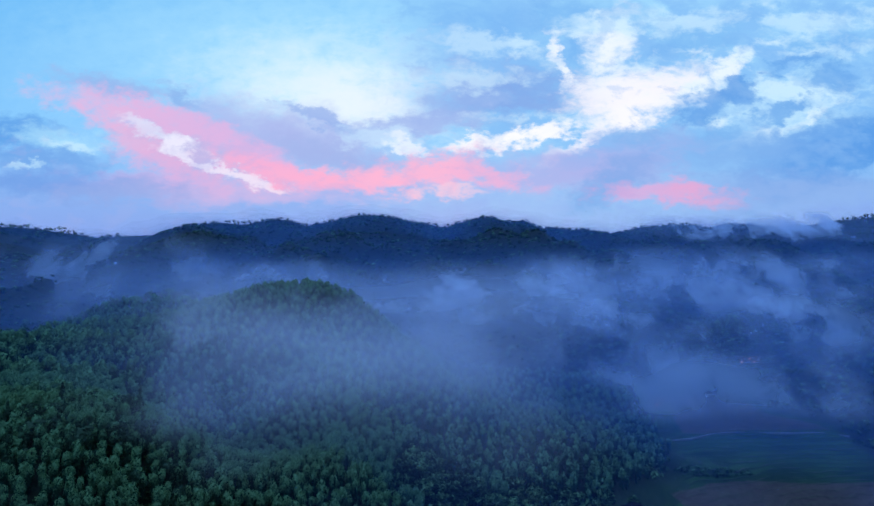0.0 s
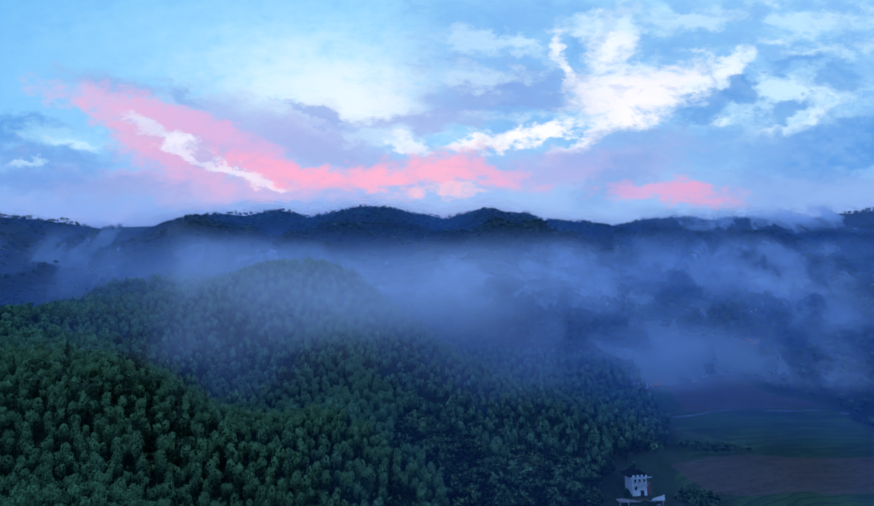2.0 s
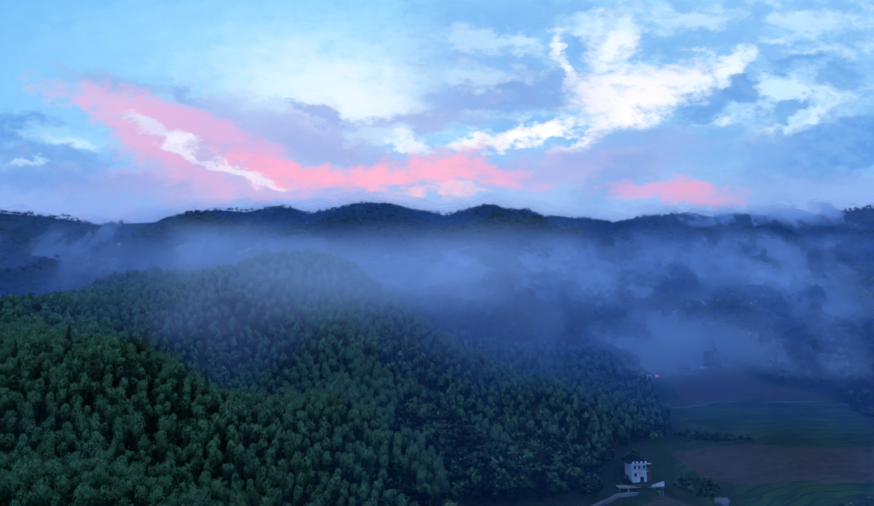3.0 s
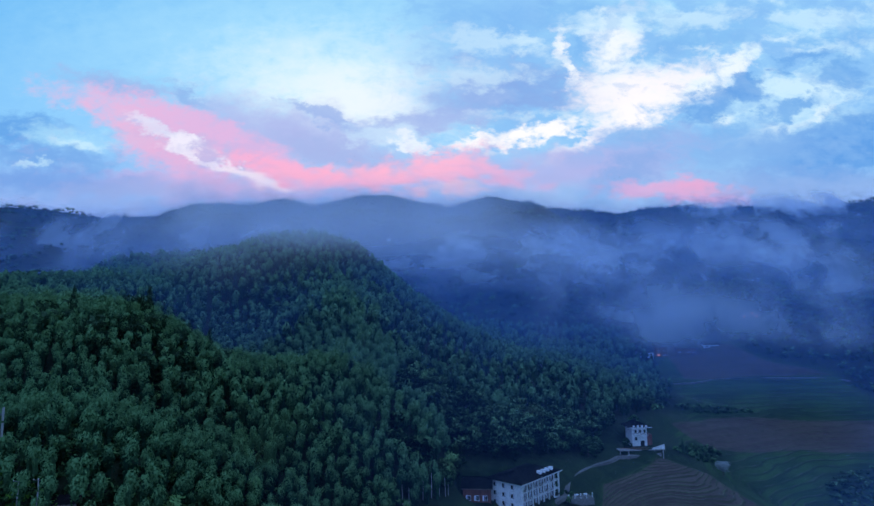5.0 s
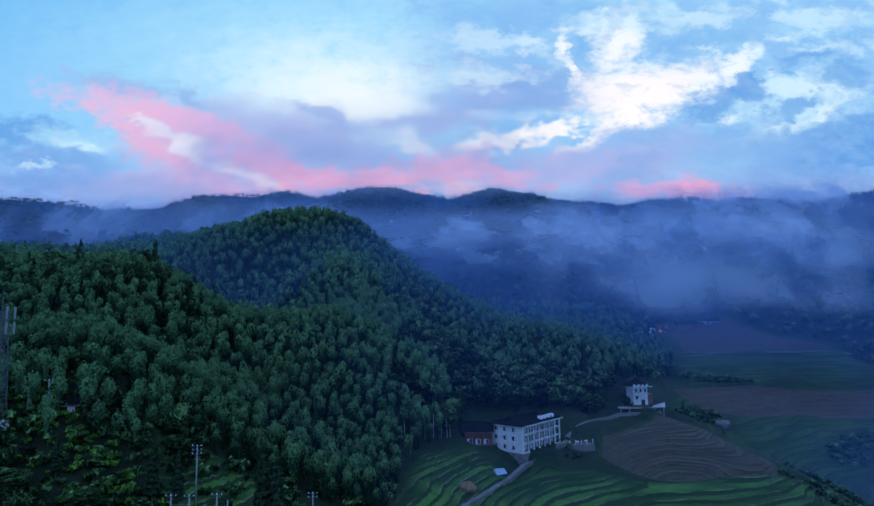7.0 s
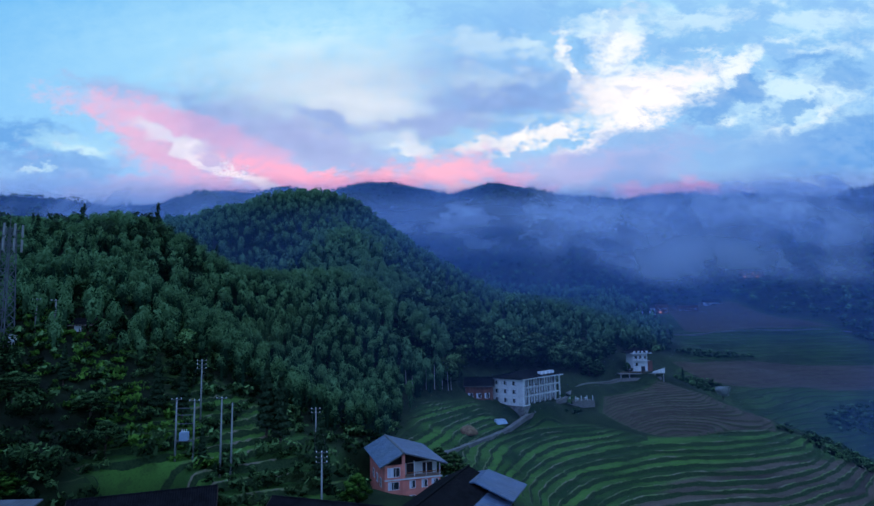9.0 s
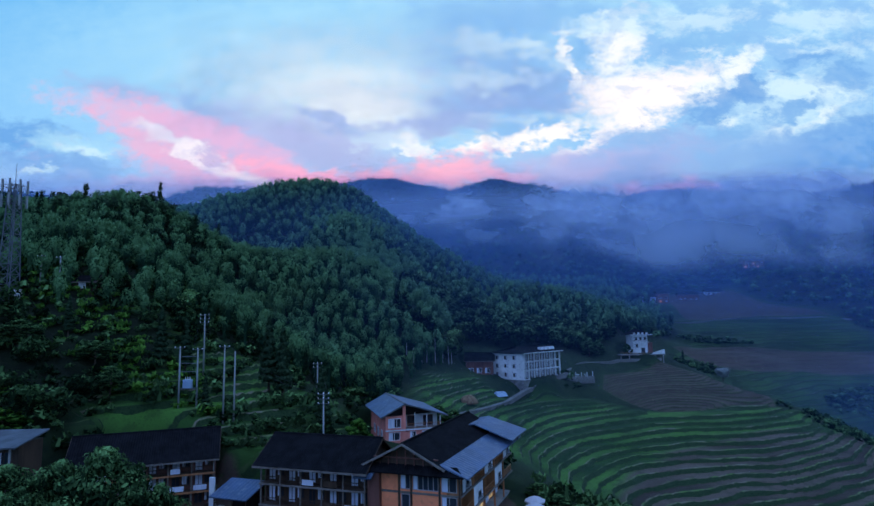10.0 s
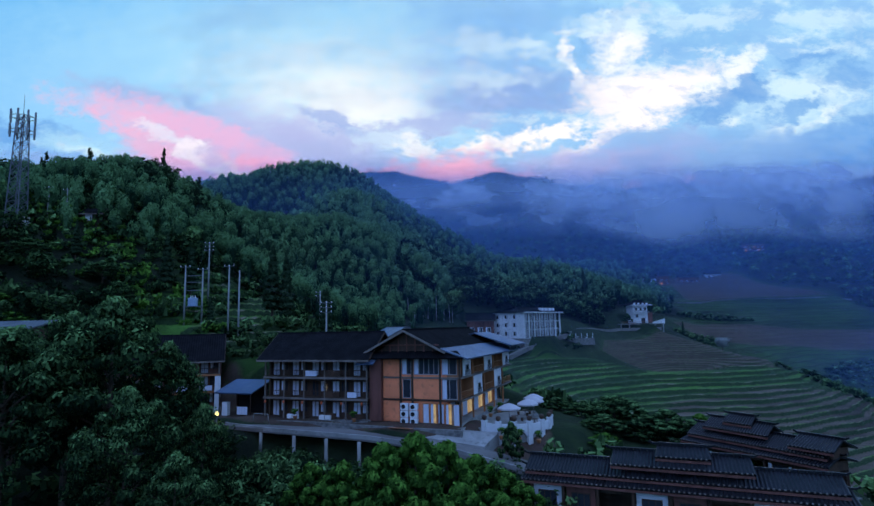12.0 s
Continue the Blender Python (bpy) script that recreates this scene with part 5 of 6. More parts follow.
# ---------------------------------------------------------------- salmon house with its gable to the fields
def salmon_house():
    h = thing("salmon_house", pose(-8.5, 113.0, 2.3, 0, 0, 17), "salmon-pink rendered house with blue metal gable roof", "house")
    part("wall", Geo().box(-3.6, 7.4, 0.0, 17, -1.5, 5.1), PINK, h)
    part("upper_wall", Geo().box(-3.6, 0.3, 0.0, 17, 5.1, 7.7), PINK, h)
    part("set_back_wall", Geo().box(0.304, 7.3, 2.2, 17, 5.1, 7.6), WHITEWASH, h)
    part("gable", Geo().hexa([(-3.6, 0.1, 7.7), (7.4, 2.3, 7.7), (7.4, 2.5, 7.7), (-3.6, 0.3, 7.7)], [(-0.3, 0.1, 9.7), (0.6, 2.3, 9.7), (0.6, 2.5, 9.7), (-0.3, 0.3, 9.7)]), DARK, h)
    part("pillar", Geo().box(-0.25, 0.35, -0.22, -0.004, -1.5, 9.6), PINK, h)
    part("floor_band", Geo().box(-3.7, 7.7, -0.35, -0.226, 4.95, 5.2), WHITEWASH, h)
    part("gallery_floor", Geo().box(0.36, 7.6, -0.2, 2.2, 5.104, 5.2), CONCRETE, h)
    for z in (0.0, 2.7):
        for x0, x1 in ((-3.0, -0.8), (1.2, 2.4), (3.6, 4.8), (5.6, 7.0)):
            window(h, "y", 0, x0, x1, z + 0.5, z + 2.0, WHITE, GLASS, 1, 0.35)
    window(h, "y", 0, -3.1, -0.6, 5.5, 7.3, WHITE, GLASS, 2, 0.5)
    window(h, "y", 2.2, 1.2, 2.8, 5.3, 7.3, TIMBER, GLASS, 1, 0)
    window(h, "y", 2.2, 4.4, 6.4, 5.3, 7.3, TIMBER, GLASS, 1, 0)
    railing(h, "y", -0.15, 0.4, 7.5, 5.2, 1.0, WARM_TIMBER)
    for x in (2.2, 4.6, 7.3):
        part("post", Geo().box(x - 0.08, x + 0.08, -0.12, 0.06, 5.2, 8.6 - 0.16 * x), WHITE, h)
    for y in (3, 7, 11):
        window(h, "x", -3.6, y, y + 1.8, 3.0, 4.7, WHITE, GLASS, 1, 0.3, out=-1)
    r = part("roof", Geo().slope((-4.7, 18.6, 7.7), (-4.7, -0.9, 7.7), (0, -0.9, 10.1), (0, 18.6, 10.1), row=0.7)
             .slope((8.7, -0.9, 7.5), (8.7, 18.6, 7.5), (0, 18.6, 10.1), (0, -0.9, 10.1), row=0.7), BLUE_ROOF, h, "blue-grey sheet metal gable roof")
    part("ridge_cap", Geo().box(-0.2, 0.2, -0.95, 18.65, 10.06, 10.2), GREY_ROOF, r)
    part("bargeboard", Geo().beam((-4.7, -0.95, 7.6), (0, -0.95, 10.0), 0.08, 0.25).beam((8.7, -0.95, 7.4), (0, -0.95, 10.0), 0.08, 0.25), GREY_ROOF, r)
    return h


salmon_house()


# ---------------------------------------------------------------- white hotel on the spur
def white_hotel():
    h = thing("white_hotel", pose(27.2, 206.2, 7.4, 0, 0, 48), "white three-storey hotel with columned galleries and dark roof", "hotel")
    L, D, s = 25.0, 14.5, 3.05
    part("wall", Geo().box(0, L, 1.6, D, -0.2, 9.2), WHITEWASH, h)
    part("end_wall", Geo().box(-0.004, 0.4, 0, 1.6, -0.2, 9.2), WHITEWASH, h)
    part("stone_base", Geo().box(-0.3, L + 0.3, -0.3, D, -7.5, -0.206).box(4.0, L - 2.0, -2.2, -0.304, -7.5, -2.2), STONE, h, "rough stone footing")
    bay = L / 7
    for f in range(3):
        z = f * s
        part("gallery_floor", Geo().box(0.4, L, -0.1, 1.595, z - 0.32, z), WHITEWASH, h)
        for b in range(7):
            x = b * bay
            # near-black panes fill each bay to paint in the shade of the gallery
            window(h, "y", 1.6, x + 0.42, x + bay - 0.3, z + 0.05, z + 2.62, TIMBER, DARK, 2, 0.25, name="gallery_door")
            part("gallery_rail", Geo().box(x + 0.3, x + bay - 0.12, -0.06, 0.0, z + 0.85, z + 0.92).box(x + 0.3, x + bay - 0.12, -0.06, 0.0, z + 0.45, z + 0.49), TIMBER, h)
        for b in range(8):
            x = min(max(b * bay, 0.6), L - 0.2)
            part("column", Geo().box(x - 0.28, x + 0.28, -0.12, 0.3, z, z + s - 0.2), WHITEWASH, h)
    for z in (0.8, 3.9, 6.9):
        for y in (3.2, 7.0, 10.8):
            window(h, "x", 0, y, y + 1.3, z, z + 1.4, TIMBER, GLASS, 1, 0.3, out=-1)
    e, r = 9.3, 11.4
    p = [(-0.9, -1.0, e), (L + 0.9, -1.0, e), (L + 0.9, D + 0.8, e), (-0.9, D + 0.8, e)]
    a, b = (6.0, D / 2, r), (L - 6.0, D / 2, r)
    part("roof", Geo().slope(p[0], p[1], b, a).slope(p[2], p[3], a, b).slope(p[3], p[0], (a[0], a[1] - 0.05, r), (a[0], a[1] + 0.05, r)).slope(p[1], p[2], (b[0], b[1] + 0.05, r), (b[0], b[1] - 0.05, r)), TILE, h, "dark tiled hipped roof")
    part("eave_board", Geo().box(-0.95, L + 0.95, -1.08, -1.01, e - 0.35, e + 0.02), WHITEWASH, h)
    for k in range(4):
        x = 13.5 + k * 2.6
        d = part("dormer", Geo().box(x, x + 1.1, 0.8, 2.4, 9.5, 10.9), WHITE, h, "small white box on the roof")
    annex = thing("brown_annex", pose(7.0, 213.0, 9.0, 0, 0, -6), "low brown timber annex with dark roof beside the hotel", "house")
    part("wall", Geo().box(0, 10, 0, 8, -4, 5.4), RED_TIMBER, annex)
    for k in range(3):
        window(annex, "x", 0, 1 + k * 2.3, 2.4 + k * 2.3, 3.2, 4.7, WHITE, GLASS, 1, 0.3, out=-1)
        window(annex, "y", 0, 1 + k * 3.0, 2.8 + k * 3.0, 0.6, 2.4, WHITE, GLASS, 1, 0.3, out=-1)
    gable_roof(annex, 0, 10, 0, 8, 5.5, 7.8)
    return h


white_hotel()


# ---------------------------------------------------------------- small white house at the end of the spur
def white_house():
    h = thing("white_house", pose(91.5, 287.0, 11.6, 0, 0, 6), "small white house with dark pitched roof on a ledge", "house")
    part("wall", Geo().box(1.2, 8.6, 0, 8, -1, 8.9), WHITEWASH, h)
    part("side_room", Geo().box(8.604, 11.6, 1, 7, -1, 5.0), RED_TIMBER, h, "brown timber side room")
    for x in (1.9, 4.2, 6.5):
        window(h, "y", 0, x, x + 1.5, 6.2, 7.6, TIMBER, GLASS, 1, 0.3)
    window(h, "y", 0, 2.0, 3.6, 2.6, 4.2, TIMBER, GLASS, 1, 0.3)
    window(h, "y", 0, 5.2, 7.2, -0.2, 2.4, TIMBER, GLASS, 1, 0.0, name="door")
    part("balcony", Geo().box(0.9, 8.9, -1.3, -0.004, 5.1, 5.3), WHITEWASH, h)
    railing(h, "y", -1.25, 0.9, 8.9, 5.3, 0.9, TIMBER, 0.5)
    e, r = 9.0, 11.6
    p = [(-0.8, -1.6, e), (10.6, -1.6, e), (10.6, 9.4, e), (-0.8, 9.4, e)]
    a, b = (4.9, 2.2, r), (4.9, 6.4, r)
    part("roof", Geo().slope(p[3], p[0], a, b).slope(p[1], p[2], b, a).slope(p[0], p[1], (4.95, 2.2, r), (4.85, 2.2, r)).slope(p[2], p[3], (4.85, 6.4, r), (4.95, 6.4, r)), TILE, h, "dark tiled hipped roof")
    part("eave_board", Geo().box(-0.8, 10.6, -1.66, -1.6, e - 0.3, e + 0.02), WHITE, h, "white eave board")
    for k in range(4):
        part("roof_sign", Geo().box(1.0 + k * 2.1, 2.0 + k * 2.1, -1.5, -1.3, 9.1, 9.95), WHITE, h, "small white block on the eave")
    t = thing("terrace_platform", pose(84, 279.5, 10.9, 0, 0, 4), "concrete ledge on posts before the white house", "terrace")
    part("slab", Geo().box(0, 22, 0, 5.5, 0, 0.35), CONCRETE, t)
    for k in range(6):
        part("post", Geo().box(k * 4.2, k * 4.2 + 0.35, 0.2, 0.55, -4, -0.004), CONCRETE, t)
    part("side_wall", Geo().hexa([(16, 0.3, 0.354), (22, 0.3, 0.354), (22, 0.6, 0.354), (16, 0.6, 0.354)], [(16, 0.3, 1.0), (22, 0.3, 2.6), (22, 0.6, 2.6), (16, 0.6, 1.0)]), WHITEWASH, t)
    railing(t, "y", 0.1, 0, 14, 0.35, 1.0, WARM_TIMBER, 0.6)
    return h


white_house()



# ---------------------------------------------------------------- roads, viaduct and patio
def ribbon(points, wide, lift, thick, follow=True):
    """A road laid along points (east, north, height or None)."""
    g = Geo()
    pts = []
    for (ax, ay, az), (bx, by, bz) in zip(points, points[1:]):
        n = max(1, int(math.hypot(bx - ax, by - ay) / 3))
        for k in range(n):
            t = k / n
            pts.append((ax + (bx - ax) * t, ay + (by - ay) * t, None if az is None else az + (bz - az) * t))
    pts.append(points[-1])
    rows = []
    for i, (x, y, z) in enumerate(pts):
        px, py = pts[max(i - 1, 0)][:2]
        qx, qy = pts[min(i + 1, len(pts) - 1)][:2]
        d = math.hypot(qx - px, qy - py)
        nx, ny = -(qy - py) / d * wide / 2, (qx - px) / d * wide / 2
        if z is None:
            z = float(np.mean([ground_at(*pts[min(max(i + o, 0), len(pts) - 1)][:2]) for o in range(-5, 6)])) + 0.2
        rows.append(((x + nx, y + ny, z + lift), (x - nx, y - ny, z + lift)))
    for (a, b), (c, d) in zip(rows, rows[1:]):
        low = [(p[0], p[1], p[2] - thick) for p in (a, b, d, c)]
        g.hexa(low, [a, b, d, c])
    return g


road = tagged(new("road", ribbon([(-66, 74, 0.5), (-50, 80, 0.4), (-36, 82, 0.1), (-24, 77.6, -0.3), (-10, 73.4, -0.85), (0, 70.2, -1.7), (8, 65.5, -3.0), (16, 62.5, -4.6), (30, 60, -6.0)], 4.2, 0, 0.45).mesh("road", ROAD)), "worn grey concrete road before the guest houses", "road", kind="structure")
for k, (x, y, top) in enumerate([(-24.6, 75.6, -0.75), (-19.8, 73.8, -0.95), (-15.4, 72.4, -1.1), (-11.1, 71.0, -1.3), (-7.5, 70.0, -1.6)]):
    p = tagged(new("viaduct_post", Geo().tube([((x, y, ground_at(x, y) - 0.5), 0.24), ((x, y, top), 0.22)], 10).mesh("viaduct_post", CONCRETE, True)), "round concrete post carrying the road edge", "post", "viaduct posts")
kerb = tagged(new("kerb", ribbon([(-32, 79.2, 0.25), (-24, 75.5, -0.1), (-10, 71.3, -0.6), (0, 68.0, -1.5), (7, 63.6, -2.6)], 0.25, 0, 0.5).mesh("kerb", CONCRETE)), "low concrete kerb along the road", "kerb", kind="structure")
bank = tagged(new("retaining_wall", ribbon([(-27, 81.2, 0.0), (-18, 78.4, 0.0), (-9.5, 75.6, -0.2), (1.5, 72.4, -0.4)], 0.5, 0, 2.2).mesh("retaining_wall", STONE)), "rough stone retaining wall below the houses", "wall", kind="structure")
ramp = tagged(new("ramp", Geo().hexa([(-6, 73.6, -2.4), (4, 70, -3.2), (6, 73.0, -3.2), (-4, 76.5, -2.4)], [(-6, 73.6, -0.9), (4, 70, -1.9), (6, 73.0, -0.8), (-4, 76.5, -0.6)]).mesh("ramp", CONCRETE)), "sloping concrete apron beside the road", "ramp", kind="structure")

hill_road = tagged(new("hill_road", ribbon([(-5, 136, None), (-2, 148, None), (6, 169, None), (17, 191, None), (28, 206, None), (38, 215, None), (45, 222, None), (48, 230, None), (51, 240, None), (65, 259, None), (82, 277, None), (90, 279, None), (104, 282, None)], 1.7, 0.15, 1.4).mesh("hill_road", ROAD)), "narrow pale concrete lane up the terraced spur", "road", kind="structure")
field_path = tagged(new("field_path", ribbon([(168, 424, None), (185, 430, None), (205, 439, None), (248, 435, None), (293, 432, None), (300, 428, None)], 1.6, 0.15, 1.2).mesh("field_path", ROAD)), "pale dirt path across the far fields", "path", kind="structure")

patio = thing("patio", pose(8.0, 78.5, -0.7), "raised round patio with white arched wall beside the hotel", "patio")
part("deck", Geo().tube([((0, 0, -3.2), 5.15), ((0, 0, 0), 5.15)], 40).box(-3.6, 5.0, 0.5, 11, -3.2, -0.006), CONCRETE, patio)
RIM = 5.2
for k in range(7):
    a = radians(-132 + 21 * k)
    c, s = math.cos(a), math.sin(a)
    pier = part("pier", Geo().box(-0.3, 0.3, -0.02, 0.5, -1.9, 1.05).box(-0.36, 0.36, -0.06, 0.56, 1.054, 1.16), WHITEWASH, patio, "white rendered pier")
    pier.matrix_local = pose(RIM * c, RIM * s, 0, 0, 0, math.degrees(a) - 90)
    part("urn", Geo().tube([((5.45 * c, 5.45 * s, 1.16), 0.16), ((5.45 * c, 5.45 * s, 1.36), 0.3), ((5.45 * c, 5.45 * s, 1.62), 0.34), ((5.45 * c, 5.45 * s, 1.78), 0.2)], 10), TIMBER, patio, "dark round urn", True)
    if k < 6:
        g = Geo()
        for n in range(8):
            f0, f1 = n / 8, (n + 1) / 8
            a0, a1 = a + radians(21) * f0, a + radians(21) * f1
            z0, z1 = -1.9 + 1.75 * math.sin(math.pi * f0) ** 0.6, -1.9 + 1.75 * math.sin(math.pi * f1) ** 0.6
            ring = [(r * math.cos(b), r * math.sin(b), z) for b, z in ((a0, z0), (a1, z1)) for r in (RIM, RIM + 0.25)]
            low = [ring[0], ring[1], ring[3], ring[2]]
            g.hexa(low, [(p[0], p[1], 0.8) for p in low])
        part("arch", g, WHITEWASH, patio, "white rendered arch")


def umbrella(m, label):
    u_ob = thing("patio_umbrella", m, label, "umbrella", "patio umbrellas")
    part("pole", Geo().tube([((0, 0, 0), 0.035), ((0, 0, 2.75), 0.03)], 8), STEEL, u_ob, "", True)
    part("base", Geo().tube([((0, 0, 0), 0.35), ((0, 0, 0.1), 0.32)], 12), CONCRETE, u_ob)
    canopy = Geo()
    for k in range(8):
        a0, a1 = math.pi * k / 4, math.pi * (k + 1) / 4
        p, q = (1.55 * math.cos(a0), 1.55 * math.sin(a0)), (1.55 * math.cos(a1), 1.55 * math.sin(a1))
        canopy.face((p[0], p[1], 2.15), (q[0], q[1], 2.15), (q[0] * 0.45, q[1] * 0.45, 2.58), (p[0] * 0.45, p[1] * 0.45, 2.58)).face((p[0] * 0.45, p[1] * 0.45, 2.58), (q[0] * 0.45, q[1] * 0.45, 2.58), (0, 0, 2.78))
        canopy.face((p[0], p[1], 2.15), (p[0], p[1], 1.97), (q[0], q[1], 1.97), (q[0], q[1], 2.15))
    part("canopy", canopy, CLOTH, u_ob, "pale octagonal cloth canopy")
    return u_ob


first = umbrella(pose(7.9, 77.8, -0.7), "pale cloth patio umbrella, open, on the hotel patio")
for x, y, r in ((10.9, 81.6, 15), (12.1, 84.4, 30), (12.6, 87.6, 8)):
    copy_thing(first, pose(x, y, -0.7, 0, 0, r))
for k, (x, y) in enumerate([(8.9, 80.4), (11.2, 77.6), (11.0, 85.5)]):
    t = thing("patio_table", pose(x, y, -0.7, 0, 0, 20 * k), "small dark patio table with stools", "table", "patio tables")
    part("top", Geo().tube([((0, 0, 0.7), 0.5), ((0, 0, 0.75), 0.5)], 14), TIMBER, t)
    part("leg", Geo().tube([((0, 0, 0), 0.06), ((0, 0, 0.7), 0.05)], 8), STEEL, t)
    for s in range(3):
        a = s * 2.1
        part("stool", Geo().tube([((math.cos(a), math.sin(a), 0), 0.15), ((math.cos(a), math.sin(a), 0.45), 0.2)], 10), TIMBER, t)

shed = thing("carport", pose(-34.2, 85.6, 0, 0, 0, -20), "open shed with blue sheet roof between the houses", "shed")
part("roof", Geo().slope((-0.4, -0.6, 3.4), (6.2, -0.6, 3.4), (6.2, 4.2, 4.9), (-0.4, 4.2, 4.9), row=0.6), BLUE_ROOF, shed, "blue-grey sheet metal roof")
for x in (0.1, 5.7):
    for y, z in ((0.0, 3.4), (3.8, 4.6)):
        part("post", Geo().box(x - 0.07, x + 0.07, y - 0.07, y + 0.07, 0, z), TIMBER, shed)
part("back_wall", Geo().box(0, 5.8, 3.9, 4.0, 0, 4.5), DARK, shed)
part("cabinet", Geo().box(0.3, 1.3, 0.3, 0.9, 0, 1.9), WHITE, shed, "white cabinet")
part("sign_board", Geo().box(3.4, 5.2, -0.1, 0.0, 0.3, 1.4), CURTAIN, shed, "pale notice board")
part("white_panel", Geo().box(-1.8, -0.9, 1.0, 1.3, 0, 5.6), WHITEWASH, shed, "tall white panel")

low_shed = thing("grey_roofed_house", pose(-67, 73.5, ground_at(-60, 75), 0, 0, 2), "tall dark house with grey corrugated roof behind trees", "house")
zs = 13.2 - ground_at(-60, 75)
part("roof", Geo().slope((-0.5, -1.6, zs), (12.9, -1.6, zs), (12.9, 5, zs + 1.2), (-0.5, 5, zs + 1.2), row=0.5), GREY_ROOF, low_shed, "grey corrugated roof")
part("wall", Geo().box(0, 12.2, 0.2, 4.8, -1, zs + 0.1), TIMBER, low_shed)
part("lower_roof", Geo().slope((4, -2.4, zs - 3.6), (12.6, -2.4, zs - 3.6), (12.6, 0.15, zs - 2.9), (4, 0.15, zs - 2.9), row=0.5), GREY_ROOF, low_shed, "lower grey sheet roof")
for k in range(5):
    part("post", Geo().box(k * 2.98, k * 2.98 + 0.18, -1.2, -1.0, -1, zs - 0.1), POLE, low_shed)
    if k < 4:
        window(low_shed, "y", 0.2, k * 2.98 + 0.5, k * 2.98 + 2.5, zs - 2.4, zs - 0.8, TIMBER, GLASS, 1, 0.3)

street_lamp = thing("garden_lamp", pose(-29.2, 72.6, ground_at(-29.2, 72.6)), "lit warm globe lamp beside the road", "lamp")
zl = 2.2 - ground_at(-29.2, 72.6)
part("pole", Geo().tube([((0, 0, 0), 0.06), ((0, 0, zl - 0.3), 0.05)], 8), STEEL, street_lamp)
part("globe", Geo().tube([((0, 0, zl - 0.3), 0.08), ((0, 0, zl - 0.2), 0.2), ((0, 0, zl), 0.24), ((0, 0, zl + 0.2), 0.1)], 12), LAMP, street_lamp, "glowing warm globe", True)
lamp_light = new("lamp_light", bpy.data.lights.new("lamp_light", "POINT"))
lamp_light.data.energy, lamp_light.data.color, lamp_light.data.shadow_soft_size = 60, (1.0, 0.75, 0.4), 0.4
lamp_light.location = (-29.2, 71.9, 2.4)


# ---------------------------------------------------------------- tiled gallery with tiered roofs
def gallery_roofs(m, spans, label):
    """A long covered gallery: tiers of tiled roofs over timber posts. spans: x0, x1, eave height, half depth, rise."""
    h = thing("tiled_gallery", m, label, "gallery", "tiered tiled galleries")
    for x0, x1, e, half, rise in spans:
        roof = part("roof", Geo().slope((x0, -half, e), (x1, -half, e), (x1 - 0.2, 0, e + rise), (x0 + 0.2, 0, e + rise), row=0.32, ridge=0.09)
                    .slope((x1, half, e), (x0, half, e), (x0 + 0.2, 0, e + rise), (x1 - 0.2, 0, e + rise), row=0.32, ridge=0.09), GLAZED, h, "dark grey tiled roof with turned-up ends")
        g = Geo()
        for s, x in ((1, x1), (-1, x0)):
            g.beam((x - 0.9 * s, 0, e + rise + 0.08), (x + 0.1 * s, 0, e + rise + 0.12), 0.26, 0.2)
            g.beam((x + 0.1 * s, 0, e + rise + 0.12), (x + 0.45 * s, 0, e + rise + 0.28), 0.2, 0.16)
        n = int((x1 - x0 - 0.6) / 0.6)
        for k in range(n):
            a = x0 + 0.3 + (x1 - x0 - 0.6) * k / n
            g.box(a, a + (x1 - x0 - 0.6) / n - 0.05, -0.16, 0.16, e + rise, e + rise + 0.24)
        part("ridge_cap", g, GLAZED, roof)
        g = Geo()
        for k in range(int((x1 - x0) / 0.42)):
            a = x0 + 0.1 + k * 0.42
            g.box(a, a + 0.16, -half - 0.05, -half + 0.02, e - 0.06, e + 0.07)
        tagged(part("tile_ends", g, WEATHERED, roof, "row of pale tile ends"), kind="stuff")
        g = Geo()
        for k in range(int((x1 - x0) / 0.84)):
            a = x0 + 0.2 + k * 0.84
            g.beam((a, -half + 0.04, e - 0.25), (a, -0.2, e + rise - 0.25), 0.09)
        tagged(part("rafters", g, TIMBER, roof), kind="stuff")
        part("fascia", Geo().box(x0 + 0.05, x1 - 0.05, -half + 0.03, -half + 0.1, e - 0.42, e - 0.2), RED_TIMBER, roof)
        g = Geo()
        g.box(x0 + 0.6, x1 - 0.6, -half + 0.8, half - 0.8, e - 0.9, e + 0.1)
        part("frieze", g, TIMBER, h)
    return h


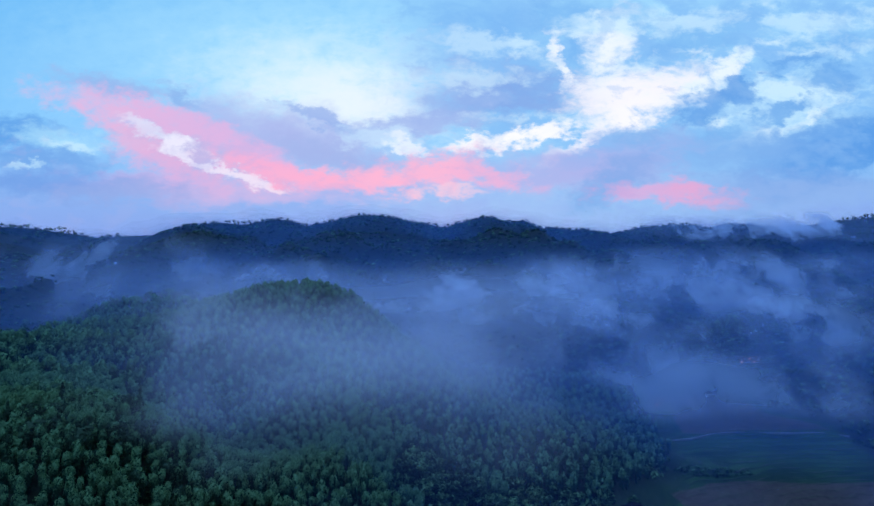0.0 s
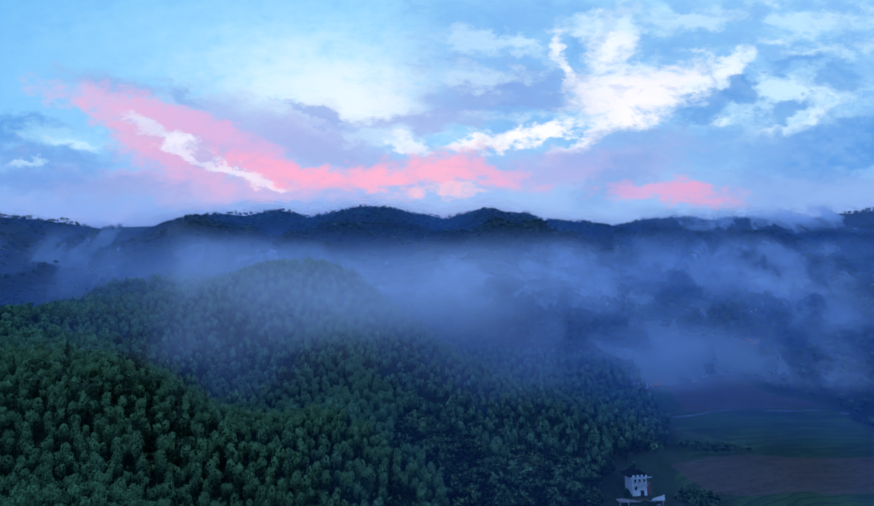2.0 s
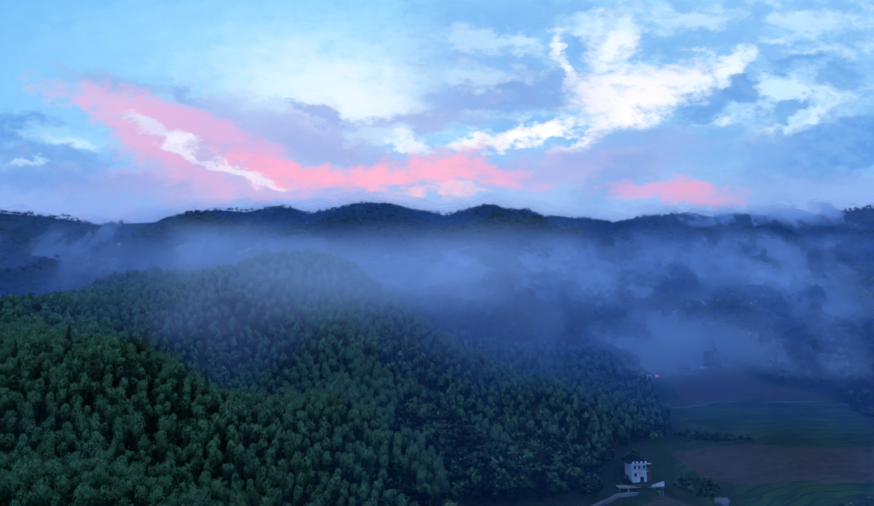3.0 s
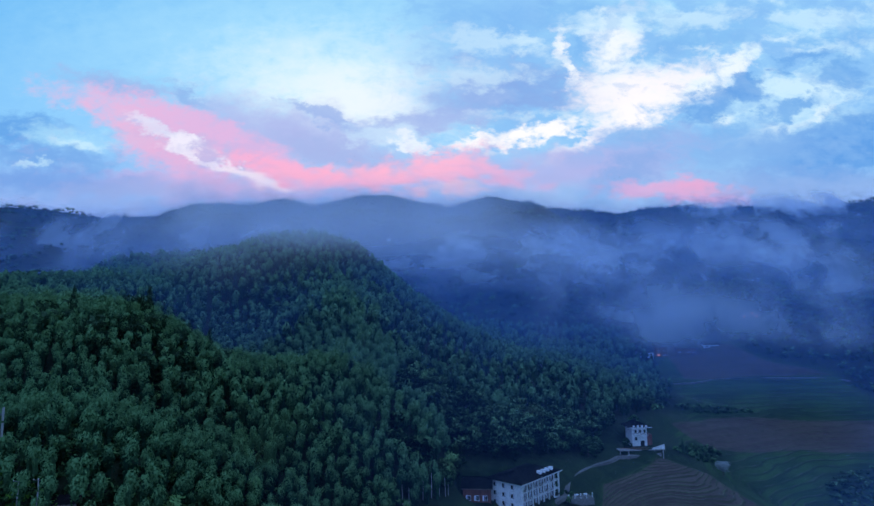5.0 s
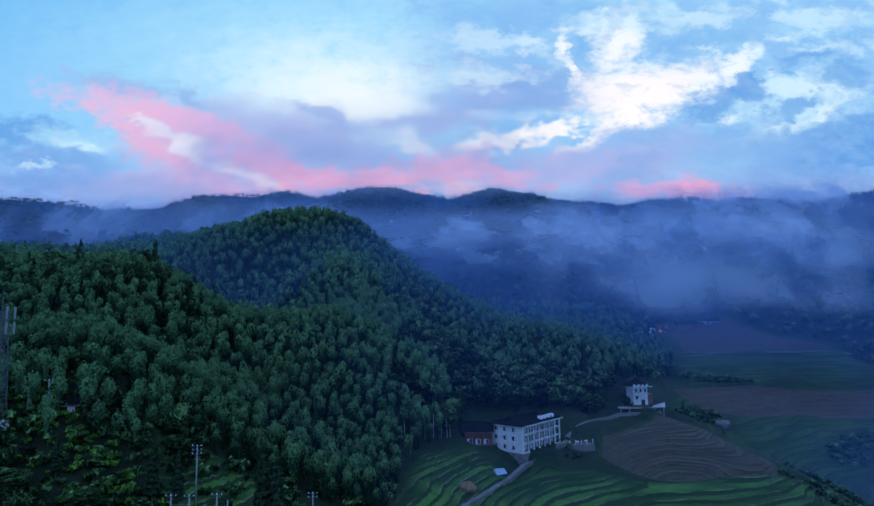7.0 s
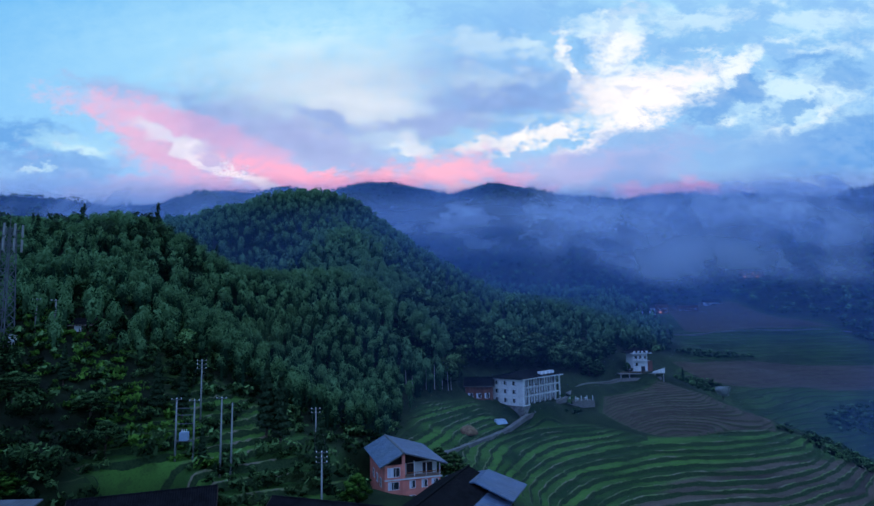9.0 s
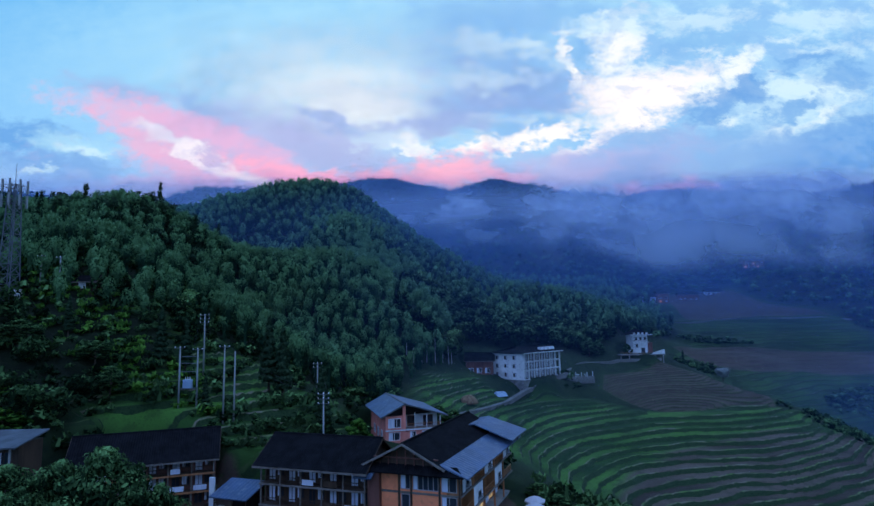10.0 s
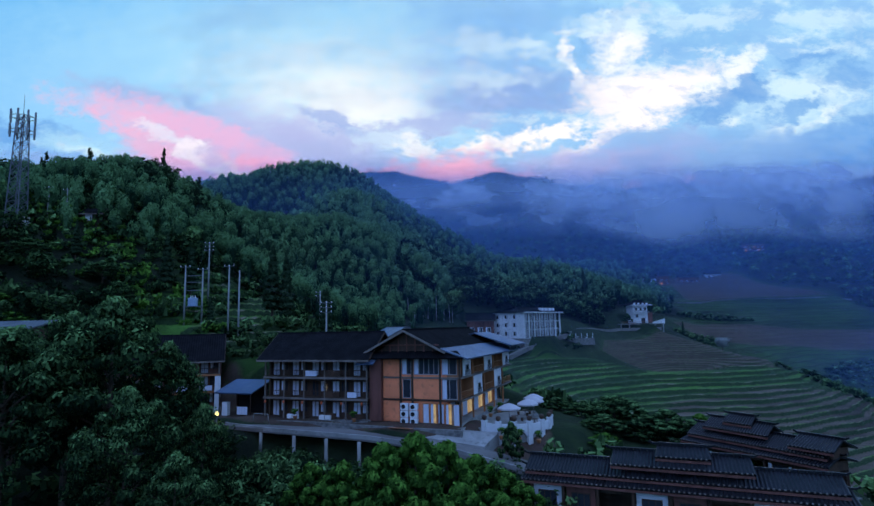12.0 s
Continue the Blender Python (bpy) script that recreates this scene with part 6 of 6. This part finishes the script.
def gallery_base(h, x0, x1, half, top, floor):
    n = max(2, int((x1 - x0) / 3.2))
    for k in range(n + 1):
        x = x0 + (x1 - x0) * k / n
        for y in (-half, half):
            part("post", Geo().tube([((x, y, floor), 0.16), ((x, y, top), 0.15)], 8), TIMBER, h)
        if k < n:
            x2 = x0 + (x1 - x0) * (k + 1) / n
            if k % 3 != 2:
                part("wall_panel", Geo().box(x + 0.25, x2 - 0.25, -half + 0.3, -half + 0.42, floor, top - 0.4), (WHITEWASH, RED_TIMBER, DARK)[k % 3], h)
                window(h, "y", -half + 0.3, x + 0.7, x2 - 0.7, floor + 0.9, top - 0.9, TIMBER, GLASS, 2, 0.0)
            railing(h, "y", -half - 0.02, x + 0.2, x2 - 0.2, floor, 0.9, TIMBER, 0.3)
    part("back_wall", Geo().box(x0, x1, half - 0.3, half - 0.1, floor, top), TIMBER, h)
    part("floor_slab", Geo().box(x0 - 0.8, x1 + 0.8, -half - 0.8, half + 0.8, floor - 2.5, floor - 0.004), STONE, h)


near_gallery = gallery_roofs(pose(7.3, 61.0, 0, 0, 0, -22.5), [(0.5, 28.5, -2.55, 2.5, 0.75), (0.8, 27.9, -1.8, 1.9, 1.1), (9.0, 21.2, -0.75, 1.7, 1.05), (13.0, 17.8, 0.1, 1.2, 0.85)], "long tiled gallery with stepped dark roofs and turned-up eaves")
gallery_base(near_gallery, 1.4, 27.0, 2.1, -2.7, -6.5)
far_gallery = gallery_roofs(pose(32.5, 77.5, 0, 0, 0, -61), [(-0.6, 17.4, -2.7, 2.8, 0.8), (0, 17.0, -1.9, 2.1, 1.2), (2.0, 10.5, -0.75, 1.7, 1.05), (4.5, 8.3, 0.1, 1.2, 0.85), (13.0, 17.8, -1.2, 2.3, 1.0)], "second tiled gallery stepping down behind the trees")
gallery_base(far_gallery, 0.4, 16.6, 2.1, -2.7, -6.5)


# ---------------------------------------------------------------- poles, wires and mast
def power_pole(x, y, top, arms=2, label="grey concrete power pole with crossarms"):
    z0 = ground_at(x, y) - 0.3
    p = thing("power_pole", pose(x, y, z0), label, "pole", "power poles")
    hgt = top - z0
    part("shaft", Geo().tube([((0, 0, 0), 0.19), ((0, 0, hgt), 0.12)], 10), POLE, p, "", True)
    for k in range(arms):
        zz = hgt - 0.3 - k * 0.75
        arm = part("crossarm", Geo().beam((-0.95, -0.14, zz), (0.95, -0.14, zz), 0.1), STEEL, p)
        for s in (-0.85, 0, 0.85):
            part("insulator", Geo().tube([((s, -0.14, zz + 0.05), 0.05), ((s, -0.14, zz + 0.15), 0.09), ((s, -0.14, zz + 0.28), 0.04)], 8), WHITE, arm, "", True)
    return p


for x, y, top, arms in ((-48.2, 103.5, 24.5, 1), (-45.4, 104.5, 24.1, 1), (-40.2, 103.8, 24.5, 1), (-38.2, 103.6, 23.4, 0), (-48.8, 115.1, 30.6, 3), (-20.0, 93.8, 16.9, 3), (-26.7, 119.0, 20.2, 2), (-84.4, 116.8, 43.7, 1), (-81.4, 118.3, 43.5, 1)):
    power_pole(x, y, top, arms)
tf = thing("transformer", pose(-46.8, 103.8, 17.0), "pale blue pole-mounted transformer between two poles", "transformer")
part("tank", Geo().box(-0.7, 0.7, -0.5, 0.5, 0, 1.5), BLUE_PAINT, tf)
for k in range(5):
    part("fin", Geo().box(-0.6 + k * 0.28, -0.52 + k * 0.28, -0.62, -0.504, 0.15, 1.3), BLUE_PAINT, tf)
for s in (-0.4, 0, 0.4):
    part("bushing", Geo().tube([((s, 0, 1.5), 0.08), ((s, 0, 1.95), 0.05)], 8), WHITE, tf)
part("bearer", Geo().box(-1.5, 1.6, -0.35, -0.2, -0.16, -0.004).box(-1.5, 1.6, 0.2, 0.35, -0.16, -0.004), STEEL, tf)
for z in (2.9, 4.4, 5.6):
    part("crossbeam", Geo().beam((-1.5, 0, z), (1.5, 0, z), 0.12), STEEL, tf)


def wire(a, b, sag):
    pts = [Vector(a).lerp(Vector(b), k / 14) - Vector((0, 0, sag * 4 * (k / 14) * (1 - k / 14))) for k in range(15)]
    tagged(new("power_line", Geo().tube([(tuple(p), 0.02) for p in pts], 4).mesh("power_line", CABLE)), "thin black overhead cable between poles", "cable", "overhead cables")


for s in (-0.85, 0.85):
    wire((-40.2 + s, 103.7, 24.3), (-20 + s, 93.7, 16.7), 1.2)
    wire((-48.8 + s, 115, 30.4), (-45.4 + s, 104.4, 23.9), 0.5)
    wire((-20 + s, 93.7, 16.7), (-26.7 + s, 118.9, 20.0), 0.9)


def radio_mast():
    z0 = ground_at(-88, 111) - 0.5
    t = thing("radio_mast", pose(-87, 111.5, z0), "grey steel lattice radio mast with panel antennas", "mast")
    H, b0, b1 = 57.5 - z0, 1.9, 1.0
    rad = lambda z: b0 + (b1 - b0) * z / H
    corner = lambda z, k: (rad(z) * (1, -1, -1, 1)[k] * 0.75, rad(z) * (1, 1, -1, -1)[k] * 0.75, z)
    for k in range(4):
        part("leg", Geo().beam(corner(0, k), corner(H, k), 0.16), STEEL, t)
    tiers = 12
    for i in range(tiers):
        za, zb = H * i / tiers, H * (i + 1) / tiers
        g = Geo()
        for k in range(4):
            n = (k + 1) % 4
            g.beam(corner(za, k), corner(zb, n), 0.07).beam(corner(za, n), corner(zb, k), 0.07).beam(corner(zb, k), corner(zb, n), 0.08)
        part("bracing", g, STEEL, t)
    for z in (H - 3.4, H - 0.4):
        g = Geo()
        for k in range(12):
            a0, a1 = 6.2832 * k / 12, 6.2832 * (k + 1) / 12
            g.beam((2.1 * math.cos(a0), 2.1 * math.sin(a0), z), (2.1 * math.cos(a1), 2.1 * math.sin(a1), z), 0.1)
            if k % 3 == 0:
                g.beam((0.6 * math.cos(a0), 0.6 * math.sin(a0), z), (2.1 * math.cos(a0), 2.1 * math.sin(a0), z), 0.09)
        part("ring", g, STEEL, t)
        for k in range(8):
            a = 6.2832 * (k + 0.3) / 8
            c, s = 2.25 * math.cos(a), 2.25 * math.sin(a)
            part("antenna_panel", Geo().box(c - 0.16, c + 0.16, s - 0.1, s + 0.1, z - 1.2, z + 1.2), POLE, t, "pale panel antenna")
    part("spike", Geo().tube([((0, 0, H - 0.5), 0.08), ((0, 0, H + 4.5), 0.03)], 6), STEEL, t)


radio_mast()


# ---------------------------------------------------------------- far houses in the haze
def far_house(x, y, L, D, eave, turn, wall, label, lit=0, roof=TILE):
    z = min(ground_at(x, y), ground_at(x + L, y))
    h = thing("farm_house", pose(x, y, z, 0, 0, turn), label, "house", "far farm houses")
    part("wall", Geo().box(0, L, 0, D, -2, eave), wall, h)
    n = max(2, int(L / 3.5))
    for f in range(max(1, int(eave / 2.9))):
        for k in range(n):
            a = L * (k + 0.25) / n
            window(h, "y", 0, a, a + L / n * 0.5, f * 2.9 + 0.8, f * 2.9 + 2.2, WHITE, EMBER if lit and (k + f) % 3 == 0 else GLASS, 1, 0)
    gable_roof(h, 0, L, 0, D, eave + 0.1, eave + 2.4, mat=roof, ridge_tiles=False)


far_house(157, 460, 12, 8, 6.5, 4, WHITEWASH, "small pale farm house above the ploughed field")
far_house(177, 478, 9, 8, 8.5, -5, RED_TIMBER, "brown timber farm house with small lit windows", 1)
far_house(196, 482, 16, 8, 5.5, -8, RED_TIMBER, "long low brown farm house above the field")
far_house(220, 484, 12, 7, 3.6, -6, WHITEWASH, "low grey-walled farm shed")
far_house(268, 512, 18, 10, 7.0, -4, RED_TIMBER, "large brown farm house with lit windows half hidden in mist", 1)
far_house(87, 318, 5, 4, 3, 0, WHITEWASH, "tiny pale hut among the trees")


# ---------------------------------------------------------------- single trees
def tree_thing(name, label, category, crown, mat, height, trunk=0.25, limbs=6, seed=1, spread_r=2.5):
    t = thing(name, Matrix.Identity(4), label, category, category + "s")
    rnd = random.Random(seed)
    g = Geo().tube([((0, 0, -0.6), trunk * 1.3), ((0.1, 0, height * 0.25), trunk), ((-0.1, 0.1, height * 0.55), trunk * 0.65), ((0, 0, height * 0.85), trunk * 0.2)], 8)
    for k in range(limbs):
        a, z = 6.283 * k / limbs + rnd.uniform(-0.4, 0.4), height * rnd.uniform(0.3, 0.65)
        r = spread_r * rnd.uniform(0.6, 1.0)
        g.tube([((0, 0, z), trunk * 0.4), ((r * 0.5 * math.cos(a), r * 0.5 * math.sin(a), z + height * 0.08), trunk * 0.25), ((r * math.cos(a), r * math.sin(a), z + height * 0.14), trunk * 0.08)], 5)
    part("trunk", g, BARK, t)
    q, tone = crown
    ob = new("crown", quad_mesh("crown", q.reshape(-1, 3), np.arange(len(q) * 4).reshape(-1, 4), mat, {"tint": np.repeat(tone, 4)}))
    ob.parent = t
    return t


def bough_crown(rng, count, size, height, width, lobes=60, flat=0.55, low=0.15, drop=0.5):
    """Clumps of leaves at the ends of boughs over an uneven dome, with gaps between; shade is painted into low and
    underside leaves.
    """
    quads, tones = [], []
    for k in range(lobes):
        f = (k + 0.5) / lobes
        a = k * 2.39996 + rng.uniform(-0.4, 0.4)
        out_r = width * 0.5 * math.sqrt(1 - (1 - drop) * f ** 2.2) * (1 - f ** 5) * rng.uniform(0.45, 1.0)
        rise = height * (low + (0.94 - low) * f) + rng.uniform(-0.05, 0.05) * height
        r = width * rng.uniform(0.075, 0.14)
        q, t = sprays(rng, count // lobes, (math.cos(a) * out_r, math.sin(a) * out_r, rise), (r, r, r * flat), size, 0.3, 0.35, 0.62, 0.4)
        quads.append(q)
        # lower clumps get a darker tone in place of shade
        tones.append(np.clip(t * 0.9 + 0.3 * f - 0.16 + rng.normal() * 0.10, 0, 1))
    return np.concatenate(quads), np.concatenate(tones)


rng = np.random.RandomState(5)
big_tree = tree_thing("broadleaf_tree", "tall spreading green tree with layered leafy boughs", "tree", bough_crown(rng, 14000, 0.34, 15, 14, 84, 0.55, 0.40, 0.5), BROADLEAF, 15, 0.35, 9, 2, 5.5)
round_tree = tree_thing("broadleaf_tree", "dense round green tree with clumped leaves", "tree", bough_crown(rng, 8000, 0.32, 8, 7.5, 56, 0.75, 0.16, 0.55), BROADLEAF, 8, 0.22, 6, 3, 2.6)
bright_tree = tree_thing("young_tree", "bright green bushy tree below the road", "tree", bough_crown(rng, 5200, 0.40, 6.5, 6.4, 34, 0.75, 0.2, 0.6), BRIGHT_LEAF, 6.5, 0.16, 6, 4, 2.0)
cedar = tree_thing("conifer", "dark slender conifer on the slope", "conifer", spire_crown(rng, 1500, 0.8, 13, 4.6), CONIFER, 13, 0.2, 4, 5, 1.2)
flower_tree = tree_thing("blossom_tree", "pale blossoming round tree at the field edge", "tree", round_crown(rng, 2600, 0.5, 7.0, 7.0, 14), BLOSSOM, 7, 0.2, 5, 6, 2.5)


def plant(first_one, spots):
    """Sets the first at the first spot and copies it to the rest: east, north, size, top height or None."""
    tall = max(v.co.z for v in first_one.children[1].data.vertices)
    for k, (x, y, s, top) in enumerate(spots):
        z = ground_at(x, y)
        rise = s if top is None else max(0.4 * s, (top - z) / tall)
        m = Matrix.Translation((x, y, z)) @ Matrix.Rotation(k * 1.9 + x, 4, "Z") @ Matrix.Diagonal((s, s, rise, 1))
        if k:
            copy_thing(first_one, m)
        else:
            start = m
    first_one.matrix_basis = start


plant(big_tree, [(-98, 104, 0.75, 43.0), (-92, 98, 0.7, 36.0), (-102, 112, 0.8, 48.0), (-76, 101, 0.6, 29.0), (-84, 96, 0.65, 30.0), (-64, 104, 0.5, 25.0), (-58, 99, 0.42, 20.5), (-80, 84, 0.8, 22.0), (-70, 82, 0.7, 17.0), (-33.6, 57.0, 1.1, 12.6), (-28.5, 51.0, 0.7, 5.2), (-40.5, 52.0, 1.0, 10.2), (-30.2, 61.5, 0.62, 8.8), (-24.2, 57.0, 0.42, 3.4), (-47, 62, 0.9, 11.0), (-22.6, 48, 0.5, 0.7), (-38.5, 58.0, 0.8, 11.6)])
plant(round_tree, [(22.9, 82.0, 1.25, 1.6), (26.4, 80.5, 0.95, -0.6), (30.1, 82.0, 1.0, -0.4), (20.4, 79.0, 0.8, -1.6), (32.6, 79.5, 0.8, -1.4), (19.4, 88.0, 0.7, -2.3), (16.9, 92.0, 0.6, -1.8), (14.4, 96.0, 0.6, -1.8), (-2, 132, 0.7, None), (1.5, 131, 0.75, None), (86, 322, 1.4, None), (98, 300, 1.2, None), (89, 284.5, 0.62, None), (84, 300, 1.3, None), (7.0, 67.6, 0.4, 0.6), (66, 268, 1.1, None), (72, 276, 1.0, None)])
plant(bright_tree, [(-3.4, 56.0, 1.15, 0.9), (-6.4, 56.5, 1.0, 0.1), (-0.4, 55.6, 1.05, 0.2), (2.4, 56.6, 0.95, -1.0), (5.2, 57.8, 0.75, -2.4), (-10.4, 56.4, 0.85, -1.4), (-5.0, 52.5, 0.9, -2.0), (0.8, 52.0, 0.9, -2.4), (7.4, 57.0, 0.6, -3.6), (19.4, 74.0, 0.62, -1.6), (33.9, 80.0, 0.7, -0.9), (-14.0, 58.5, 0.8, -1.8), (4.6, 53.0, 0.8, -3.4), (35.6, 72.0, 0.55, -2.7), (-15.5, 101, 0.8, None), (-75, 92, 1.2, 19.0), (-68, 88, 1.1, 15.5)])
plant(cedar, [(-36.5, 118, 1.1, None), (-33.5, 117.5, 1.05, None), (-56, 112, 0.8, None), (-51.5, 113, 0.75, None), (-44, 105, 0.5, None), (-22.5, 106, 0.8, None), (-72, 108, 0.55, None), (-24, 110, 0.7, None), (122, 300, 0.55, None), (76, 318, 1.1, None), (70, 312, 1.2, None)])
plant(flower_tree, [(136, 288, 1.0, None), (64, 372, 0.6, None)])


# ---------------------------------------------------------------- small things about the yards and fields
def potted_plant(m, label):
    t = thing("potted_plant", m, label, "plant", "potted plants")
    part("pot", Geo().tube([((0, 0, 0), 0.2), ((0, 0, 0.4), 0.3), ((0, 0, 0.45), 0.28)], 10), WARM_TIMBER, t, "brown clay pot", True)
    q, tone = round_crown(np.random.RandomState(3), 160, 0.22, 1.3, 1.1, 6)
    ob = new("leaves", quad_mesh("leaves", (q + np.array((0, 0, 0.2))).reshape(-1, 3), np.arange(len(q) * 4).reshape(-1, 4), BRIGHT_LEAF, {"tint": np.repeat(tone, 4)}))
    ob.parent = t
    return t


pot = potted_plant(pose(6.3, 72.6, -1.6), "leafy green plant in a brown clay pot")
for x, y, z in ((8.4, 71.4, -1.6), (10.6, 70.7, -1.7), (5.6, 80.2, -0.05), (7.2, 84.6, -0.1), (-21.5, 80.6, 0.05), (-12.8, 77.6, 0.0)):
    copy_thing(pot, pose(x, y, z, 0, 0, x * 40))

steps = thing("curved_steps", pose(8.0, 78.5, -2.7), "curved grey stone steps below the patio", "steps")
for k in range(5):
    g = Geo()
    r0, z = 5.75 + k * 0.6, -0.26 * k
    for i in range(12):
        a0, a1 = radians(-118 + i * 9.5), radians(-118 + (i + 1) * 9.5)
        p = [(r * math.cos(a), r * math.sin(a)) for r, a in ((r0, a0), (r0, a1), (r0 + 0.58, a1), (r0 + 0.58, a0))]
        g.hexa([(x, y, z - 1.6) for x, y in p], [(x, y, z) for x, y in p])
    part("tread", g, STONE, steps)

for k, (x, y, z, a) in enumerate([(-6.4, 74.2, -0.35, -22), (-6.2, 73.9, -0.27, -19)]):
    tagged(new("plank", Geo().box(-1.6, 1.6, -0.12, 0.12, 0, 0.07).mesh("plank", WARM_TIMBER)), "loose reddish timber plank by the road", "plank", "loose planks").matrix_world = pose(x, y, z, 0, 0, a)
rail = thing("handrail", pose(-27.0, 79.6, 0.1, 0, 0, -19), "bent pale pipe handrail at the yard edge", "handrail")
part("pipe", Geo().tube([((0, 0, -0.3), 0.05), ((0, 0, 0.8), 0.05), ((0.25, 0, 1.0), 0.05), ((2.4, 0, 0.95), 0.05), ((2.6, 0, -0.4), 0.05)], 8), POLE, rail, "", True)

hut = thing("hillside_hut", pose(-79, 119, ground_at(-77, 120) - 0.3, 0, 0, 8), "small dark hut with pale gable on the wooded slope", "hut")
part("wall", Geo().box(0, 4.6, 0, 3.2, -1, 2.4), TIMBER, hut)
part("white_panel", Geo().box(1.2, 2.6, -0.05, -0.004, 0.6, 2.0), WHITEWASH, hut)
gable_roof(hut, 0, 4.6, 0, 3.2, 2.4, 3.5, over=0.5, ends=0.4, ridge_tiles=False)
tank = thing("water_tank", pose(-86, 113.0, ground_at(-86, 113.0)), "pale round water tank beside the mast", "tank")
part("body", Geo().tube([((0, 0, -0.3), 0.85), ((0, 0, 1.4), 0.85), ((0, 0, 1.7), 0.5)], 14), WHITE, tank, "", True)

tarp = thing("covered_pile", pose(18.0, 198.5, ground_at(18, 198.5), 0, 0, 30), "pile under a pale blue tarpaulin beside the lane", "tarpaulin")
part("sheet", Geo().hexa([(-2.4, -1.2, -0.3), (2.4, -1.2, -0.3), (2.4, 1.2, -0.3), (-2.4, 1.2, -0.3)], [(-1.8, -0.5, 1.3), (1.9, -0.4, 1.1), (1.8, 0.5, 1.2), (-1.7, 0.6, 1.4)]), BLUE_PAINT, tarp)
mound = thing("straw_heap", pose(6.5, 178.5, ground_at(6.5, 178.5)), "rounded brown heap of straw on a terrace", "heap")
part("heap", Geo().tube([((0, 0, -0.4), 3.0), ((0, 0, 0.8), 2.6), ((0.1, 0, 1.7), 1.6), ((0.1, 0.1, 2.1), 0.5)], 14), material("straw", (0.22, 0.13, 0.07), 0.95, vary=0.4, scale=1.2, bump=0.6), mound, "", True)

terrace = thing("garden_terrace", pose(44.5, 222.0, 6.3, 0, 0, 14), "railed garden terrace with white posts beside the lane", "terrace")
part("deck", Geo().box(0, 13, 0, 5, -2.5, 0), STONE, terrace)
for k in range(6):
    part("post", Geo().tube([((0.4 + k * 2.4, 0.3, 0), 0.14), ((0.4 + k * 2.4, 0.3, 1.9), 0.12)], 8), WHITE, terrace, "white post")
railing(terrace, "y", 0.1, 0, 13, 0, 0.9, TIMBER, 0.5)
for k in range(3):
    t = thing("garden_table", pose(47.5 + k * 3.4, 226.0 + k * 0.8, 6.3), "small white garden table on the terrace", "table", "garden tables")
    part("top", Geo().tube([((0, 0, 0.7), 0.8), ((0, 0, 0.78), 0.8)], 14), WHITE, t)
    part("leg", Geo().tube([((0, 0, 0), 0.1), ((0, 0, 0.7), 0.08)], 8), WHITE, t)

rnd = random.Random(9)
for k in range(11):
    x, y = -13 + k * 1.5 + rnd.uniform(-0.5, 0.5), 190 + k * 1.6
    z = ground_at(x, y)
    h = rnd.uniform(5.0, 8.5)
    tagged(new("bamboo_pole", Geo().tube([((x, y, z - 0.4), 0.11), ((x + rnd.uniform(-0.3, 0.3), y, z + h), 0.05)], 6).mesh("bamboo_pole", PALE_FRAME)), "bare pale bamboo pole at the forest edge", "pole", "bamboo poles")
